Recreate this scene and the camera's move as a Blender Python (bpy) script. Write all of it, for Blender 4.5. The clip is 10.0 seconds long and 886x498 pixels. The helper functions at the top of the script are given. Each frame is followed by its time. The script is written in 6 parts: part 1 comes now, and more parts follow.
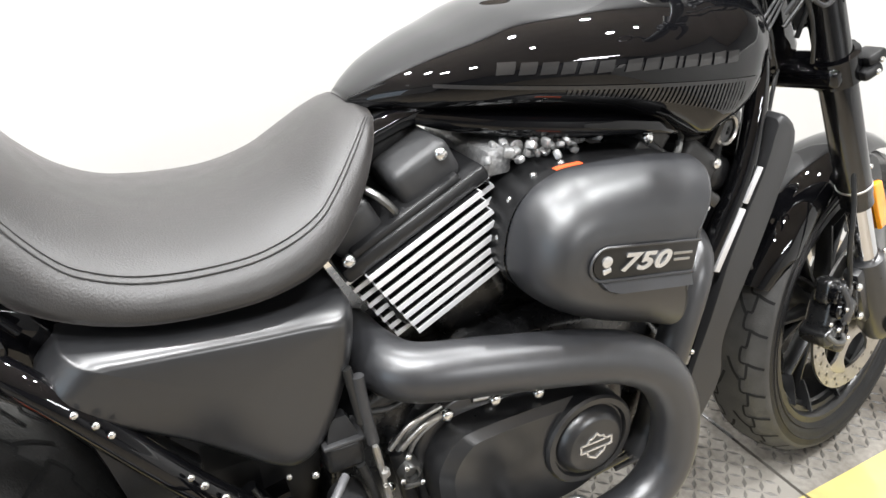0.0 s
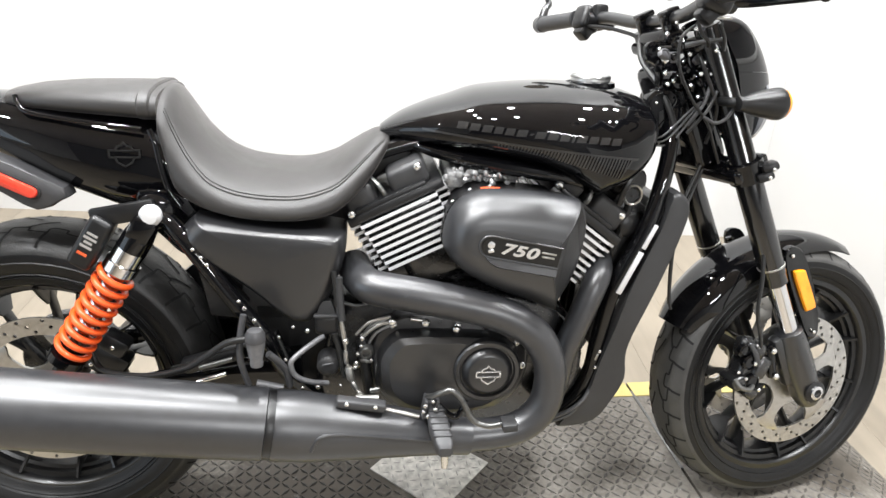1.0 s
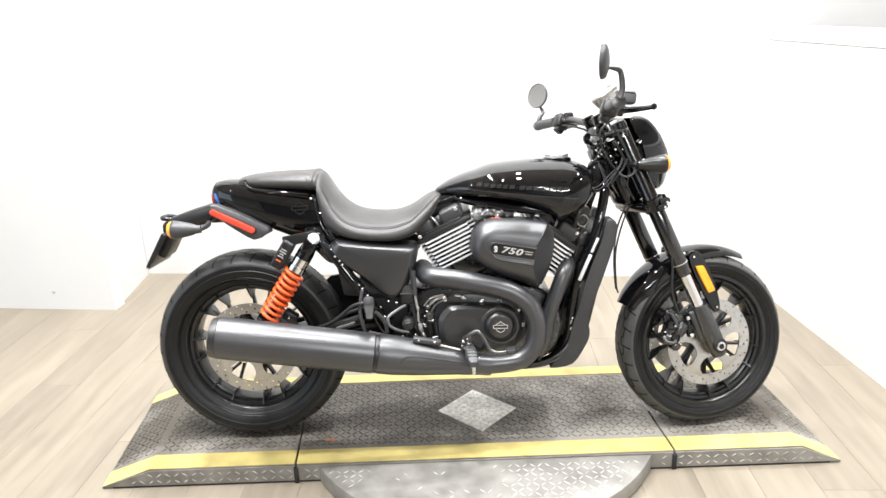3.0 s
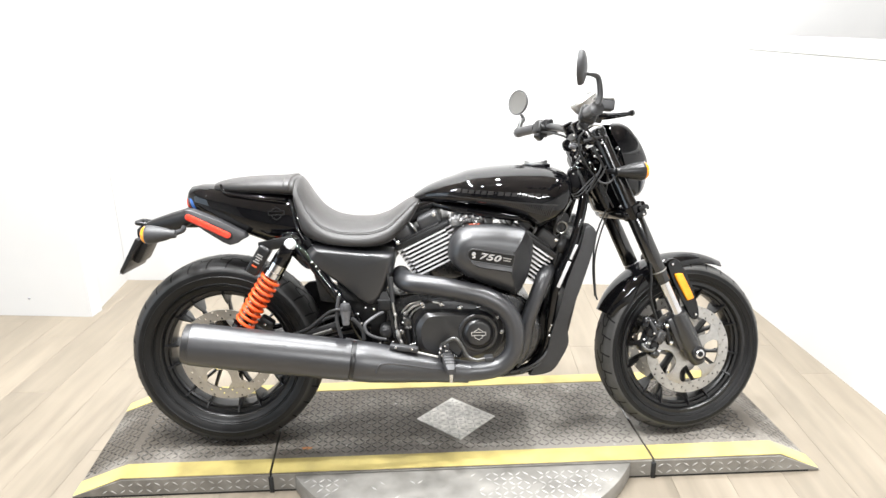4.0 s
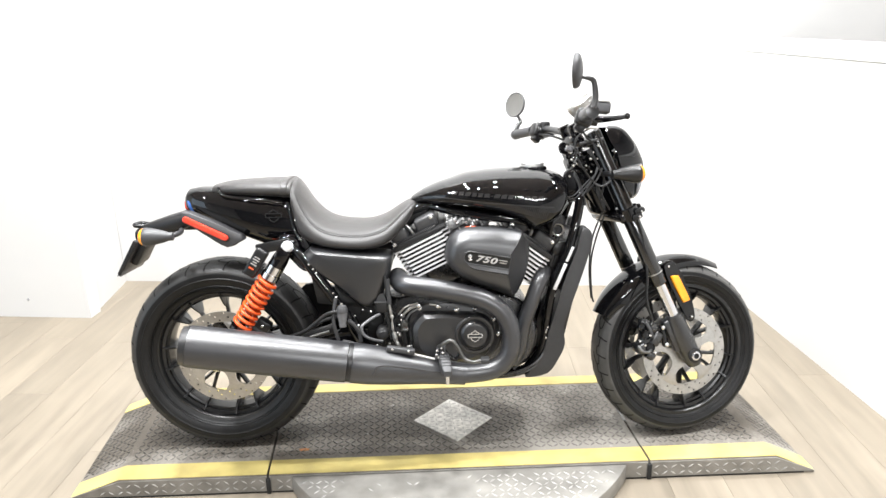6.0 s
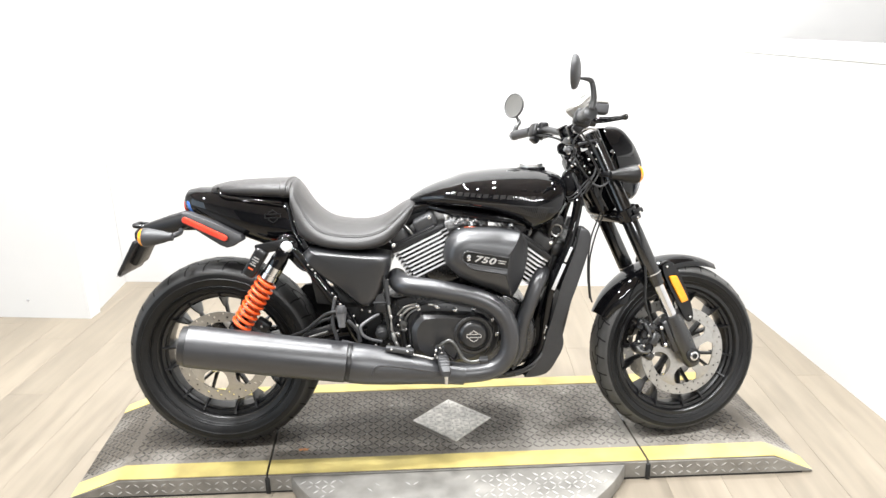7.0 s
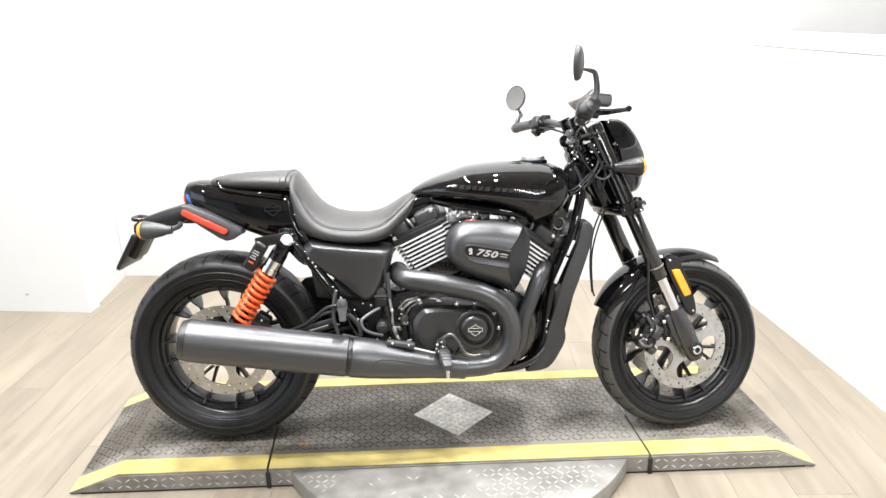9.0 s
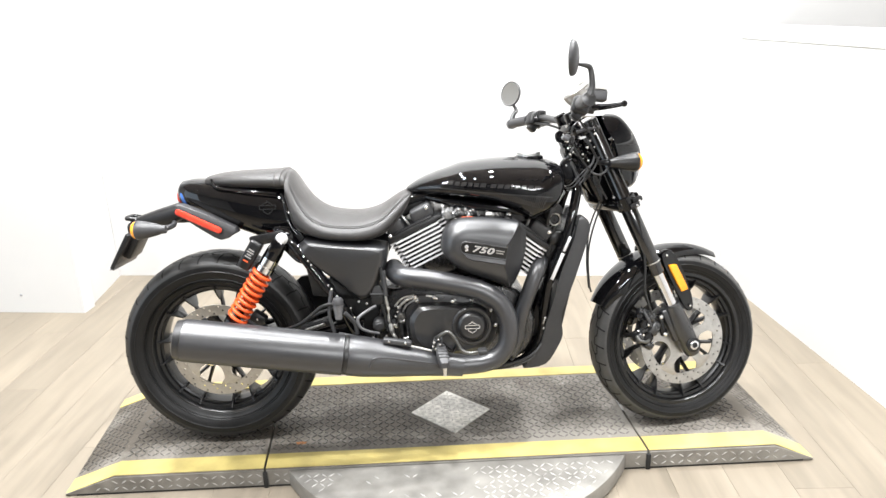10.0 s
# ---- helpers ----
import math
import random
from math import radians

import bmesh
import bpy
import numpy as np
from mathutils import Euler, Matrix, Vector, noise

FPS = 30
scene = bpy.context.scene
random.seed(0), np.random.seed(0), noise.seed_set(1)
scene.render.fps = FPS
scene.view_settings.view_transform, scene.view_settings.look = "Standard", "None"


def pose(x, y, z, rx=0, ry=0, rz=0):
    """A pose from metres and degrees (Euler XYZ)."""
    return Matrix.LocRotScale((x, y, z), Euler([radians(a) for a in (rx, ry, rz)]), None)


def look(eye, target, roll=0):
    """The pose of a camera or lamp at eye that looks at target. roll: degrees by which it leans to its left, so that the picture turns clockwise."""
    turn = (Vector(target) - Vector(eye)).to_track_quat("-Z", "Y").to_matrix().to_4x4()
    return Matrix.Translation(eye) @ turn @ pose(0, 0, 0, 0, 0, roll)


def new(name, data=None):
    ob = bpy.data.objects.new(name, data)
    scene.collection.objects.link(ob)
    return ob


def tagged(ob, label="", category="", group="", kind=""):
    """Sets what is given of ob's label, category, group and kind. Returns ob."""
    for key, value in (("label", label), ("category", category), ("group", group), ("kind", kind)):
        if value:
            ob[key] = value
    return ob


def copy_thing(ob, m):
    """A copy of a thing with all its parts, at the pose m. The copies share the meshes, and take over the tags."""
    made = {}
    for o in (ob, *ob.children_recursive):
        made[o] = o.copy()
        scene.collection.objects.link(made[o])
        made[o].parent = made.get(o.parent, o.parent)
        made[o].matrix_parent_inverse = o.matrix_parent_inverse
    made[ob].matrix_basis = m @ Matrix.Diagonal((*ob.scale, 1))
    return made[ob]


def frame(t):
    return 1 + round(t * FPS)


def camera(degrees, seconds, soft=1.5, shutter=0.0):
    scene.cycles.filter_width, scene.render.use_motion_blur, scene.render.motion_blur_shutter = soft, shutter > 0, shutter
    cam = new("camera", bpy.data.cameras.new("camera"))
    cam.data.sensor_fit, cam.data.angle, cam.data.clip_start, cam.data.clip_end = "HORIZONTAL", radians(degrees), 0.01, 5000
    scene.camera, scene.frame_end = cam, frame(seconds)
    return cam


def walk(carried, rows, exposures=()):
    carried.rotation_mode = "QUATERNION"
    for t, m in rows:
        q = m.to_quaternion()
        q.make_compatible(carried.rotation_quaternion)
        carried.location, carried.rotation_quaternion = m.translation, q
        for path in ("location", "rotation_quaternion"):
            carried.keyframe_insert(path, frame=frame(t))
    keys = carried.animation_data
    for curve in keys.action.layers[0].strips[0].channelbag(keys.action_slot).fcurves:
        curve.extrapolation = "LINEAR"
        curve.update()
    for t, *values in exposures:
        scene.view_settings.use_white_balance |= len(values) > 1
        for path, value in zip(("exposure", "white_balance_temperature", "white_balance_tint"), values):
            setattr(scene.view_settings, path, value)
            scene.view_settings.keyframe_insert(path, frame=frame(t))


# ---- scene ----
cam = camera(64.0, 10.0, 1.5)
EXPOSURES = ((0, 0.18), (0.5, 0.19), (1.0, 0.17), (1.5, 0.25), (3.0, 0.40), (10, 0.40))
SPOT_POWER = 49
# the last spot is an extra one, added to light the left wall
SPOTS = [(-1.15, 0.05), (-1.3, -0.75), (-0.9, -1.25), (0.05, 0.83), (-0.1, -0.75), (1.36, -0.47), (1.95, -0.2), (-1.0, 1.15), (1.4, 1.0), (-2.8, -1.5)]
TUBES = [(1.55, -5.35, 130), (1.35, -6.15, 130)]
# cool fill from the added window
WINDOW_FILL_POWER = 50
PATH = [
    (0, (-0.291, -0.614, 1.071), (0.396, 0.941, 0.018), -0.9),
    (0.2, (-0.239, -0.693, 1.073), (0.385, 0.907, 0.049), 0.8),
    (0.5, (-0.176, -0.87, 1.131), (0.335, 0.769, 0.106), 1.3),
    (0.7, (-0.141, -0.983, 1.148), (0.22, 0.714, 0.153), 0.6),
    (1, (-0.081, -1.181, 1.192), (0.082, 0.608, 0.313), 2.9),
    (1.2, (-0.053, -1.325, 1.221), (0.102, 0.498, 0.413), 2.8),
    (1.5, (-0.037, -1.555, 1.251), (0.069, 0.283, 0.47), 1.4),
    (1.7, (-0.015, -1.682, 1.3), (0.063, 0.192, 0.606), -0.3),
    (2, (0.051, -1.845, 1.331), (0.028, 0.063, 0.732), 0.1),
    (2.2, (0.064, -1.931, 1.343), (-0.017, -0.037, 0.708), 0.2),
    (2.5, (0.068, -2.05, 1.355), (-0.021, -0.148, 0.745), -0.6),
    (2.7, (0.056, -2.1, 1.365), (0.006, -0.191, 0.77), -1.8),
    (3, (0.027, -2.144, 1.365), (-0.059, -0.251, 0.726), -1.9),
    (3.2, (0.037, -2.137, 1.335), (-0.012, -0.236, 0.716), -1.6),
    (4.5, (0.058, -2.128, 1.361), (0.007, -0.225, 0.747), -1.2),
    (5, (0.065, -2.126, 1.362), (0.02, -0.221, 0.755), -1.3),
    (5.5, (0.064, -2.129, 1.361), (0.014, -0.227, 0.744), -1.3),
    (7, (0.068, -2.14, 1.36), (0.019, -0.237, 0.746), -1.3),
    (7.5, (0.067, -2.139, 1.358), (0.013, -0.235, 0.749), -1.2),
    (8, (0.074, -2.136, 1.357), (0.029, -0.232, 0.747), -1.3),
    (8.5, (0.068, -2.132, 1.356), (0.021, -0.23, 0.742), -1.3),
    (9, (0.063, -2.126, 1.352), (0.014, -0.228, 0.723), -1.3),
    (9.5, (0.064, -2.12, 1.35), (0.022, -0.223, 0.716), -1.5),
    (10, (0.064, -2.116, 1.35), (0.025, -0.221, 0.712), -1.7),
]
walk(cam, [(t, look(eye, target, roll)) for t, eye, target, roll in PATH], exposures=EXPOSURES)

# ---- world and large lights ----
world = bpy.data.worlds.new("world")
scene.world = world
world.use_nodes = True
world.node_tree.nodes["Background"].inputs[0].default_value = (0.9, 0.95, 1.0, 1)
world.node_tree.nodes["Background"].inputs[1].default_value = 0.02


# ---- materials ----
def material(name, base, rough=0.5, metal=0.0, coat=0.0, grain=0.0, grain_scale=60.0, bump=0.0, bump_scale=200.0,
             rough_var=0.0, spec=0.5, emit=0.0, per_object=0.0, coat_rough=0.03, stretch=(1, 1, 1)):
    m = bpy.data.materials.new(name)
    m.use_nodes = True
    nt = m.node_tree
    b = nt.nodes["Principled BSDF"]
    b.inputs["Base Color"].default_value = (*base, 1)
    b.inputs["Roughness"].default_value = rough
    b.inputs["Metallic"].default_value = metal
    b.inputs["Coat Weight"].default_value = coat
    b.inputs["Coat Roughness"].default_value = coat_rough
    b.inputs["Specular IOR Level"].default_value = spec
    if emit:
        b.inputs["Emission Color"].default_value = (*base, 1)
        b.inputs["Emission Strength"].default_value = emit
    co = nt.nodes.new("ShaderNodeTexCoord")
    mp = nt.nodes.new("ShaderNodeMapping")
    mp.inputs["Scale"].default_value = stretch
    nt.links.new(co.outputs["Object"], mp.inputs[0])
    if per_object:
        who = nt.nodes.new("ShaderNodeObjectInfo")
        far = nt.nodes.new("ShaderNodeVectorMath")
        far.operation = "SCALE"
        far.inputs[0].default_value = (37.0, 91.0, 13.0)
        nt.links.new(who.outputs["Random"], far.inputs["Scale"])
        nt.links.new(far.outputs[0], mp.inputs["Location"])
    if grain or rough_var:
        n1 = nt.nodes.new("ShaderNodeTexNoise")
        n1.inputs["Scale"].default_value = grain_scale
        n1.inputs["Detail"].default_value = 8
        n2 = nt.nodes.new("ShaderNodeTexNoise")
        n2.inputs["Scale"].default_value = grain_scale * 0.09
        n2.inputs["Detail"].default_value = 3
        for n in (n1, n2):
            nt.links.new(mp.outputs[0], n.inputs[0])
        mix = nt.nodes.new("ShaderNodeMath")
        mix.operation = "ADD"
        nt.links.new(n1.outputs[0], mix.inputs[0])
        nt.links.new(n2.outputs[0], mix.inputs[1])
        if grain:
            mr = nt.nodes.new("ShaderNodeMapRange")
            mr.inputs[1].default_value, mr.inputs[2].default_value = 0.6, 1.4
            mr.inputs[3].default_value, mr.inputs[4].default_value = 1 - grain, 1 + grain
            nt.links.new(mix.outputs[0], mr.inputs[0])
            out = mr.outputs[0]
            if per_object:
                oi = nt.nodes.new("ShaderNodeObjectInfo")
                m2 = nt.nodes.new("ShaderNodeMapRange")
                m2.inputs[3].default_value, m2.inputs[4].default_value = 1 - per_object, 1 + per_object
                nt.links.new(oi.outputs["Random"], m2.inputs[0])
                mu = nt.nodes.new("ShaderNodeMath")
                mu.operation = "MULTIPLY"
                nt.links.new(out, mu.inputs[0])
                nt.links.new(m2.outputs[0], mu.inputs[1])
                out = mu.outputs[0]
            vm = nt.nodes.new("ShaderNodeVectorMath")
            vm.operation = "SCALE"
            vm.inputs[0].default_value = base
            nt.links.new(out, vm.inputs["Scale"])
            nt.links.new(vm.outputs[0], b.inputs["Base Color"])
        if rough_var:
            mr = nt.nodes.new("ShaderNodeMapRange")
            mr.inputs[1].default_value, mr.inputs[2].default_value = 0.6, 1.4
            mr.inputs[3].default_value, mr.inputs[4].default_value = max(rough - rough_var, 0), rough + rough_var
            nt.links.new(mix.outputs[0], mr.inputs[0])
            nt.links.new(mr.outputs[0], b.inputs["Roughness"])
    if bump:
        n3 = nt.nodes.new("ShaderNodeTexNoise")
        n3.inputs["Scale"].default_value = bump_scale
        n3.inputs["Detail"].default_value = 4
        nt.links.new(mp.outputs[0], n3.inputs[0])
        bp = nt.nodes.new("ShaderNodeBump")
        bp.inputs["Strength"].default_value = bump
        bp.inputs["Distance"].default_value = 0.002
        nt.links.new(n3.outputs[0], bp.inputs["Height"])
        nt.links.new(bp.outputs[0], b.inputs["Normal"])
    return m


GLOSS = material("gloss_black_paint", (0.0025, 0.0025, 0.003), 0.3, 0, 1.0, coat_rough=0.015, spec=0.0)
SATIN = material("satin_black_enamel", (0.0098, 0.010, 0.0110), 0.29, 0.0, 0.0, grain=0.15, grain_scale=90, rough_var=0.03, spec=1.0)
EXHAUST = material("satin_black_exhaust", (0.0240, 0.0244, 0.0268), 0.37, 0.12, 0.0, spec=1.0, grain=0.16, grain_scale=70, bump=0.04, bump_scale=900, rough_var=0.06)
COVER = material("satin_black_cover", (0.0125, 0.0127, 0.0138), 0.33, 0.0, 0.0, grain=0.12, grain_scale=80, rough_var=0.03, spec=0.90)
MATTE = material("matte_black_plastic", (0.006, 0.006, 0.0065), 0.36, 0, 0, grain=0.2, grain_scale=80, bump=0.12, bump_scale=700, rough_var=0.1)
ENGINE = material("black_engine_metal", (0.008, 0.008, 0.0085), 0.27, 0.0, 0.0, grain=0.25, grain_scale=60, bump=0.05, bump_scale=150, rough_var=0.08, spec=1.0)
FRAME = material("black_frame_enamel", (0.0025, 0.0025, 0.003), 0.3, 0, 1.0, coat_rough=0.02, spec=0.0)
RUBBER = material("tyre_rubber", (0.0175, 0.0172, 0.0168), 0.45, 0, 0, grain=0.5, grain_scale=30, bump=0.3, bump_scale=300, rough_var=0.12, spec=0.5)
# the tread rubber again, lightened for the stronger light on the front tyre
LIT_RUBBER = material("lit_tyre_rubber", (0.044, 0.043, 0.041), 0.5, 0, 0, grain=0.5, grain_scale=30, bump=0.3, bump_scale=300, rough_var=0.12, spec=0.5)
SIDEWALL = material("tyre_sidewall_rubber", (0.0065, 0.0065, 0.0068), 0.45, 0, 0, grain=0.4, grain_scale=30, bump=0.2, bump_scale=300, rough_var=0.1, spec=0.28)
GROOVE = material("tyre_groove", (0.003, 0.003, 0.003), 0.9)
SEAT = material("black_seat_vinyl", (0.0195, 0.0180, 0.0172), 0.44, 0, 0, grain=0.25, grain_scale=40, bump=0.22, bump_scale=500, rough_var=0.09, spec=0.6)
SEAT.node_tree.nodes["Principled BSDF"].inputs["Sheen Weight"].default_value = 0.12
SEAT.node_tree.nodes["Principled BSDF"].inputs["Sheen Roughness"].default_value = 0.35
SEAT.node_tree.nodes["Principled BSDF"].inputs["Sheen Tint"].default_value = (1.0, 0.93, 0.90, 1)
CASE = material("satin_black_engine_case", (0.0130, 0.0130, 0.0138), 0.31, 0, 0, grain=0.2, grain_scale=60, bump=0.04, bump_scale=400, rough_var=0.05, spec=1.0)
GUARDM = material("matte_grey_black_plastic", (0.026, 0.026, 0.027), 0.46, 0, 0, grain=0.15, grain_scale=70, bump=0.08, bump_scale=700, rough_var=0.05, spec=0.5)
STITCH = material("seat_piping", (0.030, 0.029, 0.028), 0.45, bump=0.2, grain=0.2, grain_scale=300)
CHROME = material("chrome", (0.72, 0.72, 0.73), 0.08, 1.0, rough_var=0.04, grain_scale=40)
STEEL = material("brushed_steel", (0.50, 0.49, 0.47), 0.35, 1.0, grain=0.15, grain_scale=120, rough_var=0.1)
ALU = material("machined_aluminium", (0.72, 0.72, 0.73), 0.38, 0.35, grain=0.04, grain_scale=40)
CAPM = material("satin_metal_cap", (0.46, 0.46, 0.455), 0.36, 0.8, grain=0.12, grain_scale=60, rough_var=0.06)
CAST = material("cast_aluminium", (0.42, 0.42, 0.42), 0.42, 0.7, grain=0.5, grain_scale=160, bump=0.6, bump_scale=250)
BOLT = material("zinc_bolt", (0.80, 0.80, 0.79), 0.22, 1.0, grain=0.1)
AIRM = material("satin_black_air_cleaner", (0.0150, 0.0156, 0.0178), 0.40, 0.0, 0.0, grain=0.1, grain_scale=80, rough_var=0.03, spec=1.0)
ORANGE = material("orange_spring_paint", (0.85, 0.10, 0.015), 0.35, 0, 0.4, grain=0.1, grain_scale=60, rough_var=0.08)
AMBER = material("amber_lens", (0.90, 0.33, 0.01), 0.15, 0, 0.6, grain=0.15, grain_scale=120, bump=0.1, bump_scale=400)
REDLENS = material("red_lens", (0.74, 0.055, 0.03), 0.12, 0, 0.8, grain=0.2, grain_scale=120, bump=0.1, bump_scale=400)
BLUE_GLINT = material("blue_glint_lens", (0.03, 0.10, 0.32), 0.1, 0, 0.8)
GLASS = material("mirror_glass", (0.80, 0.81, 0.81), 0.03, 1.0)
LENS = material("headlamp_glass", (0.35, 0.36, 0.38), 0.05, 0.3, 1.0)
WHEEL = material("satin_black_wheel", (0.0065, 0.0065, 0.0068), 0.32, 0, 0, grain=0.15, rough_var=0.06, grain_scale=60, spec=0.5)
DECAL = material("grey_tank_lettering", (0.024, 0.0232, 0.0228), 0.4, 0, 1.0, coat_rough=0.015, spec=0.0)
DECAL_DARK = material("satin_black_emblem_film", (0.006, 0.006, 0.006), 0.45)
BADGE = material("badge_silver", (0.75, 0.75, 0.75), 0.25, 0.8)
BADGE_BLACK = material("badge_black", (0.006, 0.006, 0.006), 0.3)
HOSE = material("rubber_hose", (0.011, 0.011, 0.011), 0.38, grain=0.2)
WALL = material("white_wall_paint", (0.575, 0.572, 0.565), 0.7, grain=0.025, grain_scale=4, bump=0.05, bump_scale=150)
TRIMW = material("white_trim_paint", (0.80, 0.80, 0.78), 0.45, grain=0.02, grain_scale=12)
DARKWALL = material("unseen_wall_grey", (0.13, 0.13, 0.132), 0.7, grain=0.05, grain_scale=5)
GREYWALL = material("grey_wall_tone", (0.37, 0.366, 0.36), 0.7, grain=0.04, grain_scale=6)
CEILING = material("brown_grey_ceiling_paint", (0.60, 0.525, 0.46), 0.8, grain=0.1, grain_scale=3)
WOOD = material("pale_oak_vinyl", (0.216, 0.184, 0.141), 0.45, 0, 0, grain=0.24, grain_scale=6, bump=0.06, bump_scale=60, rough_var=0.10, per_object=0.025, stretch=(5, 0.5, 1))
SUBFLOOR = material("floor_joint", (0.185, 0.152, 0.11), 0.8)


def worn_plate(name, dark, light, rough):
    """Tread plate whose black coat is worn to grey along its front and towards its far end, with scuffs and dust."""
    m = material(name, dark, rough, 0, 0, bump=0.25, bump_scale=260, spec=0.4)
    nt = m.node_tree
    b = nt.nodes["Principled BSDF"]
    co = nt.nodes.new("ShaderNodeTexCoord")
    sep = nt.nodes.new("ShaderNodeSeparateXYZ")
    nt.links.new(co.outputs["Object"], sep.inputs[0])

    def math_node(op, a, c):
        n = nt.nodes.new("ShaderNodeMath")
        n.operation = op
        for k, v in enumerate((a, c)):
            if isinstance(v, float):
                n.inputs[k].default_value = v
            else:
                nt.links.new(v, n.inputs[k])
        return n.outputs[0]

    def noise(scale, detail, stretch=(1, 1, 1)):
        mp = nt.nodes.new("ShaderNodeMapping")
        mp.inputs["Scale"].default_value = stretch
        nt.links.new(co.outputs["Object"], mp.inputs[0])
        n = nt.nodes.new("ShaderNodeTexNoise")
        n.inputs["Scale"].default_value = scale
        n.inputs["Detail"].default_value = detail
        nt.links.new(mp.outputs[0], n.inputs[0])
        return n.outputs[0]

    def span(v, a, c, to_a, to_c):
        n = nt.nodes.new("ShaderNodeMapRange")
        for k, q in enumerate((a, c, to_a, to_c)):
            n.inputs[k + 1].default_value = q
        nt.links.new(v, n.inputs[0])
        return n.outputs[0]

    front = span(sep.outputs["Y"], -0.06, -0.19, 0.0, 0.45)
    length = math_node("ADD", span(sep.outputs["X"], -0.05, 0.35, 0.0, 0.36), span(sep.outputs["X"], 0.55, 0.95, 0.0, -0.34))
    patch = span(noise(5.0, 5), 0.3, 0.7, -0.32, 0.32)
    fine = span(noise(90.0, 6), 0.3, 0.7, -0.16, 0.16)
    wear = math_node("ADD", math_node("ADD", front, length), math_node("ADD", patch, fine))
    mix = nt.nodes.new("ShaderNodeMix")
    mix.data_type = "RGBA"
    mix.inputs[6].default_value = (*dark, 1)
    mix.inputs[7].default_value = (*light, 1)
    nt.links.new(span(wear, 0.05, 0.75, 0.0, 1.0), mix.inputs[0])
    speck = nt.nodes.new("ShaderNodeMix")
    speck.data_type = "RGBA"
    speck.inputs[7].default_value = (0.42, 0.41, 0.39, 1)
    nt.links.new(mix.outputs[2], speck.inputs[6])
    nt.links.new(span(noise(38.0, 4), 0.69, 0.76, 0.0, 0.6), speck.inputs[0])
    nt.links.new(speck.outputs[2], b.inputs["Base Color"])
    return m


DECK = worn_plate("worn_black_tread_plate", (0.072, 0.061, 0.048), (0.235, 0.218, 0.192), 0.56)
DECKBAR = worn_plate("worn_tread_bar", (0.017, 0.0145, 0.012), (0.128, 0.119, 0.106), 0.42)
TREAD = material("aluminium_tread_plate", (0.25, 0.24, 0.22), 0.50, 0.45, 0, grain=0.5, grain_scale=14, bump=0.15, bump_scale=200, rough_var=0.15)
TREADBAR = material("aluminium_tread_bar", (0.40, 0.39, 0.37), 0.45, 0.5, 0, grain=0.4, grain_scale=20, rough_var=0.1)
DIAMOND = material("scuffed_bright_plate", (0.52, 0.505, 0.47), 0.45, 0.4, 0, grain=0.75, grain_scale=55, bump=0.3, bump_scale=120, rough_var=0.15)
YELLOW = material("yellow_safety_paint", (0.46, 0.375, 0.130), 0.6, 0, 0, grain=0.40, grain_scale=10, bump=0.15, bump_scale=300, rough_var=0.1)
# black of the seals, and of the shadow gap below the skirt
GAP = material("black_seal_and_shadow_gap", (0.012, 0.012, 0.012), 0.7)
BRIGHT = material("lamp_housing", (0.7, 0.7, 0.7), 0.4)
PLATE = material("grey_plate_back", (0.35, 0.35, 0.36), 0.5)
FORK = material("gloss_black_fork_enamel", (0.004, 0.004, 0.0045), 0.16, 0, 0, rough_var=0.04, grain_scale=60, spec=0.9)
DULL = material("dull_dark_steel", (0.16, 0.16, 0.155), 0.34, 0.9, grain=0.25, grain_scale=120, rough_var=0.1)
GREYPLASTIC = material("grey_black_plastic", (0.04, 0.04, 0.042), 0.45, grain=0.2, grain_scale=80)
RUST = material("rust_stain", (0.36, 0.15, 0.05), 0.8, grain=0.4, grain_scale=120)
WORN = material("worn_grey_metal", (0.13, 0.13, 0.135), 0.38, 0.3, grain=0.3, grain_scale=120, rough_var=0.1)
RED_TIP = material("orange_red_label", (0.65, 0.10, 0.03), 0.4)


# ---- mesh helpers ----
def finish(name, bm, mat, sharp=38):
    bmesh.ops.remove_doubles(bm, verts=bm.verts, dist=1e-6)
    bmesh.ops.recalc_face_normals(bm, faces=bm.faces)
    me = bpy.data.meshes.new(name)
    bm.to_mesh(me)
    bm.free()
    me.materials.append(mat)
    me.polygons.foreach_set("use_smooth", [True] * len(me.polygons))
    me.set_sharp_from_angle(angle=radians(sharp))
    return me


def part(name, bm, mat, parent, label="", m=None, sharp=38):
    ob = new(name, finish(name, bm, mat, sharp))
    ob.parent = parent
    if m is not None:
        ob.matrix_basis = m
    if label:
        tagged(ob, label)
    return ob


def share(name, me, parent, m, label=""):
    ob = new(name, me)
    ob.parent = parent
    ob.matrix_basis = m
    if label:
        tagged(ob, label)
    return ob


def smooth_line(pts, n=6, closed=False):
    p = [Vector(q) for q in pts]
    out, k = [], len(p)
    for i in range(k if closed else k - 1):
        a, b, c, d = (p[(i - 1) % k], p[i], p[(i + 1) % k], p[(i + 2) % k]) if closed else (p[max(i - 1, 0)], p[i], p[i + 1], p[min(i + 2, k - 1)])
        for j in range(n):
            t = j / n
            out.append(0.5 * ((2 * b) + (c - a) * t + (2 * a - 5 * b + 4 * c - d) * t * t + (3 * b - a - 3 * c + d) * t ** 3))
    if not closed:
        out.append(p[-1])
    return out


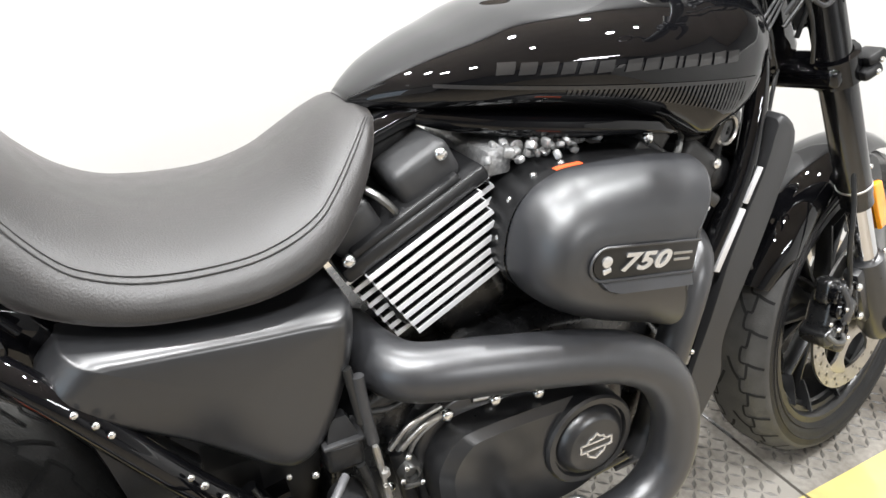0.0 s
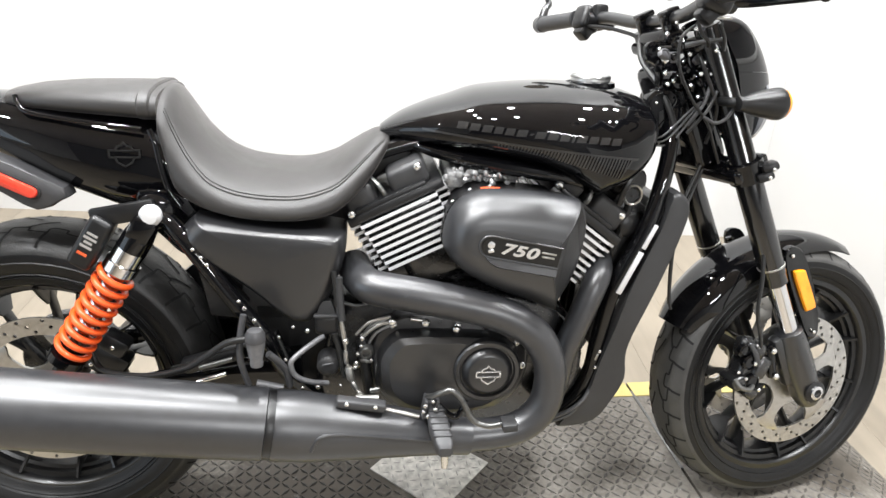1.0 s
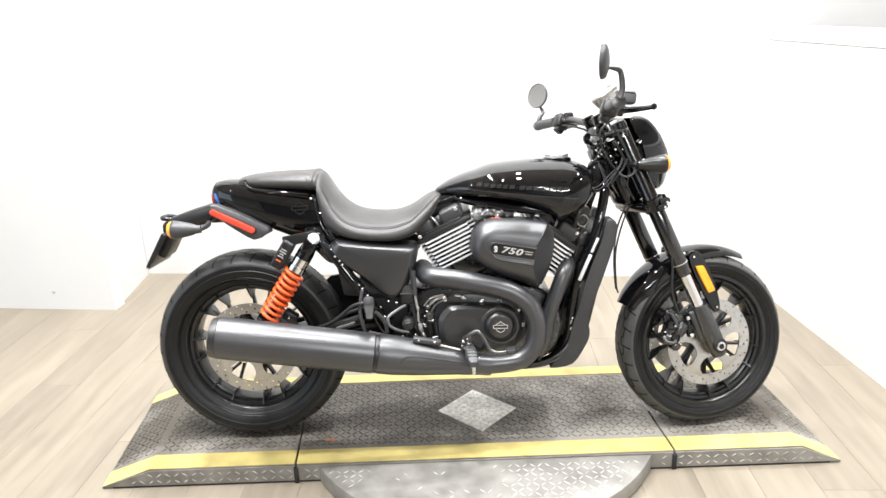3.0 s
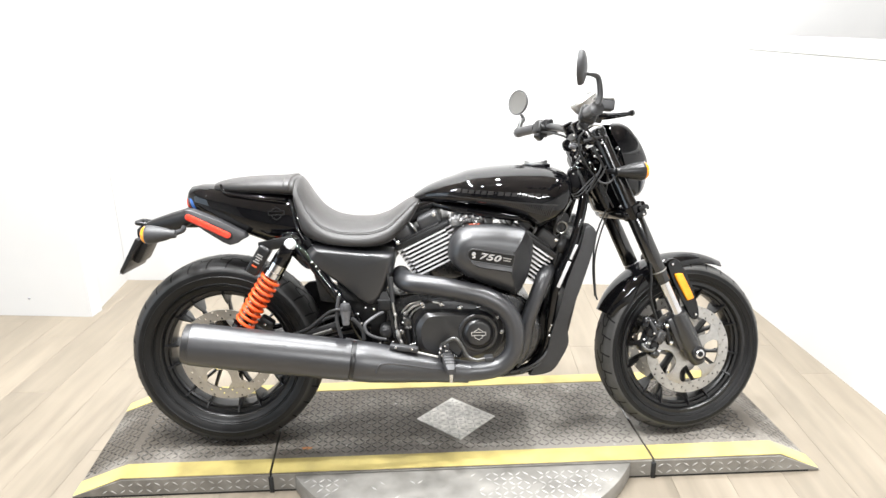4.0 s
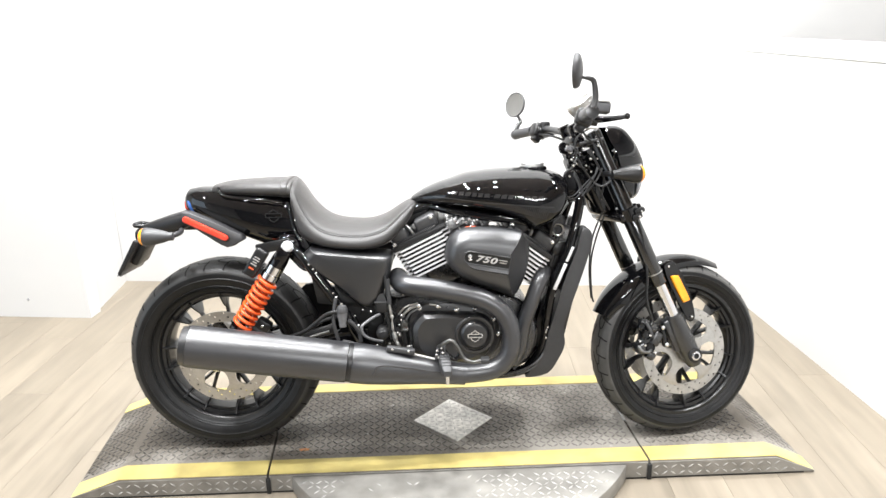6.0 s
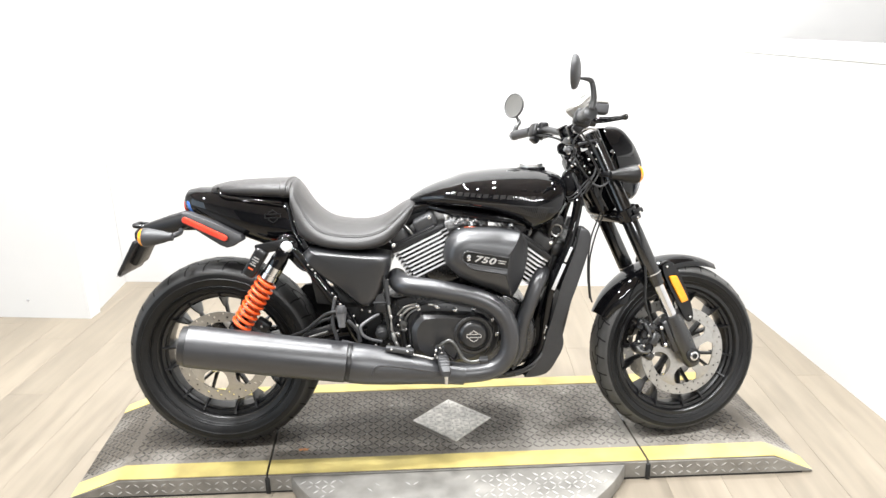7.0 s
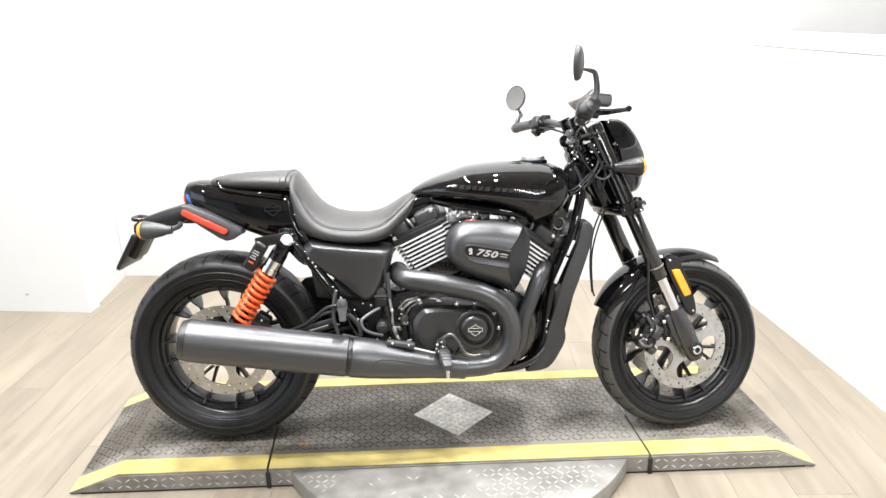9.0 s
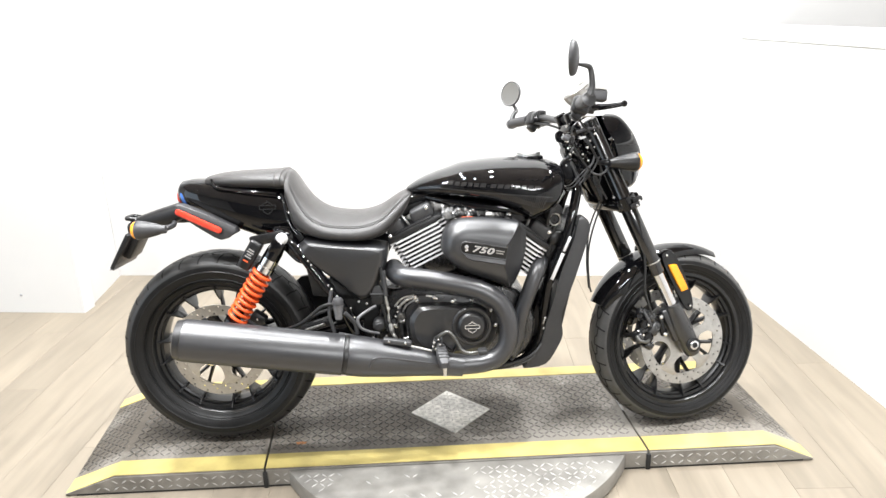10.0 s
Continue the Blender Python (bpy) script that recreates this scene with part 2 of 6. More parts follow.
def loft(bm, rings, caps=True, closed=True):
    vs = [[bm.verts.new(q) for q in r] for r in rings]
    n = len(vs[0])
    for a, b in zip(vs, vs[1:]):
        for i in range(n if closed else n - 1):
            j = (i + 1) % n
            bm.faces.new((a[i], a[j], b[j], b[i]))
    if caps and closed:
        bm.faces.new(vs[0][::-1])
        bm.faces.new(vs[-1])
    return vs


def tube(bm, pts, r, seg=12, smooth=6, caps=True):
    line = smooth_line(pts, smooth) if smooth else [Vector(q) for q in pts]
    k = len(line)
    radii = [r] * k if not isinstance(r, (list, tuple)) else [float(np.interp(i / (k - 1), np.linspace(0, 1, len(r)), r)) for i in range(k)]
    t0 = (line[1] - line[0]).normalized()
    side = t0.cross(Vector((0, 1, 0.13))).normalized()
    rings = []
    for i, q in enumerate(line):
        t = (line[min(i + 1, k - 1)] - line[max(i - 1, 0)]).normalized()
        side = (side - t * side.dot(t)).normalized()
        up = t.cross(side)
        rings.append([q + radii[i] * (math.cos(a) * side + math.sin(a) * up) for a in np.linspace(0, 2 * math.pi, seg, endpoint=False)])
    loft(bm, rings, caps)
    return bm


def tube_of(pts, r, seg=10):
    """A straight rod in a mesh of its own."""
    bm = bmesh.new()
    tube(bm, pts, r, seg, 0)
    return bm


def lathe(bm, profile, m=Matrix(), seg=32, closed=False):
    """Turns (radius, height) about the y axis of m."""
    rings = []
    for r, h in profile:
        rings.append([m @ Vector((r * math.cos(a), h, r * math.sin(a))) for a in np.linspace(0, 2 * math.pi, seg, endpoint=False)])
    if closed:
        rings.append(rings[0])
    loft(bm, rings, caps=not closed)
    return bm


def rbox(bm, sx, sy, sz, m=Matrix(), bevel=0.003, seg=2):
    made = bmesh.ops.create_cube(bm, size=1, matrix=m @ Matrix.Diagonal((sx, sy, sz, 1)))
    if bevel:
        edges = list({e for v in made["verts"] for e in v.link_edges})
        bmesh.ops.bevel(bm, geom=edges, offset=bevel, segments=seg, affect="EDGES", profile=0.5, clamp_overlap=True)
    return bm


def ball(bm, m, rx, ry, rz, u=20, v=12):
    bmesh.ops.create_uvsphere(bm, u_segments=u, v_segments=v, radius=1, matrix=m @ Matrix.Diagonal((rx, ry, rz, 1)))
    return bm


def pillow(bm, outline, y_in, y_out, inset=0.02, steps=5, smooth=4, crown=0.0):
    """A moulded cover: the (x, z) outline rises from y_in to y_out and rounds over its edge by inset."""
    pts = [Vector((p[0], 0, p[1])) for p in outline]
    line = smooth_line(pts, smooth, True) if smooth else pts
    c = sum(line, Vector()) / len(line)
    size = max((p - c).length for p in line)
    rings = [[Vector((p.x, y_in, p.z)) for p in line]]
    depth = y_out - y_in
    soft = min(abs(depth), inset * 1.2)
    sign = 1 if depth > 0 else -1
    for k in range(steps + 1):
        a = math.pi / 2 * k / steps
        s = 1 - inset * (1 - math.cos(a)) / size
        y = y_out - sign * soft * (1 - math.sin(a))
        rings.append([Vector((c.x + (p.x - c.x) * s, y, c.z + (p.z - c.z) * s)) for p in line])
    if crown:
        last = rings[-1]
        for f in (0.75, 0.45, 0.15):
            rings.append([Vector((c.x + (p.x - c.x) * f, y_out + sign * crown * (1 - f * f), c.z + (p.z - c.z) * f)) for p in last])
    loft(bm, rings)
    return bm


def superring(x, zc, hw, hh, n=24, e=2.3, yc=0.0, lower=None, e_low=None):
    """A cross-section at x: a rounded shape of half-width hw and half-height hh (lower: below the middle)."""
    out = []
    for a in np.linspace(0, 2 * math.pi, n, endpoint=False):
        c, s = math.cos(a), math.sin(a)
        h = hh if s >= 0 or lower is None else lower
        k = e if s >= 0 or e_low is None else e_low
        out.append(Vector((x, yc + hw * math.copysign(abs(c) ** (2 / k), c), zc + h * math.copysign(abs(s) ** (2 / k), s))))
    return out


def interp(x, xs, ys):
    return float(np.interp(x, xs, ys))


def soft(x, xs, ys):
    """A smooth curve through the points."""
    n = len(xs)
    k = min(max(int(np.searchsorted(xs, x)) - 1, 0), n - 2)

    def slope(i):
        a, b = max(i - 1, 0), min(i + 1, n - 1)
        return (ys[b] - ys[a]) / (xs[b] - xs[a])

    h = xs[k + 1] - xs[k]
    t = min(max((x - xs[k]) / h, 0.0), 1.0)
    return ((2 * t ** 3 - 3 * t * t + 1) * ys[k] + (t ** 3 - 2 * t * t + t) * h * slope(k)
            + (3 * t * t - 2 * t ** 3) * ys[k + 1] + (t ** 3 - t * t) * h * slope(k + 1))


def empty(name, m=Matrix()):
    ob = new(name)
    ob.matrix_basis = m
    ob.empty_display_size = 0.1
    return ob


B = bmesh.new

# ---- the room ----
FLOOR = -0.065


def setting(name, bm, mat, label="", sharp=30):
    ob = new(name, finish(name, bm, mat, sharp))
    return tagged(ob, label, kind="structure")


def wall(name, a, b, z0, z1, thick, mat, label):
    """A wall whose face runs from a to b; thick: metres behind it (to the left of a-b)."""
    d = Vector((b[0] - a[0], b[1] - a[1], 0))
    n = Vector((-d.y, d.x, 0)).normalized() * thick
    bm = B()
    m = Matrix.Translation(((a[0] + b[0] + n.x) / 2, (a[1] + b[1] + n.y) / 2, (z0 + z1) / 2)) @ Matrix.Rotation(math.atan2(d.y, d.x), 4, "Z")
    rbox(bm, d.length, abs(thick), z1 - z0, m, 0)
    return setting(name, bm, mat, label)


TOP = 3.4
wall("wall_back", (-2.05, 1.75), (1.500, 1.5205), FLOOR, TOP, 0.12, WALL, "white painted back wall behind the platform")
# continues the line of wall_back in a greyer tone
wall("wall_beyond", (1.500, 1.5205), (4.62, 1.318), FLOOR, TOP, 0.12, GREYWALL, "grey back wall beyond the partition")
wall("wall_block_side", (-1.8525, 1.289), (-1.902, 1.735), FLOOR, TOP, 0.10, WALL, "white painted return of the wall block")
wall("wall_block_front", (-5.2, 1.45), (-1.842, 1.195), FLOOR, TOP, 0.09, WALL, "white painted wall block front")
wall("wall_right", (1.488, 1.52), (2.2625, -7.2), FLOOR, 1.178, 0.12, WALL, "white painted half-height partition wall")
wall("wall_far_right", (4.6, 1.5), (4.6, -7.4), FLOOR, TOP, 0.12, GREYWALL, "grey wall beyond the partition")
bm = B()
lathe(bm, [(0.001, -0.004), (0.005, -0.0035), (0.007, -0.001), (0.007, 0.004)], pose(-2.167, 1.2185, 0.0325, 0, 0, -4.3), 14)
screw = new("wall_screw", finish("wall_screw", bm, PLATE))
tagged(screw, "small grey screw cap low on the white wall", "screw cap")
# side wall with a window added out of view, for cool fill light
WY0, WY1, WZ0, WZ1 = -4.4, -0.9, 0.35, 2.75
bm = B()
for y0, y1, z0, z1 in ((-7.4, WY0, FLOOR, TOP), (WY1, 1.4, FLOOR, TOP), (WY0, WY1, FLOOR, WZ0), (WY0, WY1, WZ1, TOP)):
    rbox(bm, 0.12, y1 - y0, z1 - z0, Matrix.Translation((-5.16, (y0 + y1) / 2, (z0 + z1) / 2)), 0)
setting("wall_left", bm, WALL, "white painted side wall with the added window")
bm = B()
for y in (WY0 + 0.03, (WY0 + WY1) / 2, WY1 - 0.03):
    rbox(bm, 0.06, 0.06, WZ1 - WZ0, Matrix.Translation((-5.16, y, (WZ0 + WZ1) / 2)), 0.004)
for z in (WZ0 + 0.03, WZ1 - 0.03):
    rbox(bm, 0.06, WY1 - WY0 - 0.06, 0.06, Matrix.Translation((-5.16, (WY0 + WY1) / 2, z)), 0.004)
window = setting("window_1", bm, TRIMW, "white framed window out of view, added for cool fill")
# unseen wall added behind the camera; its grey is set for the reflections
wall("wall_front", (4.7, -7.3), (-5.2, -7.3), FLOOR, TOP, 0.12, DARKWALL, "unseen grey wall behind the camera, toned for reflections")
bm = B()
rbox(bm, 10.2, 9.9, 0.1, Matrix.Translation((-0.2, -2.65, TOP + 0.05)), 0)
setting("ceiling", bm, CEILING, "dark painted showroom ceiling")
# cap of the partition
d = Vector((2.2625 - 1.488, -7.2 - 1.52, 0))
bm = B()
rbox(bm, d.length, 0.136, 0.062, Matrix.Translation((1.875 + 0.060, -2.84, 1.2095)) @ Matrix.Rotation(math.atan2(d.y, d.x), 4, "Z"), 0.006)
setting("trim", bm, TRIMW, "white painted cap board along the partition")

# ---- ceiling lamps ----


def downlight(x, y):
    ob = empty("ceiling_spot", pose(x, y, TOP))
    tagged(ob, "round white recessed ceiling spot, switched on", "ceiling light", "ceiling spots")
    bm = B()
    lathe(bm, [(0.085, -0.03), (0.095, -0.02), (0.095, 0), (0.05, 0)], pose(0, 0, 0, -90, 0, 0), 24)
    part("housing", bm, BRIGHT, ob)
    return ob


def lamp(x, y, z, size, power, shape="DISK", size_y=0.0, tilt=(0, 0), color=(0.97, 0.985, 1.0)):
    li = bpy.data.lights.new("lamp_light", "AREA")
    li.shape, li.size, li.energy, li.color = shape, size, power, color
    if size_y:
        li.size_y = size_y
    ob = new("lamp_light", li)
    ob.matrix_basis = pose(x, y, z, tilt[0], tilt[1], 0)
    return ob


first = None
for x, y in SPOTS:
    if first is None:
        first = downlight(x, y)
    else:
        copy_thing(first, pose(x, y, TOP))
    lamp(x, y, TOP - 0.035, 0.12, SPOT_POWER)
# fill lamp in the added window's opening; no such window is known
cool_fill = lamp(-5.12, (WY0 + WY1) / 2, (WZ0 + WZ1) / 2, WZ1 - WZ0 - 0.1, WINDOW_FILL_POWER, "RECTANGLE", WY1 - WY0 - 0.1, (0, -90), (0.72, 0.86, 1.0))
for x, y, power in TUBES:
    ob = empty("tube_light", pose(x, y, TOP))
    tagged(ob, "white twin tube ceiling light, switched on", "ceiling light", "tube lights")
    bm = B()
    rbox(bm, 1.75, 0.22, 0.06, Matrix.Translation((0, 0, -0.03)), 0.01)
    part("housing", bm, BRIGHT, ob)
    lamp(x, y, TOP - 0.065, 1.7, power, "RECTANGLE", 0.14, color=(0.97, 0.985, 1.0))

# ---- the platform ----
PLAT = pose(0.029, 0.086, 0, 0, 0, 2.9)
HALF, BAND = 0.287, 0.076
ENDS, FLATS = (-1.245, 1.143), (-1.085, 1.012)
CUTS = (-0.617, 0.600)
SKEW = 0.060
GAPW = 0.007


def top_z(x):
    return interp(x, (ENDS[0], FLATS[0], FLATS[1], ENDS[1]), (FLOOR + 0.006, 0, 0, FLOOR + 0.006))


def skew(parent):
    """The platform was set up slightly out of square: lean its joints and ends."""
    done = set()
    for ob in parent.children_recursive:
        if ob.data.name not in done:
            done.add(ob.data.name)
            for v in ob.data.vertices:
                v.co.x -= SKEW * v.co.y


def slab(bm, xs, y0, y1, lift, base=None):
    """A strip of the platform's top between y0 and y1, following its ramps."""
    vs = []
    for x in xs:
        z = top_z(x) + lift
        zb = FLOOR if base is None else z - base
        vs.append([Vector((x, y0, zb)), Vector((x, y1, zb)), Vector((x, y1, z)), Vector((x, y0, z))])
    loft(bm, vs)


def stations(a, b):
    return sorted({a, b, *[s for s in FLATS if a < s < b]})


platform = empty("display_platform", PLAT)
tagged(platform, "low black tread-plate motorcycle platform with yellow painted edges", "platform")
sections = ((ENDS[0], CUTS[0] - GAPW / 2), (CUTS[0] + GAPW / 2, CUTS[1] - GAPW / 2), (CUTS[1] + GAPW / 2, ENDS[1]))
for a, b in sections:
    xs = stations(a, b)
    bm = B()
    slab(bm, xs, -HALF, HALF, 0.0)
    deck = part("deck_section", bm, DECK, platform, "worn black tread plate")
    for y0, y1 in ((-HALF + 0.001, -HALF + BAND), (HALF - 0.06, HALF - 0.001)):
        bm = B()
        slab(bm, xs, y0, y1, 0.0022, 0.003)
        part("yellow_band", bm, YELLOW, deck, "chipped yellow safety paint")
    # bright side skirt
    bm = B()
    vs = []
    for x in xs:
        z = max(top_z(x) - 0.004, FLOOR + 0.0085)
        vs.append([Vector((x, -HALF - 0.004, FLOOR + 0.0075)), Vector((x, -HALF + 0.001, FLOOR + 0.0075)), Vector((x, -HALF + 0.001, z)), Vector((x, -HALF - 0.004, z))])
    loft(bm, vs)
    part("side_skirt", bm, TREAD, deck, "bright aluminium tread-plate skirt")
    # black strip in place of the shadow gap under the skirt
    bm = B()
    fa, fb = max(a, ENDS[0] + 0.03) + 0.004, min(b, ENDS[1] - 0.03) - 0.004
    rbox(bm, fb - fa, 0.004, 0.007, Matrix.Translation(((fa + fb) / 2, -HALF - 0.0015, FLOOR + 0.0038)), 0.0008, 1)
    part("rubber_foot", bm, GAP, deck, "black strip standing in for the skirt's shadow gap")


def bar_mesh(long=0.026, wide=0.0065, high=0.0016):
    return [(-long / 2, 0, 0), (0, -wide / 2, 0), (long / 2, 0, 0), (0, wide / 2, 0), (-long / 4, 0, high), (long / 4, 0, high)]


def tread(name, places, mat, parent, label, long=0.026, wide=0.0065, high=0.0016, m=Matrix()):
    """Raised bars at (x, y, z, angle, lean)."""
    verts, faces = [], []
    for x, y, z, a, lean in places:
        k = len(verts)
        mm = Matrix.Translation((x, y, z)) @ lean @ Matrix.Rotation(a, 4, "Z")
        verts += [mm @ Vector(q) for q in bar_mesh(long, wide, high)]
        faces += [(k, k + 1, k + 4), (k + 1, k + 5, k + 4), (k + 1, k + 2, k + 5), (k + 2, k + 3, k + 5), (k + 3, k + 4, k + 5), (k + 3, k, k + 4)]
    me = bpy.data.meshes.new(name)
    me.from_pydata([tuple(v) for v in verts], [], faces)
    me.materials.append(mat)
    ob = share(name, me, parent, m, label)
    tagged(ob, kind="stuff")
    return ob


rng = random.Random(4)
places = []
STEP = 0.0205
ny = int((2 * HALF - BAND - 0.062) / STEP)
nx = int((ENDS[1] - ENDS[0]) / STEP)
DIA = (0.0, 0.0, 0.140)
for i in range(nx):
    for j in range(ny):
        x, y = ENDS[0] + 0.012 + i * STEP, -HALF + BAND + 0.010 + j * STEP
        if min(abs(x - c) for c in CUTS) < 0.018 or x > ENDS[1] - 0.015 or min(abs(x - c) for c in FLATS) < 0.012 or abs(x - DIA[0]) + abs(y - DIA[1]) < DIA[2] + 0.012:
            continue
        slope = 0 if FLATS[0] < x < FLATS[1] else math.copysign(math.atan2(0.059, ENDS[1] - FLATS[1] if x > 0 else FLATS[0] - ENDS[0]), x)
        if y < -HALF + BAND + 0.022:
            continue
        places.append((x, y, top_z(x) - 0.0002 - 0.0007 * rng.random() ** 2, radians((45 if (i + j) % 2 else -45) + rng.uniform(-3, 3)), Matrix.Rotation(slope, 4, "Y")))
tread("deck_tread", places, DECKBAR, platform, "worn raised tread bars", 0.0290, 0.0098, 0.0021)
up = Matrix.Rotation(radians(90), 4, "X")
places = []
for i in range(int((ENDS[1] - ENDS[0]) / 0.028)):
    for j in range(2):
        x, z = ENDS[0] + 0.02 + i * 0.028, FLOOR + 0.020 + j * 0.024
        if z > top_z(x) - 0.016 or -0.5 < x < 0.56 or min(abs(x - c) for c in CUTS) < 0.018:
            continue
        places.append((x, -HALF - 0.0042, z, radians(35 if (i + j) % 2 else -35), up))
tread("skirt_tread", places, TREADBAR, platform, "bright raised tread bars", 0.022, 0.006, 0.0014)
for c in CUTS:
    bm = B()
    rbox(bm, GAPW - 0.001, 2 * HALF + 0.005, 0.05, Matrix.Translation((c, 0, FLOOR + 0.028)), 0)
    part("joint_seal", bm, GAP, platform)
    bm = B()
    rbox(bm, 0.014, 0.010, 0.056, Matrix.Translation((c, -HALF - 0.006, FLOOR + 0.029)), 0.002)
    part("joint_strap", bm, GAP, platform)
# steel lip along each joint
for c, w in ((CUTS[0], 0.006), (CUTS[1], 0.008)):
    bm = B()
    rbox(bm, w, 0.30, 0.003, Matrix.Translation((c, 0.10, 0.001)), 0.001)
    part("joint_rod", bm, DULL, platform, "worn dark steel joint rod")
# bright diamond set in the middle
bm = B()
rbox(bm, 0.198, 0.198, 0.004, Matrix.Translation((0, 0, 0.001)) @ Matrix.Rotation(radians(45), 4, "Z"), 0.001)
diamond = part("diamond_plate", bm, DIAMOND, platform, "bright scuffed aluminium diamond plate")
places = []
for i in range(9):
    for j in range(9):
        q = Matrix.Rotation(radians(45), 4, "Z") @ Vector((-0.084 + i * 0.021, -0.084 + j * 0.021, 0))
        places.append((q.x, q.y, 0.0029, radians(0 if (i + j) % 2 else 90), Matrix()))
tread("diamond_tread", places, TREADBAR, platform, "bright raised tread bars", 0.019, 0.0055, 0.0012)
skew(platform)

# round turntable under the platform
turntable = empty("turntable", pose(0.038, 0.090, FLOOR, 0, 0, 2.9))
tagged(turntable, "round aluminium tread-plate turntable under the platform", "turntable")
R_T, H_T = 0.61, 0.058
bm = B()
ring = [a for a in np.linspace(0, 2 * math.pi, 128, endpoint=False)]
y_cut = -HALF - 0.0105
chord = math.sqrt(R_T ** 2 - y_cut ** 2)
a0 = math.atan2(y_cut, -chord)
a1 = math.atan2(y_cut, chord)
arc = [(R_T * math.cos(a), R_T * math.sin(a)) for a in np.linspace(a0, a1, 72)]
rings = [[Vector((x * s, y_cut + (y - y_cut) * s, z)) for x, y in arc] for s, z in ((0.985, 0.001), (0.985, 0.006), (1, 0.006), (1, H_T - 0.003), (0.996, H_T))]
loft(bm, rings)
part("turntable_plate", bm, TREAD, turntable, "bright aluminium tread plate")
places = []
for i in range(-26, 27):
    for j in range(-28, -11):
        x, y = i * 0.0235 + 0.004, j * 0.0235
        if x * x + y * y > (R_T - 0.02) ** 2 or y > y_cut - 0.014:
            continue
        if rng.random() < interp(x, (-0.42, -0.36, 0.0, 0.10), (0.08, 0.92, 0.92, 0.08)):
            continue
        places.append((x, y, H_T - 0.0002, radians(45 if (i + j) % 2 else -45), Matrix()))
tread("turntable_tread", places, TREADBAR, turntable, "bright raised tread bars", 0.027, 0.0068, 0.0016)

# ---- the motorcycle ----
LEANING, STEERING, RAKE, YAW = 6.66, 12.0, 27.0, 1.87
bike = empty("motorcycle", pose(0.002, 0.0175, 0, 0, 0, YAW) @ pose(0, 0, 0, -LEANING, 0, 0))
tagged(bike, "gloss black cruiser motorcycle leaning slightly on the platform, orange shock springs", "motorcycle")
AXIS = Vector((-math.sin(radians(RAKE)), 0, math.cos(radians(RAKE))))
STEER = Matrix.Translation((0.874, 0, 0)) @ Matrix.Rotation(radians(STEERING), 4, AXIS) @ Matrix.Translation((-0.874, 0, 0))


def bolt_mesh(r=0.007, h=0.006):
    bm = B()
    lathe(bm, [(r, 0), (r, -h * 0.55), (r * 0.92, -h * 0.75), (r * 0.7, -h * 0.95), (r * 0.4, -h * 1.08), (r * 0.1, -h * 1.1)], seg=12)
    return finish("bolt", bm, BOLT)


BOLT_ME = bolt_mesh()
SMALL_BOLT = bolt_mesh(0.0042, 0.004)
TINY_BOLT = bolt_mesh(0.0034, 0.003)


def bolts(parent, places, me=None, m=Matrix()):
    for q in places:
        share("bolt", me or BOLT_ME, parent, m @ Matrix.Translation(q))


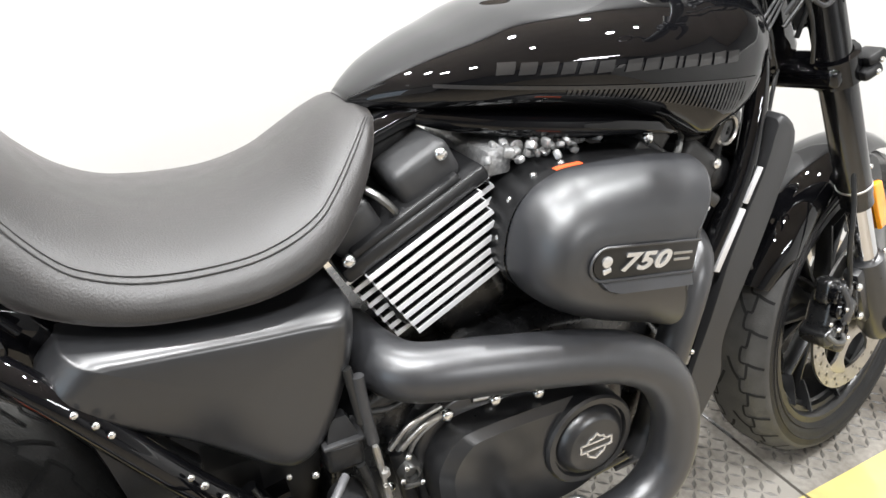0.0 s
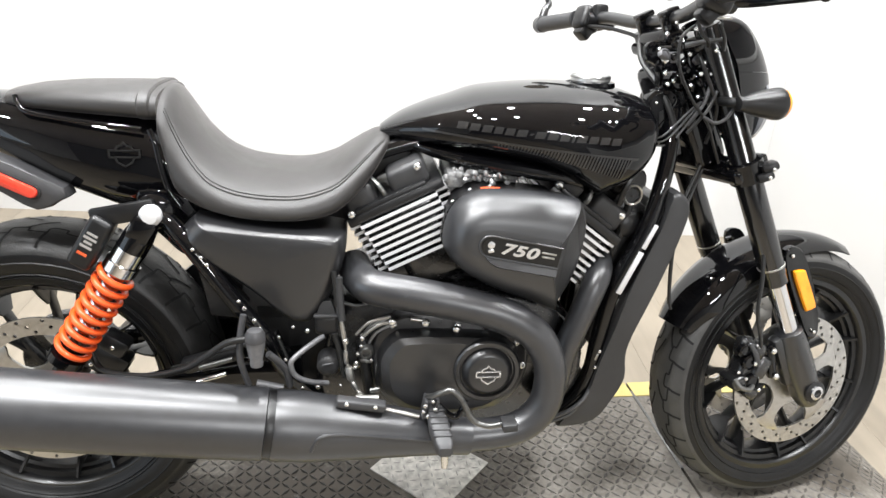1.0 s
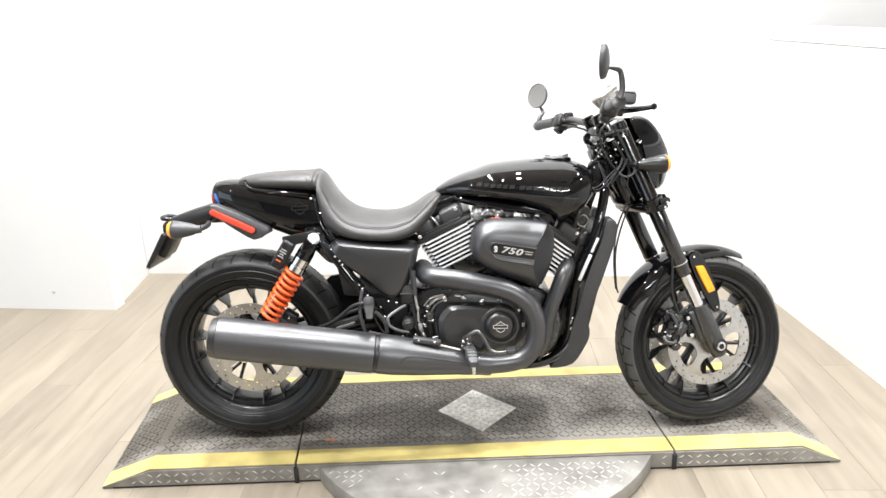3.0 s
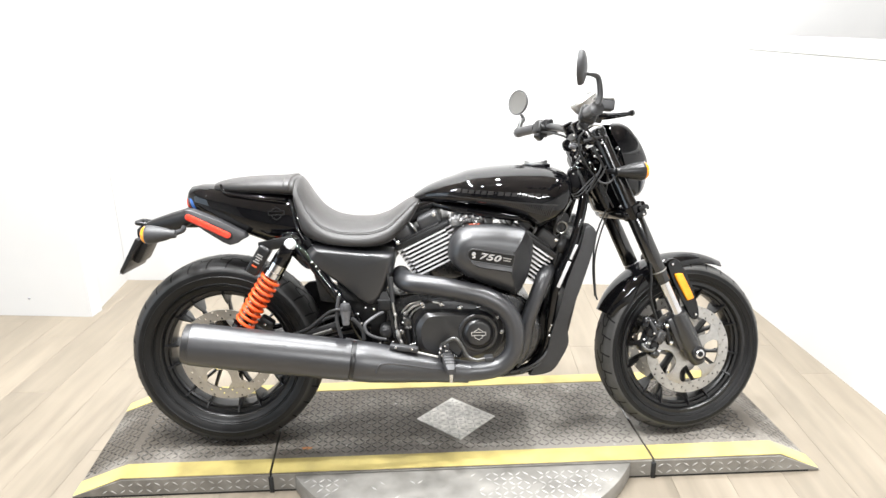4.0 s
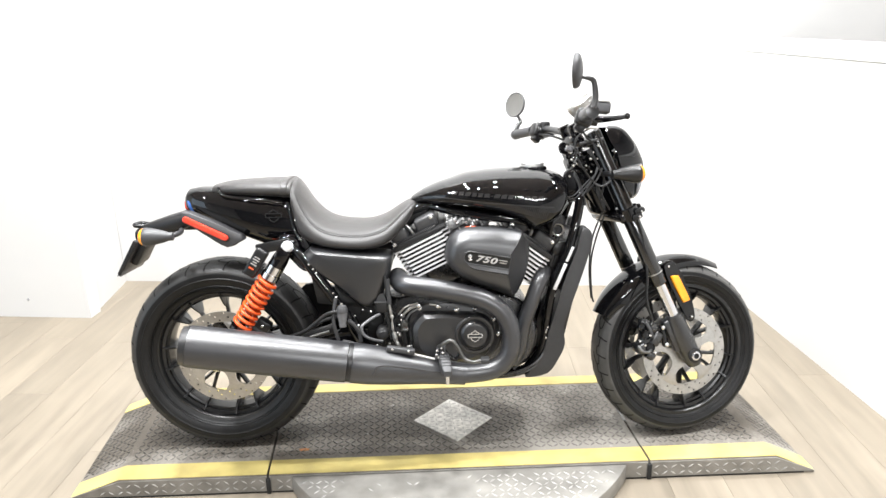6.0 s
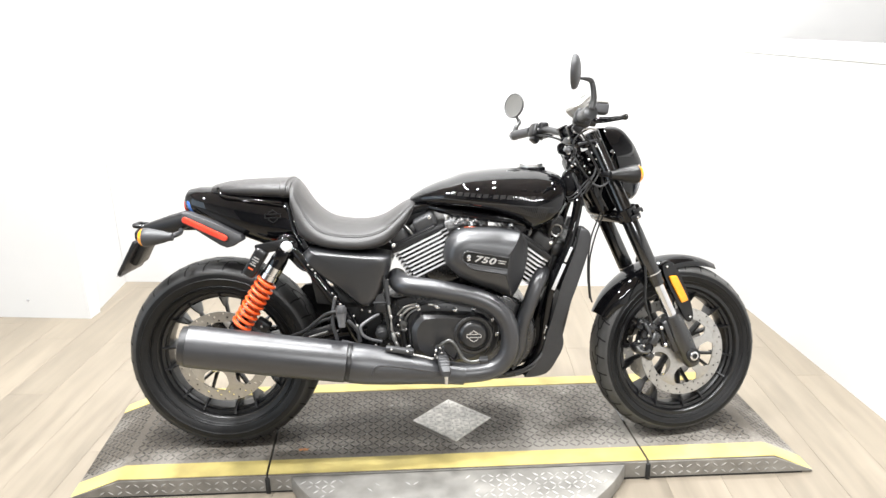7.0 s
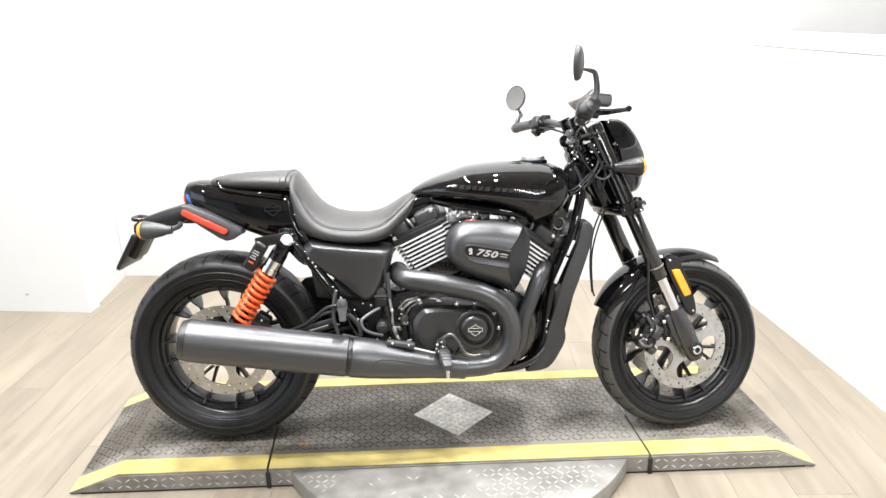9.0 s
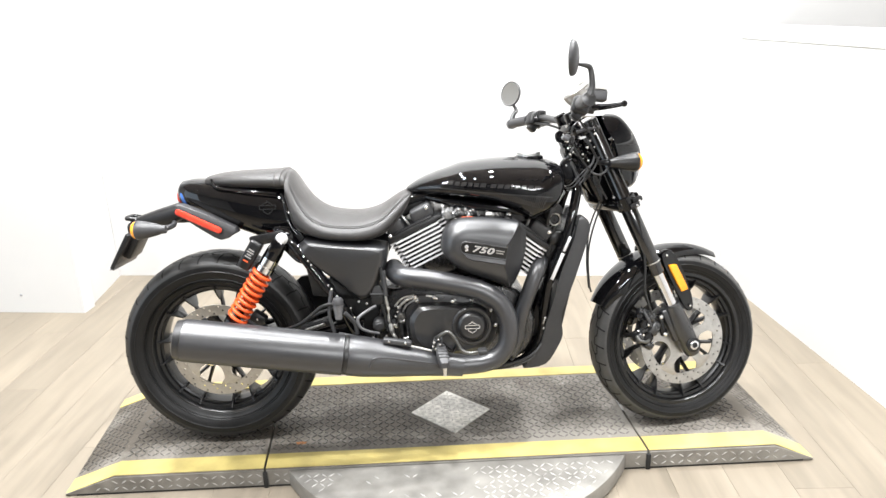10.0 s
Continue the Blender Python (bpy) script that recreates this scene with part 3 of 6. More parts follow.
# wheels
def tyre(parent, r, w, rim_r, label, crown_mat):
    bm = B()
    h = w / 2
    prof = [(rim_r - 0.004, h * 0.72), (rim_r + 0.004, h * 0.80), (rim_r + (r - rim_r) * 0.35, h * 0.97), (rim_r + (r - rim_r) * 0.55, h),
            (rim_r + (r - rim_r) * 0.70, h * 0.96), (r - 0.015, h * 0.81), (r - 0.006, h * 0.58), (r - 0.0015, h * 0.30), (r, 0)]
    prof = [(q[0], q[1]) for q in prof]
    fine = smooth_line([(a, b, 0) for a, b in prof], 4)
    fine = [(p.x, p.y) for p in fine]
    # raised ribs round the sidewall
    for f in (0.14, 0.20, 0.46):
        rr = rim_r + (r - rim_r) * f
        y = interp(rr, [p[0] for p in fine[1:]], [p[1] for p in fine[1:]])
        fine = sorted([p for p in fine if abs(p[0] - rr) > 0.003] + [(rr - 0.002, y), (rr, y + 0.0018), (rr + 0.002, y)])
    full = [(a, -b) for a, b in fine] + [(a, b) for a, b in fine[::-1][1:]]
    inner = [(rim_r - 0.004, h * 0.70), (rim_r - 0.004, -h * 0.70)]
    lathe(bm, full + inner, seg=96, closed=True)
    ob = part("tyre", bm, SIDEWALL, parent, label, sharp=34)
    ob.data.materials.append(crown_mat)
    for f in ob.data.polygons:
        if math.hypot(f.center.x, f.center.z) > r - (r - rim_r) * 0.36:
            f.material_index = 1
    # cut grooves, laid along the crown

    def crown(s):
        pts = [(b, a) for a, b in fine][::-1]
        return interp(abs(s), [p[0] for p in pts if p[1] > r - (r - rim_r) * 0.45], [p[1] for p in pts if p[1] > r - (r - rim_r) * 0.45])

    verts, faces = [], []
    n = 30
    step = 2 * math.pi / n
    for k in range(n):
        for side in (-1, 1):
            a0 = step * (k + (0.5 if side > 0 else 0))
            cuts = [([(0.56, 0.0), (0.74, 0.02), (0.93, 0.03)], 0.0026), ([(0.56, 0.0), (0.52, 0.5 * step), (0.40, 0.52 * step), (0.38, step - 0.01), (0.56, step)], 0.0020)]
            if k % 2:
                cuts.append(([(0.05, -0.02), (0.20, 0.06), (0.38, 0.12)], 0.0026))
            for path, half in cuts:
                line = smooth_line([(s * h * side, a0 + d, 0) for s, d in path], 3)
                for p, q in zip(line, line[1:]):
                    i = len(verts)
                    run = Vector(((q.x - p.x), (q.y - p.y) * r, 0)).normalized()
                    ox, oa = -run.y * half, run.x * half / r
                    for c, e in ((p, -1), (p, 1), (q, 1), (q, -1)):
                        x = c.x + e * ox
                        rad = crown(x) + 0.0011
                        verts.append((rad * math.cos(c.y + e * oa), x, rad * math.sin(c.y + e * oa)))
                    faces.append((i, i + 1, i + 2, i + 3))
    me = bpy.data.meshes.new("tread_groove")
    me.from_pydata(verts, [], faces)
    me.materials.append(GROOVE)
    tagged(share("tread_groove", me, ob, Matrix()), kind="stuff")
    return ob


def rim(parent, name, r, w, m, phase):
    bm = B()
    h = w / 2
    prof = [(r + 0.004, -h), (r + 0.006, -h + 0.004), (r - 0.004, -h + 0.008), (r - 0.018, -h * 0.5), (r - 0.022, 0), (r - 0.018, h * 0.5), (r - 0.004, h - 0.008), (r + 0.006, h - 0.004), (r + 0.004, h),
            (r - 0.006, h), (r - 0.012, h - 0.006), (r - 0.030, h * 0.5), (r - 0.033, 0), (r - 0.030, -h * 0.5), (r - 0.024, -h * 0.56), (r - 0.022, -h * 0.72), (r - 0.013, -h * 0.76), (r - 0.011, -h + 0.005), (r - 0.006, -h)]
    lathe(bm, prof, seg=96, closed=True)
    lathe(bm, [(0.020, -0.055), (0.034, -0.055), (0.040, -0.045), (0.040, 0.045), (0.034, 0.055), (0.020, 0.055)], seg=32, closed=True)
    wheel = part(name, bm, WHEEL, parent, "gloss black split-spoke cast wheel", m)
    # one forked spoke, repeated
    bm = B()

    def blade(pts, w0, w1, t0, t1):
        rings = []
        for i, (rr, aa) in enumerate(pts):
            f = i / (len(pts) - 1)
            ww, tt = w0 + (w1 - w0) * f, t0 + (t1 - t0) * f
            c = Vector((rr * math.cos(aa), 0, rr * math.sin(aa)))
            nxt = pts[min(i + 1, len(pts) - 1)]
            prv = pts[max(i - 1, 0)]
            d = Vector((nxt[0] * math.cos(nxt[1]) - prv[0] * math.cos(prv[1]), 0, nxt[0] * math.sin(nxt[1]) - prv[0] * math.sin(prv[1]))).normalized()
            nrm = Vector((-d.z, 0, d.x))
            rings.append([c + nrm * (ww * ca) + Vector((0, tt * sa, 0)) for ca, sa in ((-1, -0.5), (-0.5, -1), (0.5, -1), (1, -0.5), (1, 0.5), (0.5, 1), (-0.5, 1), (-1, 0.5))])
        loft(bm, rings)

    for sgn in (-1, 1):
        blade([(0.036, 0.0), (0.075, sgn * 0.03), (0.10, sgn * 0.08), (0.14, sgn * 0.135), (r - 0.026, sgn * 0.185)], 0.0068, 0.0042, 0.016, 0.013)
        blade([(r - 0.066, sgn * 0.170), (r - 0.044, sgn * 0.178), (r - 0.016, sgn * 0.187)], 0.0038, 0.0048, 0.018, h * 0.93)
    me = finish("spoke", bm, WHEEL)
    for k in range(7):
        share("spoke", me, wheel, Matrix.Rotation(2 * math.pi * k / 7 + phase, 4, "Y"))
    return wheel


def brake_disc(parent, m, r0=0.112, r1=0.147, arms=5, phase=0.0):
    bm = B()
    cells, bands, t = 60, 3, 0.0025
    rs = np.linspace(r0, r1, bands + 1)

    def at(rr, aa, y):
        return bm.verts.new((rr * math.cos(aa), y, rr * math.sin(aa)))

    da = 2 * math.pi / cells
    for k in range(cells):
        for b in range(bands):
            ra, rb, aa, ab = rs[b], rs[b + 1], k * da, (k + 1) * da
            rm, am = (ra + rb) / 2, (aa + ab) / 2
            edge = [(ra, aa), (ra, am), (ra, ab), (rm, ab), (rb, ab), (rb, am), (rb, aa), (rm, aa)]
            hole = (k % 3) == b
            for y in (-t, t):
                out = [at(p, q, y) for p, q in edge]
                if hole:
                    hr = 0.0036
                    hp = [at(rm + hr * math.cos(c), am + hr / rm * math.sin(c), y) for c in (math.pi * 1.25 - 0, math.pi, math.pi * 0.75, math.pi * 0.5, math.pi * 0.25, 0, -math.pi * 0.25, -math.pi * 0.5)]
                    for i in range(8):
                        j = (i + 1) % 8
                        bm.faces.new((out[i], out[j], hp[j], hp[i]))
                else:
                    bm.faces.new(out)
    for rr in (r0, r1):
        for k in range(2 * cells):
            aa, ab = k * da / 2, (k + 1) * da / 2
            bm.faces.new((at(rr, aa, -t), at(rr, ab, -t), at(rr, ab, t), at(rr, aa, t)))
    disc = part("brake_disc", bm, STEEL, parent, "drilled bright steel brake disc", m)
    bm = B()
    star = []
    for k in range(arms):
        a = 2 * math.pi * k / arms + phase
        for rr, da in ((0.056, -0.42), (0.075, -0.26), (0.098, -0.24), (0.117, -0.34), (0.119, 0.0), (0.117, 0.26), (0.098, 0.10), (0.075, 0.10), (0.056, 0.30)):
            star.append((rr * math.cos(a + da), rr * math.sin(a + da)))
    pillow(bm, star, 0.0022, -0.0030, 0.001, 2, 2)
    part("disc_carrier", bm, STEEL, disc)
    return disc


REAR = Matrix.Translation((-0.720, 0, 0.314))
rear_wheel = rim(bike, "rear_wheel", 0.224, 0.130, REAR, 0.394)
tyre(rear_wheel, 0.318, 0.172, 0.222, "black road tyre with worn tread", RUBBER)
brake_disc(rear_wheel, Matrix.Translation((0, -0.066, 0)), 0.118, 0.153)
bm = B()
lathe(bm, [(0.05, 0.055), (0.098, 0.055), (0.102, 0.06), (0.102, 0.085), (0.098, 0.09), (0.05, 0.09)], seg=48, closed=True)
part("drive_pulley", bm, ENGINE, rear_wheel)

FAX = Matrix.Translation((0.788, 0, 0.283))
front_wheel = rim(bike, "front_wheel", 0.219, 0.102, STEER @ FAX, 0.38)
tyre(front_wheel, 0.290, 0.122, 0.217, "black road tyre with cut grooves, tread lightened as lit", LIT_RUBBER)
brake_disc(front_wheel, Matrix.Translation((0, -0.068, 0)), phase=0.5)
brake_disc(front_wheel, Matrix.Translation((0, 0.068, 0)), phase=0.1)

# swing arm
bm = B()
for s in (-1, 1):
    rings = []
    for x, z, h, w in ((-0.78, 0.314, 0.022, 0.014), (-0.72, 0.317, 0.032, 0.016), (-0.55, 0.335, 0.030, 0.016), (-0.33, 0.365, 0.034, 0.018), (-0.24, 0.375, 0.04, 0.02)):
        rings.append(superring(x, z, w, h, 16, 4, yc=s * (0.115 if x < -0.4 else 0.10)))
    loft(bm, rings)
rbox(bm, 0.06, 0.2, 0.07, Matrix.Translation((-0.36, 0, 0.36)), 0.012)
part("swing_arm", bm, FRAME, bike)
bm = B()
lathe(bm, [(0.012, -0.15), (0.012, 0.15)], Matrix.Translation((-0.722, 0, 0.314)), 16)
lathe(bm, [(0.022, -0.135), (0.022, -0.15), (0.014, -0.155)], Matrix.Translation((-0.722, 0, 0.314)), 12)
part("rear_axle", bm, BOLT, bike)
bm = B()
rbox(bm, 0.085, 0.05, 0.055, pose(-0.600, -0.085, 0.392, 0, 35, 0), 0.012)
rbox(bm, 0.05, 0.04, 0.035, pose(-0.575, -0.10, 0.430, 0, 35, 0), 0.008)
rbox(bm, 0.03, 0.05, 0.03, pose(-0.635, -0.09, 0.425, 0, 20, 0), 0.008)
caliper = part("rear_caliper", bm, MATTE, bike)
bolts(caliper, [(-0.575, -0.121, 0.43), (-0.620, -0.111, 0.392), (-0.590, -0.111, 0.368)], SMALL_BOLT)

# shocks
def shock(y):
    top, low = Vector((-0.467, y, 0.697)), Vector((-0.655, y, 0.405))
    d = (low - top).normalized()
    q = d.to_track_quat("Y", "X").to_matrix().to_4x4()
    base = Matrix.Translation(top) @ q
    ln = (low - top).length
    bm = B()
    lathe(bm, [(0.012, 0.02), (0.022, 0.025), (0.026, 0.05), (0.026, 0.072), (0.012, 0.075)], base, 24)
    rbox(bm, 0.04, 0.045, 0.05, base @ Matrix.Translation((0, 0.03, 0)), 0.008)
    lathe(bm, [(0.012, 0.10), (0.012, ln)], base, 16)
    lathe(bm, [(0.014, ln - 0.05), (0.032, ln - 0.045), (0.032, ln - 0.03), (0.016, ln - 0.02)], base, 24)
    body = part("shock_absorber", bm, FRAME, bike, "black shock absorber with orange spring")
    bm = B()
    lathe(bm, [(0.012, 0.07), (0.0265, 0.072), (0.0265, 0.098), (0.029, 0.1), (0.029, 0.118), (0.024, 0.122), (0.012, 0.122)], base, 28)
    part("adjuster", bm, CHROME, body, "chromed adjuster collar")
    bm = B()
    lathe(bm, [(0.004, 0.121), (0.0165, 0.121), (0.0165, ln - 0.10), (0.0125, ln - 0.095)], base, 20)
    part("damper_body", bm, CHROME, body, "chromed damper inside the spring")
    bm = B()
    n, turns = 320, 8.6
    s0, s1 = 0.118, ln - 0.045
    pts = []
    for i in range(n + 1):
        f = i / n
        a = 2 * math.pi * turns * f
        pts.append(base @ Vector((0.0285 * math.cos(a), s0 + (s1 - s0) * (f * 0.92 + 0.04), 0.0285 * math.sin(a))))
    tube(bm, pts, 0.0056, 10, 0)
    part("spring", bm, ORANGE, body, "orange painted coil spring")
    bm = B()
    bore = Matrix.Translation((-0.549, y - 0.002, 0.676)) @ q
    rbox(bm, 0.040, 0.096, 0.042, bore @ Matrix.Translation((0, 0.031, 0)), 0.009, 3)
    rbox(bm, 0.105, 0.014, 0.032, pose(-0.512, y - 0.004, 0.698, 0, -10, 0), 0.005)
    part("reservoir", bm, MATTE, body, "black reservoir with small red mark")
    for k, (a, w) in enumerate(((0.012, 0.018), (0.020, 0.022), (0.028, 0.014), (0.036, 0.020), (0.050, 0.016))):
        bm = rbox(B(), w, 0.0045, 0.0016, bore @ Matrix.Translation((0.002, a, 0.0212)), 0)
        part("label_bar", bm, RED_TIP if k == 4 else BADGE, body, "red mark" if k == 4 else "small unreadable lettering bar")
    bm = B()
    s = -1 if y < 0 else 1
    lathe(bm, [(0.030, 0.0), (0.030, s * 0.012), (0.022, s * 0.018)], Matrix.Translation((-0.467, y - s * 0.02, 0.697)), 24)
    part("mount", bm, FRAME, body)
    bm = B()
    lathe(bm, [(0.014, 0.0), (0.018, s * 0.002), (0.018, s * 0.010), (0.012, s * 0.017), (0.004, s * 0.018)], Matrix.Translation((-0.467, y + s * 0.006, 0.697)), 20)
    part("cap_nut", bm, ALU, body, "bright domed nut")


shock(-0.165)

# rear mudguard and tail
def cowl_ring(x):
    xs = (-0.812, -0.800, -0.765, -0.63, -0.546, -0.47, -0.42)
    zt = interp(x, xs, (0.850, 0.864, 0.870, 0.866, 0.858, 0.848, 0.80))
    zb = interp(x, xs, (0.800, 0.792, 0.776, 0.708, 0.675, 0.662, 0.660))
    hw = interp(x, xs, (0.040, 0.058, 0.078, 0.108, 0.118, 0.122, 0.118))
    zc = zb + (zt - zb) * 0.45
    return superring(x, zc, hw, zt - zc, 32, 2.6, lower=zc - zb)


bm = B()
loft(bm, [cowl_ring(x) for x in (-0.812, -0.807, -0.80, -0.765, -0.72, -0.67, -0.63, -0.59, -0.546, -0.50, -0.47, -0.445, -0.42)])
cowl = part("tail_cowl", bm, GLOSS, bike, "gloss black tail cowl")
bm = B()
rings = []
for x, zt, zb, hw in ((-0.722, 0.868, 0.855, 0.05), (-0.715, 0.877, 0.850, 0.062), (-0.68, 0.884, 0.846, 0.078), (-0.62, 0.889, 0.842, 0.094), (-0.55, 0.891, 0.838, 0.106), (-0.50, 0.891, 0.835, 0.112), (-0.47, 0.889, 0.832, 0.113), (-0.462, 0.885, 0.835, 0.110)):
    zc = zb + (zt - zb) * 0.4
    rings.append(superring(x, zc, hw, zt - zc, 28, 2.8, lower=zc - zb))
loft(bm, rings)
pad = part("pillion_pad", bm, SEAT, bike, "black vinyl pillion pad")
bm = B()
rings = []
for x in (-0.492, -0.489, -0.474, -0.471):
    g = 0.0005 if x in (-0.492, -0.471) else 0.0035
    rings.append(superring(x, 0.857, 0.1135 + g, 0.033 + g, 28, 2.8, lower=0.024))
loft(bm, rings)
part("strap", bm, SEAT, pad, "black seat strap")

# gloss beading under the pad and behind the saddle
for s in (-1, 1):
    bm = B()
    tube(bm, [(-0.6920, s * 0.074, 0.872), (-0.6895, s * 0.078, 0.863), (-0.6815, s * 0.086, 0.8545), (-0.670, s * 0.092, 0.8475), (-0.635, s * 0.098, 0.8415), (-0.560, s * 0.109, 0.8335), (-0.486, s * 0.114, 0.826)], 0.0042, 10)
    part("beading", bm, FRAME, pad, "gloss black beading")
    bm = B()
    tube(bm, [(-0.472, s * 0.120, 0.826), (-0.4645, s * 0.124, 0.8075), (-0.4595, s * 0.128, 0.780), (-0.453, s * 0.132, 0.750), (-0.444, s * 0.136, 0.724), (-0.428, s * 0.138, 0.700)], 0.0048, 10)
    part("beading", bm, FRAME, pad, "gloss black beading")

# saddle
SX = (-0.462, -0.452, -0.440, -0.415, -0.385, -0.350, -0.316, -0.270, -0.225, -0.178, -0.145, -0.115, -0.090, -0.076)
ST = (0.887, 0.884, 0.868, 0.823, 0.786, 0.763, 0.753, 0.748, 0.750, 0.765, 0.785, 0.804, 0.814, 0.812)
SB = (0.80, 0.755, 0.705, 0.690, 0.682, 0.676, 0.672, 0.669, 0.669, 0.676, 0.697, 0.728, 0.765, 0.790)
SW = (0.112, 0.124, 0.134, 0.148, 0.160, 0.169, 0.174, 0.175, 0.172, 0.161, 0.146, 0.122, 0.091, 0.062)


def saddle_ring(x, n=40):
    zt, zb, hw = soft(x, SX, ST), soft(x, SX, SB), soft(x, SX, SW)
    zc = zb + (zt - zb) * 0.30
    return superring(x, zc, hw, zt - zc, n, 2.15, lower=zc - zb, e_low=2.25)


bm = B()
fine = sorted({*SX, *[a + (b - a) * f for a, b in zip(SX, SX[1:]) for f in (0.33, 0.67)]})
loft(bm, [saddle_ring(x) for x in fine])
saddle = part("saddle", bm, SEAT, bike, "black vinyl solo seat with piped seam", sharp=70)
# piped seam on both flanks
for s, lower in ((-1, 0), (-1, 1), (1, 0), (1, 1)):
    bm = B()
    pts = []
    for x in np.linspace(-0.452, -0.085, 40):
        zt, zb, hw = soft(x, SX, ST), soft(x, SX, SB), soft(x, SX, SW)
        zc = zb + (zt - zb) * 0.30
        a = radians(interp(x, (-0.45, -0.38, -0.16, -0.085), (44, 31, 31, 42)) - 4.5 * lower)
        c, sn = math.cos(a) ** (2 / 2.15), math.sin(a) ** (2 / 2.15)
        pts.append((x, s * (hw * c + 0.0005), zc + (zt - zc) * sn + 0.0005))
    tube(bm, pts, 0.0011 if lower else 0.0007, 6, 2)
    part("piping", bm, STITCH, saddle, "raised seat piping")

# fuel tank
TX = (-0.092, -0.075, -0.047, 0.0, 0.035, 0.08, 0.126, 0.18, 0.233, 0.29, 0.341, 0.37, 0.388, 0.400)
TT = (0.820, 0.832, 0.848, 0.867, 0.878, 0.893, 0.900, 0.905, 0.907, 0.906, 0.901, 0.893, 0.884, 0.867)
TB = (0.806, 0.802, 0.800, 0.794, 0.790, 0.785, 0.778, 0.766, 0.744, 0.708, 0.728, 0.752, 0.780, 0.822)
TW = (0.026, 0.048, 0.073, 0.102, 0.119, 0.138, 0.153, 0.164, 0.170, 0.172, 0.167, 0.156, 0.141, 0.108)
TE, TEL = 2.3, 3.2


def tank_values(x):
    zt, zb, hw = soft(x, TX, TT), interp(x, TX, TB), soft(x, TX, TW)
    zc = zb + (zt - zb) * 0.44
    return zc, hw, zt - zc, zc - zb


def tank_side(x, z, lift=0.0014):
    """The tank's right flank at x and z."""
    zc, hw, up_h, low_h = tank_values(x)
    h = up_h if z > zc else low_h
    k = TE if z > zc else TEL
    f = max(0.0, 1 - min(1.0, abs((z - zc) / h)) ** k) ** (1 / k)
    return Vector((x, -(hw * f + lift), z))


bm = B()
fine = sorted({*TX, *[a + (b - a) * f for a, b in zip(TX, TX[1:]) for f in (0.2, 0.4, 0.6, 0.8)]})
rings = []
for x in fine:
    zc, hw, a, b = tank_values(x)
    rings.append(superring(x, zc, hw, a, 96, TE, lower=b, e_low=TEL))
loft(bm, rings)
tank = part("fuel_tank", bm, GLOSS, bike, "gloss black teardrop tank with grey side graphics", sharp=80)


def flank_patch(bm, quad, nx=4, nz=2):
    """A thin decal on the flank: four (x, z) corners, clockwise."""
    (ax, az), (bx, bz), (cx, cz), (dx, dz) = quad
    rows = []
    for j in range(nz + 1):
        g = j / nz
        row = []
        for i in range(nx + 1):
            f = i / nx
            x = (ax + (bx - ax) * f) * (1 - g) + (dx + (cx - dx) * f) * g
            z = (az + (bz - az) * f) * (1 - g) + (dz + (cz - dz) * f) * g
            row.append(bm.verts.new(tank_side(x, z)))
        rows.append(row)
    for r0, r1 in zip(rows, rows[1:]):
        for i in range(nx):
            bm.faces.new((r0[i], r0[i + 1], r1[i + 1], r1[i]))


# lettering as plain bars
def text_line(x):
    return 0.8425 - 0.068 * (x - 0.036)


bm = B()
x = 0.036
for k, wdt in enumerate((0.017, 0.016, 0.016, 0.014, 0.015, 0.017, 0.006, 0.017, 0.017, 0.016, 0.005, 0.017, 0.016, 0.017, 0.016)):
    z = text_line(x)
    hgt = 0.0118 if k != 6 else 0.003
    sl = 0.004
    flank_patch(bm, ((x + sl, z + hgt / 2), (x + wdt + sl, z + hgt / 2), (x + wdt, z - hgt / 2), (x, z - hgt / 2)), 6, 5)
    x += wdt + 0.0038
part("lettering", bm, DECAL, tank, "grey lettering bars")
bm = B()
flank_patch(bm, ((-0.02, 0.832), (0.350, 0.797), (0.347, 0.793), (-0.02, 0.828)), 40, 1)
for k in range(42):
    f = k / 41
    x0 = 0.105 + 0.23 * f
    zt = 0.818 - 0.023 * f
    length = 0.008 + 0.030 * f ** 1.6
    if k == 41:
        length *= 0.6
    flank_patch(bm, ((x0, zt), (x0 + 0.0032, zt), (x0 + 0.0022 - 0.010 * f, zt - length), (x0 - 0.001 - 0.010 * f, zt - length)), 1, 3)
part("side_stripe", bm, DECAL, tank, "grey fading side stripe")
# lower scallop trim
bm = B()
rings = []
for x, zt, zb, w in ((-0.07, 0.806, 0.796, 0.040), (-0.04, 0.806, 0.786, 0.064), (0.0, 0.803, 0.772, 0.088), (0.06, 0.796, 0.760, 0.118), (0.12, 0.790, 0.750, 0.138), (0.18, 0.782, 0.743, 0.145), (0.23, 0.770, 0.738, 0.146), (0.262, 0.752, 0.733, 0.140), (0.272, 0.745, 0.733, 0.132)):
    rings.append(superring(x, (zt + zb) / 2, w, (zt - zb) / 2, 32, 3.4))
loft(bm, rings)
part("tank_trim", bm, GLOSS, tank, "gloss black lower trim")
bm = B()
capm = pose(0.302, 0, 0.9055, 90, 0, 0)
lathe(bm, [(0.036, -0.004), (0.0375, 0.004), (0.0370, 0.010), (0.034, 0.0135), (0.029, 0.0148), (0.026, 0.0135), (0.024, 0.0150), (0.006, 0.0160)], capm, 40)
cap = part("fuel_cap", bm, CAPM, tank, "bright metal fuel cap")
bm = B()
lathe(bm, [(0.0375, -0.006), (0.047, -0.006), (0.046, 0.002), (0.0375, 0.0045)], capm, 40, True)
part("cap_ring", bm, FRAME, tank)
bm = B()
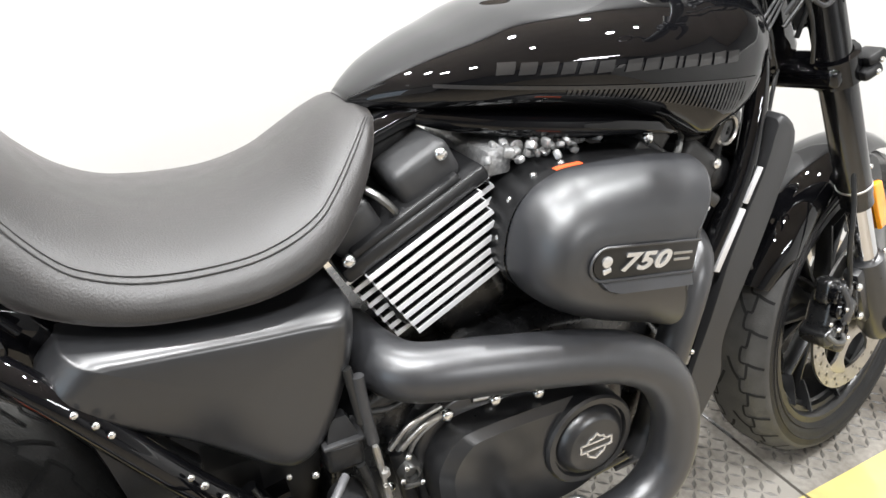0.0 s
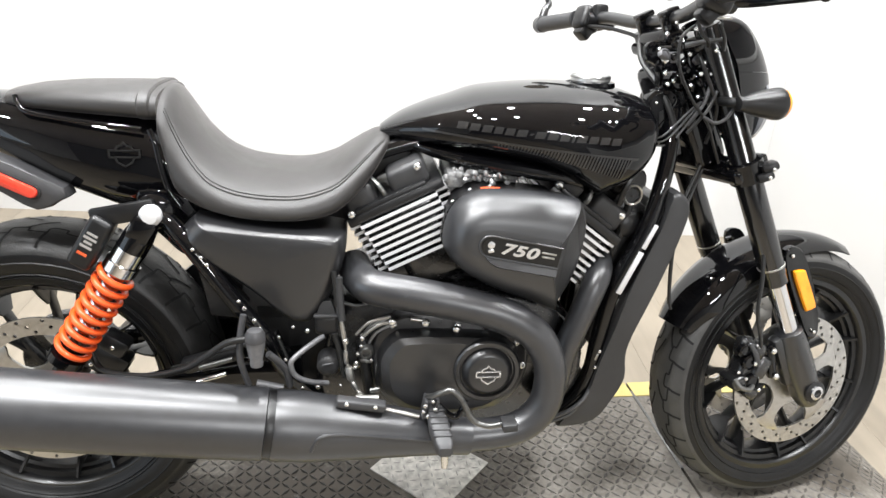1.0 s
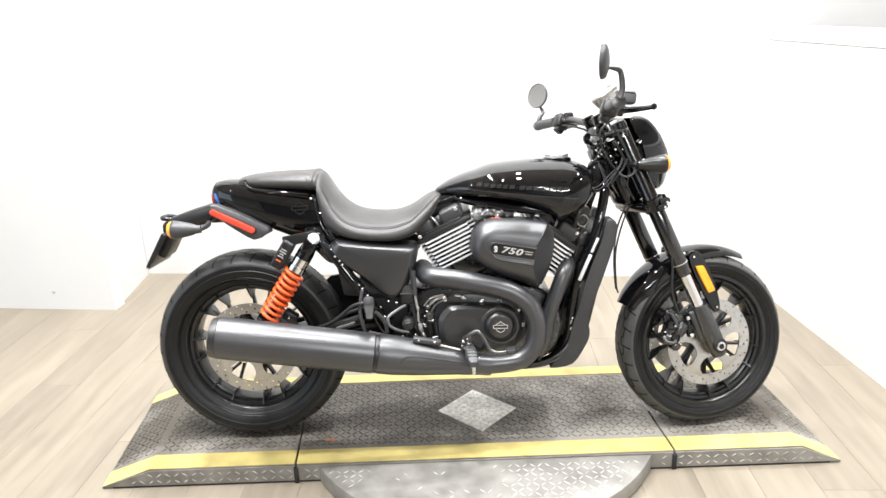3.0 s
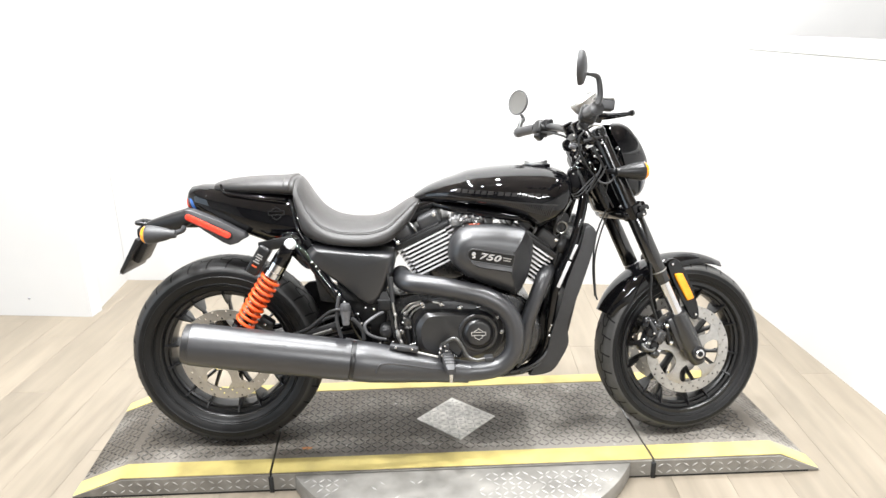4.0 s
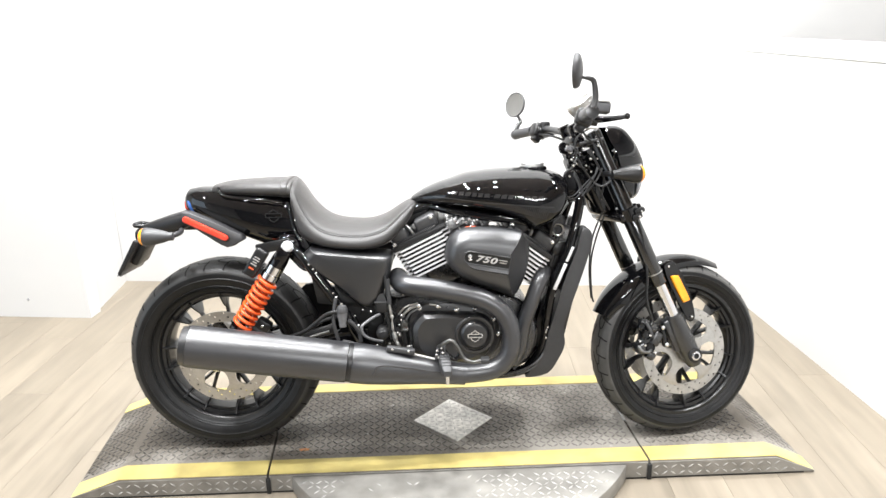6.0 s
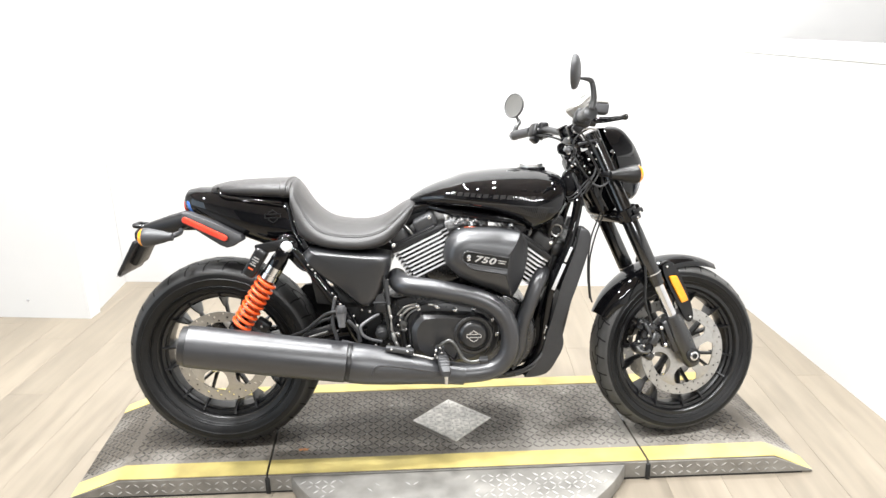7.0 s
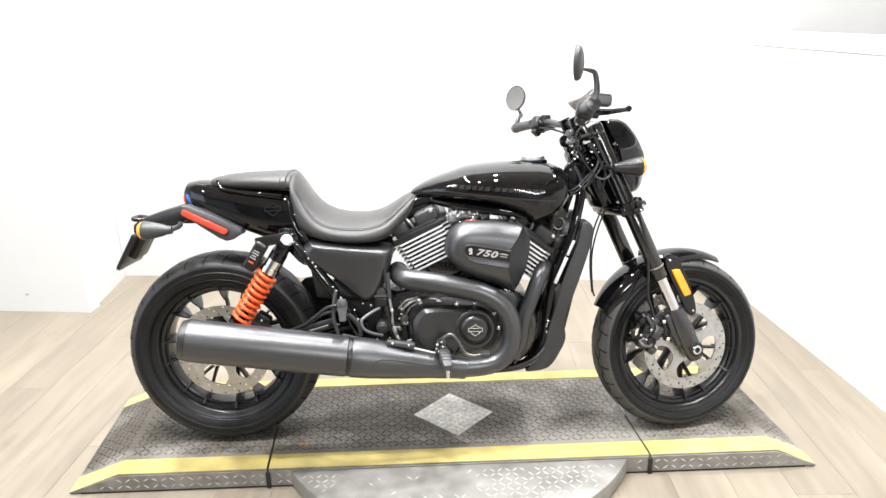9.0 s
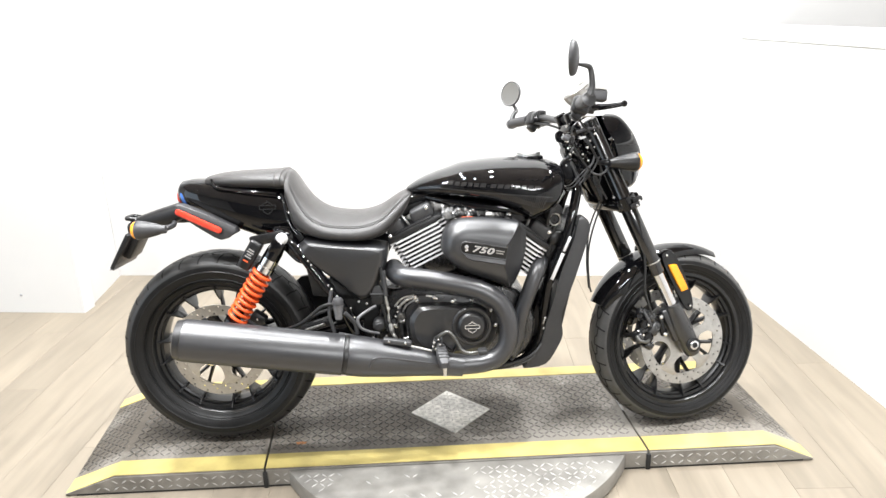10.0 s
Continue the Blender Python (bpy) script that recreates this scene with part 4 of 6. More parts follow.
lathe(bm, [(0.0345, 0.0128), (0.0362, 0.0118), (0.0375, 0.0095), (0.0382, 0.0098), (0.0372, 0.0125), (0.0350, 0.0140)], capm, 40, True)
part("cap_rim", bm, DULL, tank, "dark rim of the fuel cap")

# side cover
bm = B()
pillow(bm, [(-0.426, 0.645), (-0.408, 0.684), (-0.393, 0.686), (-0.34, 0.680), (-0.25, 0.670), (-0.172, 0.662), (-0.152, 0.648), (-0.163, 0.590), (-0.194, 0.520), (-0.224, 0.494), (-0.256, 0.505), (-0.325, 0.566)], -0.07, -0.188, 0.036, 8, 5, 0.003)
part("side_cover", bm, COVER, bike, "satin black side cover")
bm = B()
pillow(bm, [(-0.428, 0.640), (-0.405, 0.686), (-0.25, 0.668), (-0.150, 0.65), (-0.165, 0.590), (-0.240, 0.492), (-0.340, 0.562)], 0.07, 0.135, 0.024, 4, 3, 0.006)
part("side_cover", bm, COVER, bike, "satin black side cover")

# frame
bm = B()
for s in (-1, 1):
    tube(bm, [(-0.478, s * 0.140, 0.705), (-0.420, s * 0.172, 0.655), (-0.338, s * 0.190, 0.543), (-0.296, s * 0.183, 0.480), (-0.265, s * 0.15, 0.39), (-0.18, s * 0.10, 0.265)], 0.0145, 16)
    tube(bm, [(0.455, s * 0.045, 0.86), (0.434, s * 0.092, 0.77), (0.402, s * 0.116, 0.66), (0.354, s * 0.118, 0.545), (0.334, s * 0.112, 0.43), (0.325, s * 0.108, 0.35), (0.29, s * 0.106, 0.28), (0.22, s * 0.10, 0.245), (0.0, s * 0.10, 0.24), (-0.2, s * 0.10, 0.255)], 0.0155, 14)
    tube(bm, [(0.44, s * 0.035, 0.86), (0.30, s * 0.05, 0.79), (0.10, s * 0.05, 0.81), (-0.08, s * 0.06, 0.785), (-0.28, s * 0.09, 0.69), (-0.47, s * 0.10, 0.71), (-0.70, s * 0.06, 0.79)], 0.0135, 10)
tube(bm, [(0.462, 0, 0.955), (0.522, 0, 0.78)], 0.032, 20, 0)
frame_part = part("frame", bm, FRAME, bike, "gloss black tubular frame")
# bright dots along the tubes, set as bolt heads
bolts(frame_part, [(-0.402, -0.192, 0.643), (-0.389, -0.196, 0.630), (-0.380, -0.198, 0.618), (-0.331, -0.207, 0.556), (-0.312, -0.206, 0.497)], TINY_BOLT)
bolts(frame_part, [(-0.322, -0.208, 0.5435), (-0.3075, -0.205, 0.520), (-0.299, -0.202, 0.503)], SMALL_BOLT)
bolts(frame_part, [(0.43, -0.108, 0.735), (0.418, -0.118, 0.70), (0.335, -0.125, 0.405), (0.33, -0.125, 0.37)], SMALL_BOLT)

# radiator with its side guards
bm = B()
rbox(bm, 0.05, 0.22, 0.34, pose(0.405, 0, 0.53, 0, 13, 0), 0.01)
radiator = part("radiator", bm, MATTE, bike, "black radiator with fin core")
fin = B()
rbox(fin, 0.052, 0.20, 0.002, Matrix(), 0)
fin_me = finish("radiator_fin", fin, ENGINE)
for k in range(24):
    t = -0.15 + 0.3 * k / 23
    share("radiator_fin", fin_me, radiator, pose(0.405, 0, 0.53, 0, 13, 0) @ Matrix.Translation((0.0, 0, t)))
GUARD = [(0.440, 0.722), (0.462, 0.720), (0.474, 0.694), (0.460, 0.630), (0.428, 0.530), (0.395, 0.440), (0.386, 0.395), (0.390, 0.345), (0.372, 0.300), (0.335, 0.248), (0.270, 0.236), (0.272, 0.250), (0.315, 0.305), (0.335, 0.38), (0.357, 0.452), (0.385, 0.555), (0.426, 0.665)]
for s in (-1, 1):
    bm = B()
    pillow(bm, GUARD, s * 0.085, s * 0.132, 0.010, 4, 3)
    g = part("radiator_guard", bm, GUARDM, bike, "satin black radiator side guard")
bm = B()
rbox(bm, 0.09, 0.18, 0.012, pose(0.318, 0, 0.258, 0, -25, 0), 0.004)
part("belly_guard", bm, GUARDM, bike)

# engine
bm = B()
pillow(bm, [(-0.20, 0.40), (-0.17, 0.50), (-0.05, 0.535), (0.12, 0.535), (0.24, 0.50), (0.30, 0.42), (0.29, 0.32), (0.22, 0.265), (0.0, 0.255), (-0.15, 0.275), (-0.21, 0.33)], 0.12, -0.13, 0.02, 4, 4)
pillow(bm, [(-0.20, 0.40), (-0.17, 0.50), (-0.05, 0.535), (0.12, 0.535), (0.24, 0.50), (0.30, 0.42), (0.29, 0.32), (0.22, 0.265), (0.0, 0.255), (-0.15, 0.275), (-0.21, 0.33)], 0.11, 0.19, 0.03, 4, 4)
rbox(bm, 0.14, 0.16, 0.06, pose(-0.07, 0, 0.545, 0, -27, 0), 0.01)
rbox(bm, 0.14, 0.16, 0.06, pose(0.18, 0, 0.54, 0, 33, 0), 0.01)
rbox(bm, 0.20, 0.12, 0.16, Matrix.Translation((0.10, 0, 0.60)), 0.02, 3)
engine = part("engine", bm, ENGINE, bike, "black v-twin engine with bright fin edges")
bm = B()
pillow(bm, [(-0.110, 0.405), (-0.108, 0.450), (-0.085, 0.487), (-0.04, 0.505), (0.06, 0.505), (0.14, 0.495), (0.178, 0.45), (0.182, 0.39), (0.16, 0.335), (0.11, 0.305), (0.02, 0.30), (-0.06, 0.315), (-0.10, 0.355)], -0.12, -0.165, 0.008, 3, 4)
clutch = part("clutch_cover", bm, CASE, engine, "black clutch cover with bright bolts")
bm = B()
pillow(bm, [(-0.098, 0.405), (-0.096, 0.440), (-0.075, 0.470), (-0.045, 0.480), (0.06, 0.478), (0.12, 0.47), (0.155, 0.44), (0.160, 0.395), (0.14, 0.345), (0.10, 0.322), (0.02, 0.318), (-0.05, 0.330), (-0.088, 0.362)], -0.16, -0.203, 0.024, 2, 6, 0.0025)
part("clutch_dome", bm, CASE, engine, "satin black raised clutch dome", sharp=24)
DC = Matrix.Translation((0.098, -0.202, 0.413))
bm = B()
lathe(bm, [(0.061, 0.01), (0.061, -0.007), (0.058, -0.010), (0.051, -0.010), (0.0485, -0.005), (0.0465, -0.005), (0.0450, -0.011), (0.0360, -0.0185), (0.034, -0.0190), (0.010, -0.0192)], DC, 56)
derby = part("derby_cover", bm, COVER, engine, "round black cover with a plain silver emblem")


def emblem(parent, m, s, mat, name="emblem"):
    """A plain shield with a bar across it, in outline."""
    bm = B()

    def strip(pts, w):
        for (ax, az), (bx, bz) in zip(pts, pts[1:]):
            d = Vector((bx - ax, 0, bz - az))
            c = Vector(((ax + bx) / 2, 0, (az + bz) / 2))
            rbox(bm, d.length + w, 0.0012 / s, w, Matrix.Translation(c) @ Matrix.Rotation(-math.atan2(d.z, d.x), 4, "Y"), 0)

    strip([(-1, 0.28), (-0.62, 0.28), (-0.45, 0.52), (-0.2, 0.6), (0, 0.82), (0.2, 0.6), (0.45, 0.52), (0.62, 0.28), (1, 0.28), (1, -0.22), (0.62, -0.22), (0.5, -0.55), (0, -0.85), (-0.5, -0.55), (-0.62, -0.22), (-1, -0.22), (-1, 0.28)], 0.12)
    strip([(-0.62, 0.26), (0.62, 0.26)], 0.10)
    strip([(-0.62, -0.20), (0.62, -0.20)], 0.10)
    for v in bm.verts:
        v.co *= s
    return part(name, bm, mat, parent, "plain silver shield emblem", m)


emblem(derby, Matrix.Translation((0.098, -0.2217, 0.413)), 0.0215, BADGE)
bolts(engine, [(-0.010, -0.163, 0.491), (0.047, -0.163, 0.484), (0.100, -0.163, 0.482), (0.158, -0.163, 0.448), (-0.124, -0.150, 0.461), (-0.136, -0.150, 0.403), (-0.070, -0.163, 0.487), (0.172, -0.163, 0.40)], BOLT_ME)
bm = B()
tube(bm, [(-0.125, -0.165, 0.462), (-0.11, -0.168, 0.487), (-0.075, -0.170, 0.506)], 0.0035, 8)
tube(bm, [(-0.115, -0.165, 0.45), (-0.10, -0.168, 0.475), (-0.065, -0.170, 0.495)], 0.003, 8)
part("cover_edge", bm, CAST, engine)


def cylinder(base, angle, fins, label, w_top=0.176, w_low=0.170):
    """A finned cylinder: base is the middle of its highest fin, angle its lean in degrees (back: plus)."""
    m = Matrix.Translation(base) @ Matrix.Rotation(radians(-angle), 4, "Y")
    bm = B()
    rbox(bm, 0.158, 0.258, 0.12, m @ Matrix.Translation((0, 0, -0.045)), 0.03, 4)
    rbox(bm, 0.11, 0.18, 0.16, m @ Matrix.Translation((0.01, 0, -0.10)), 0.02, 3)
    barrel = part("cylinder", bm, ENGINE, engine, label)
    for k in range(fins):
        f = k / (fins - 1)
        w = w_top + (w_low - w_top) * f
        fb = B()
        rbox(fb, w, 0.284 - 0.008 * f, 0.0052, Matrix(), 0)
        ver = [e for e in fb.edges if abs((e.verts[0].co - e.verts[1].co).z) > 0.004]
        bmesh.ops.bevel(fb, geom=ver, offset=0.020, segments=6, affect="EDGES")
        part("fin", fb, ALU, barrel, "bright machined fin edge" if k == 0 else "", m @ Matrix.Translation((0.006 * f, 0, -0.0132 * k)))
        sb = B()
        rbox(sb, w - 0.005, 0.279 - 0.008 * f, 0.0060, Matrix(), 0)
        ver = [e for e in sb.edges if abs((e.verts[0].co - e.verts[1].co).z) > 0.004]
        bmesh.ops.bevel(sb, geom=ver, offset=0.019, segments=6, affect="EDGES")
        part("fin_web", sb, ENGINE, barrel, "", m @ Matrix.Translation((0.006 * f, 0, -0.0132 * k)))
    hb = B()
    rbox(hb, w_top - 0.004, 0.272, 0.018, m @ Matrix.Translation((0, 0, 0.013)), 0.005, 2)
    rbox(hb, w_top - 0.05, 0.262, 0.012, m @ Matrix.Translation((-0.004, 0, 0.024)), 0.004, 2)
    rbox(hb, 0.12, 0.14, 0.05, m @ Matrix.Translation((0.0, 0.01, 0.075)), 0.012, 3)
    head = part("cylinder_head", hb, MATTE, engine, "black cylinder head")
    for dx, wx in ((-0.055, 0.058), (0.038, 0.072)):
        rb = B()
        rbox(rb, wx, 0.240, 0.046, m @ Matrix.Translation((dx, 0, 0.042)), 0.011, 3)
        part("rocker_cover", rb, GUARDM, head, "black rocker cover")
    for dx, dz in ((-0.078, 0.028), (0.060, 0.054)):
        share("bolt", BOLT_ME, head, m @ Matrix.Translation((dx, -0.119 if dz > 0.05 else -0.134, dz)))
    cb = B()
    tube(cb, [m @ Vector(q) for q in ((-0.012, -0.118, 0.024), (-0.012, -0.122, 0.040), (-0.02, -0.110, 0.062), (-0.045, -0.07, 0.095))], 0.0045, 8)
    part("plug_cap", cb, DULL, head)
    return m


cylinder((-0.061, 0.0, 0.694), 25.5, 8, "rear engine cylinder with bright fins", 0.186, 0.178)
cylinder((0.268, 0.0, 0.672), -36.5, 8, "front engine cylinder with bright fins")
# intake castings between the cylinders
bm = B()
rbox(bm, 0.13, 0.15, 0.09, Matrix.Translation((0.09, -0.02, 0.715)), 0.015, 3)
rbox(bm, 0.03, 0.05, 0.03, Matrix.Translation((0.038, -0.095, 0.745)), 0.006, 2)
rbox(bm, 0.04, 0.05, 0.024, pose(0.135, -0.09, 0.756, 0, 8, 0), 0.006, 2)
for k, (x, z, r) in enumerate(((0.045, 0.752, 0.010), (0.065, 0.762, 0.012), (0.085, 0.756, 0.009), (0.102, 0.764, 0.011), (0.122, 0.757, 0.010))):
    lathe(bm, [(r * 0.3, -0.012), (r * 0.7, -0.010), (r * 0.7, 0.03)], Matrix.Translation((x, -0.10, z - 0.008)), 14)
rng = random.Random(21)
for k in range(34):
    x = 0.020 + 0.135 * k / 33
    rbox(bm, 0.006 + 0.006 * rng.random(), 0.012, 0.005 + 0.007 * rng.random(), pose(x, -0.104 - 0.032 * rng.random(), 0.742 + 0.020 * rng.random(), rng.uniform(-25, 25), rng.uniform(-30, 30), rng.uniform(-30, 30)), 0.003, 2)
part("throttle_body", bm, CAST, engine, "bare cast aluminium throttle body")

# air cleaner: a D-shaped shell with a rounded shoulder, a flat face and an open, slanting front
AIR_BACK = smooth_line([(0.244, 0.7285, 0), (0.225, 0.7335, 0), (0.169, 0.7415, 0), (0.092, 0.7450, 0), (0.064, 0.7405, 0), (0.038, 0.727, 0), (0.020, 0.703, 0), (0.0115, 0.668, 0), (0.0135, 0.645, 0), (0.029, 0.620, 0), (0.063, 0.5915, 0), (0.115, 0.5637, 0), (0.166, 0.5447, 0), (0.214, 0.524, 0)], 4)
AIR_FACE = smooth_line([(0.206, 0.672, 0), (0.190, 0.6755, 0), (0.155, 0.682, 0), (0.110, 0.690, 0), (0.085, 0.693, 0), (0.067, 0.690, 0), (0.056, 0.681, 0), (0.052, 0.669, 0), (0.054, 0.655, 0), (0.063, 0.643, 0), (0.085, 0.633, 0), (0.125, 0.622, 0), (0.170, 0.613, 0), (0.194, 0.608, 0)], 4)


def air_ring(g, y, grow=0.0):
    """An open outline between the back edge (g 0) and the flat face (g 1)."""
    mid = Vector((0.14, 0.64, 0))
    out = []
    for a, b in zip(AIR_BACK, AIR_FACE):
        p = a.lerp(b, g)
        p = p + (p - mid).normalized() * grow
        out.append(Vector((p.x, y, p.y)))
    return out


steps = [(0.02, -0.172)] + [(1 - math.cos(math.pi / 2 * k / 16), -0.178 - 0.0625 * math.sin(math.pi / 2 * k / 16)) for k in range(16)] + [(0.99, -0.2410)]
air_rings = [air_ring(g, y) for g, y in steps]
bm = B()
loft(bm, air_rings, caps=False, closed=False)
face = [Vector((p.x, -0.2415, p.z)) for p in air_ring(1.0, 0, -0.003)]
n = len(face)
rows = [air_rings[-1], face]
loft(bm, rows, caps=False, closed=False)
half = n // 2
for i in range(half - 1):
    a, b, c, d = face[i], face[i + 1], face[n - 2 - i], face[n - 1 - i]
    ab = [a.lerp(d, f) for f in (0, 0.25, 0.5, 0.75, 1)]
    bc = [b.lerp(c, f) for f in (0, 0.25, 0.5, 0.75, 1)]
    for k in range(4):
        quad = [ab[k], ab[k + 1], bc[k + 1], bc[k]]
        if (quad[2] - quad[3]).length < 1e-6:
            quad = quad[:3]
        bm.faces.new([bm.verts.new(q) for q in quad])
air = part("air_cleaner", bm, AIRM, bike, "satin black scoop air cleaner with silver badge", sharp=30)
# the open front: a bezel and a dark recess with a folded floor
loop = [r[0] for r in air_rings] + [face[0], face[0].lerp(face[-1], 0.33), face[0].lerp(face[-1], 0.66), face[-1]] + [r[-1] for r in air_rings[::-1]]
loop += smooth_line([(0.232, -0.152, 0.527), (0.2545, -0.150, 0.572), (0.266, -0.150, 0.615), (0.272, -0.150, 0.662), (0.267, -0.151, 0.698), (0.253, -0.155, 0.721)], 3)
INTO = Vector((-0.79, 0.61, 0))
mid = sum(loop, Vector()) / len(loop)


def scoop_ring(f, deep):
    return [mid + (p - mid) * f + INTO * deep for p in loop]


bm = B()
loft(bm, [scoop_ring(1.0, 0.001), scoop_ring(0.985, -0.002), scoop_ring(0.91, -0.001)], caps=False)
part("intake_bezel", bm, GUARDM, air, "grey-black intake bezel", sharp=24)
bm = B()
loft(bm, [scoop_ring(0.91, -0.001), scoop_ring(0.87, 0.005), scoop_ring(0.72, 0.026), scoop_ring(0.30, 0.034)])
part("intake_scoop", bm, AIRM, air, "dark front intake", sharp=24)
bm = B()
loft(bm, [[Vector((x, y, z + h)), Vector((x, y, z)) - INTO * peak, Vector((x, y, z - h)), Vector((x, y, z)) + INTO * 0.03] for x, y, z, h, peak in ((0.200, -0.226, 0.648, 0.006, 0.002), (0.222, -0.202, 0.646, 0.020, 0.004), (0.258, -0.160, 0.642, 0.034, 0.001))])
part("scoop_bar", bm, AIRM, air)
bm = B()
loft(bm, [[p + Vector((-0.004, 0, 0)) for p in air_ring(0, y, g)] for y, g in ((-0.100, -0.006), (-0.150, -0.006), (-0.160, -0.003), (-0.172, -0.003))], caps=False, closed=False)
back_plate = part("back_plate", bm, MATTE, air, "matte black backing plate")
bolts(back_plate, [air_ring(0, -0.150, -0.004)[k] for k in (12, 17, 22, 27)], SMALL_BOLT)
bm = B()
strip = [[p + Vector((0, 0, 0.0012)) for p in air_ring(0, y, -0.0025)[11:15]] for y in (-0.170, -0.161)]
loft(bm, strip, caps=False, closed=False)
loft(bm, [[p + Vector((0, 0.0004, -0.0008)) for p in row] for row in strip], caps=False, closed=False)
part("label_strip", bm, RED_TIP, air, "small orange-red label")
# badge
BM = Matrix.Translation((0.136, -0.2420, 0.6545)) @ pose(0, 0, 0, 0, 10.5, 0)
bm = B()
outline = []
for a in np.linspace(math.pi / 2, 3 * math.pi / 2, 12):
    outline.append((-0.050 + 0.0170 * math.cos(a), 0.0170 * math.sin(a)))
outline += [(0.069, -0.0165), (0.069, 0.0165)]
pillow(bm, outline, 0.02, -0.001, 0.002, 3, 0)
badge = part("badge", bm, BADGE_BLACK, air, "black badge with silver numerals", BM)
bm = B()
edge = [Vector((p[0], -0.0015, p[1])) for p in outline]
tube(bm, [edge[-1] + Vector((0, 0, 0.0015))] + [e * 1.06 for e in edge[:12]] + [edge[-2] + Vector((0, 0, -0.0015))], 0.0017, 6, 1)
part("badge_edge", bm, AIRM, badge)
bm = B()
ledge = [(-0.055, -0.0165), (-0.046, -0.0185), (-0.030, -0.0185), (0.068, -0.0185)]
loft(bm, [[Vector((x, -0.0005, z)), Vector((x, -0.0075, z - (0.004 + 0.009 * min(1.0, k * 0.5)))), Vector((x, 0.004, z - (0.006 + 0.013 * min(1.0, k * 0.5))))] for k, (x, z) in enumerate(ledge)])
part("badge_ledge", bm, AIRM, badge, "smooth ledge under the badge", sharp=20)
bm = B()
lathe(bm, [(0.006, 0.0), (0.006, -0.002), (0.003, -0.0025)], Matrix.Translation((-0.052, -0.001, 0.003)), 20)
rbox(bm, 0.010, 0.003, 0.006, pose(-0.050, -0.0015, -0.007, 0, -20, 0), 0.001)
part("badge_mark", bm, BADGE, badge)


def words(text, size, mat, parent, m, name, depth=0.001):
    cu = bpy.data.curves.new(name, "FONT")
    cu.body, cu.size, cu.extrude, cu.align_x, cu.align_y, cu.shear = text, size, depth, "CENTER", "CENTER", 0.25
    cu.offset = size * 0.035
    tmp = new(name, cu)
    bpy.context.view_layer.update()
    me = bpy.data.meshes.new_from_object(tmp.evaluated_get(bpy.context.evaluated_depsgraph_get()))
    bpy.data.objects.remove(tmp)
    me.materials.append(mat)
    return share(name, me, parent, m, text)


for digit, dx in (("7", -0.0255), ("5", -0.004), ("0", 0.0175)):
    words(digit, 0.026, BADGE, badge, pose(dx, -0.0022, 0, 90, 0, 0) @ Matrix.Diagonal((1.5, 1, 1, 1)), "numeral")
bm = B()
rbox(bm, 0.026, 0.002, 0.003, Matrix.Translation((0.048, -0.0012, 0.005)), 0.0005)
rbox(bm, 0.022, 0.002, 0.003, Matrix.Translation((0.048, -0.0012, -0.002)), 0.0005)
part("small_lettering", bm, STEEL, badge, "small unreadable lettering bars")

# exhaust
bm = B()
tube(bm, [(-0.140, -0.08, 0.572), (-0.132, -0.14, 0.572), (-0.105, -0.182, 0.568), (-0.027, -0.202, 0.560), (0.073, -0.215, 0.542), (0.132, -0.221, 0.524), (0.178, -0.226, 0.492), (0.204, -0.229, 0.444), (0.209, -0.231, 0.395), (0.199, -0.233, 0.352), (0.168, -0.235, 0.318), (0.120, -0.237, 0.303), (0.04, -0.240, 0.300)], [0.030, 0.031, 0.031, 0.031, 0.0305, 0.030, 0.0295, 0.029, 0.029, 0.029, 0.029, 0.029, 0.030], 32, 8)
header = part("exhaust_header", bm, EXHAUST, bike, "satin black exhaust header pipe")
bm = B()
tube(bm, [(0.330, -0.07, 0.585), (0.318, -0.12, 0.575), (0.300, -0.148, 0.550), (0.272, -0.158, 0.480), (0.252, -0.160, 0.420), (0.240, -0.160, 0.350), (0.212, -0.165, 0.305)], [0.024, 0.024, 0.024, 0.0235, 0.0235, 0.0235, 0.0235], 24, 8)
part("exhaust_header", bm, EXHAUST, bike, "satin black front exhaust pipe")
# muffler: turned about its own axis
MA, MB = Vector((-0.756, -0.312, 0.436)), Vector((0.045, -0.240, 0.301))
MD = MB - MA
MQ = Matrix.Translation(MA) @ MD.to_track_quat("Y", "Z").to_matrix().to_4x4()
ML = MD.length
SEAM = 0.585


def muffler_ring(h, r, tall=1.0):
    return [MQ @ Vector((r * math.cos(a), h, r * tall * math.sin(a))) for a in np.linspace(0, 2 * math.pi, 48, endpoint=False)]


bm = B()
loft(bm, [muffler_ring(h, r) for h, r in ((0.03, 0.03), (-0.004, 0.034), (-0.010, 0.050), (-0.007, 0.0565), (0.004, 0.0590), (0.012, 0.0605))])
muffler = part("muffler", bm, COVER, bike, "satin black muffler")
bm = B()
loft(bm, [muffler_ring(h, r) for h, r in ((0.0115, 0.058), (0.013, 0.0612), (0.05, 0.0622), (0.25, 0.0625), (0.45, 0.0615), (SEAM * ML - 0.004, 0.0610), (SEAM * ML - 0.002, 0.058))])
part("muffler_can", bm, EXHAUST, muffler, "satin black muffler can")
bm = B()
loft(bm, [muffler_ring(h, r) for h, r in ((SEAM * ML - 0.004, 0.0575), (SEAM * ML - 0.001, 0.0585), (SEAM * ML + 0.010, 0.0585), (SEAM * ML + 0.013, 0.0575))])
part("muffler_clamp", bm, MATTE, muffler)
bm = B()
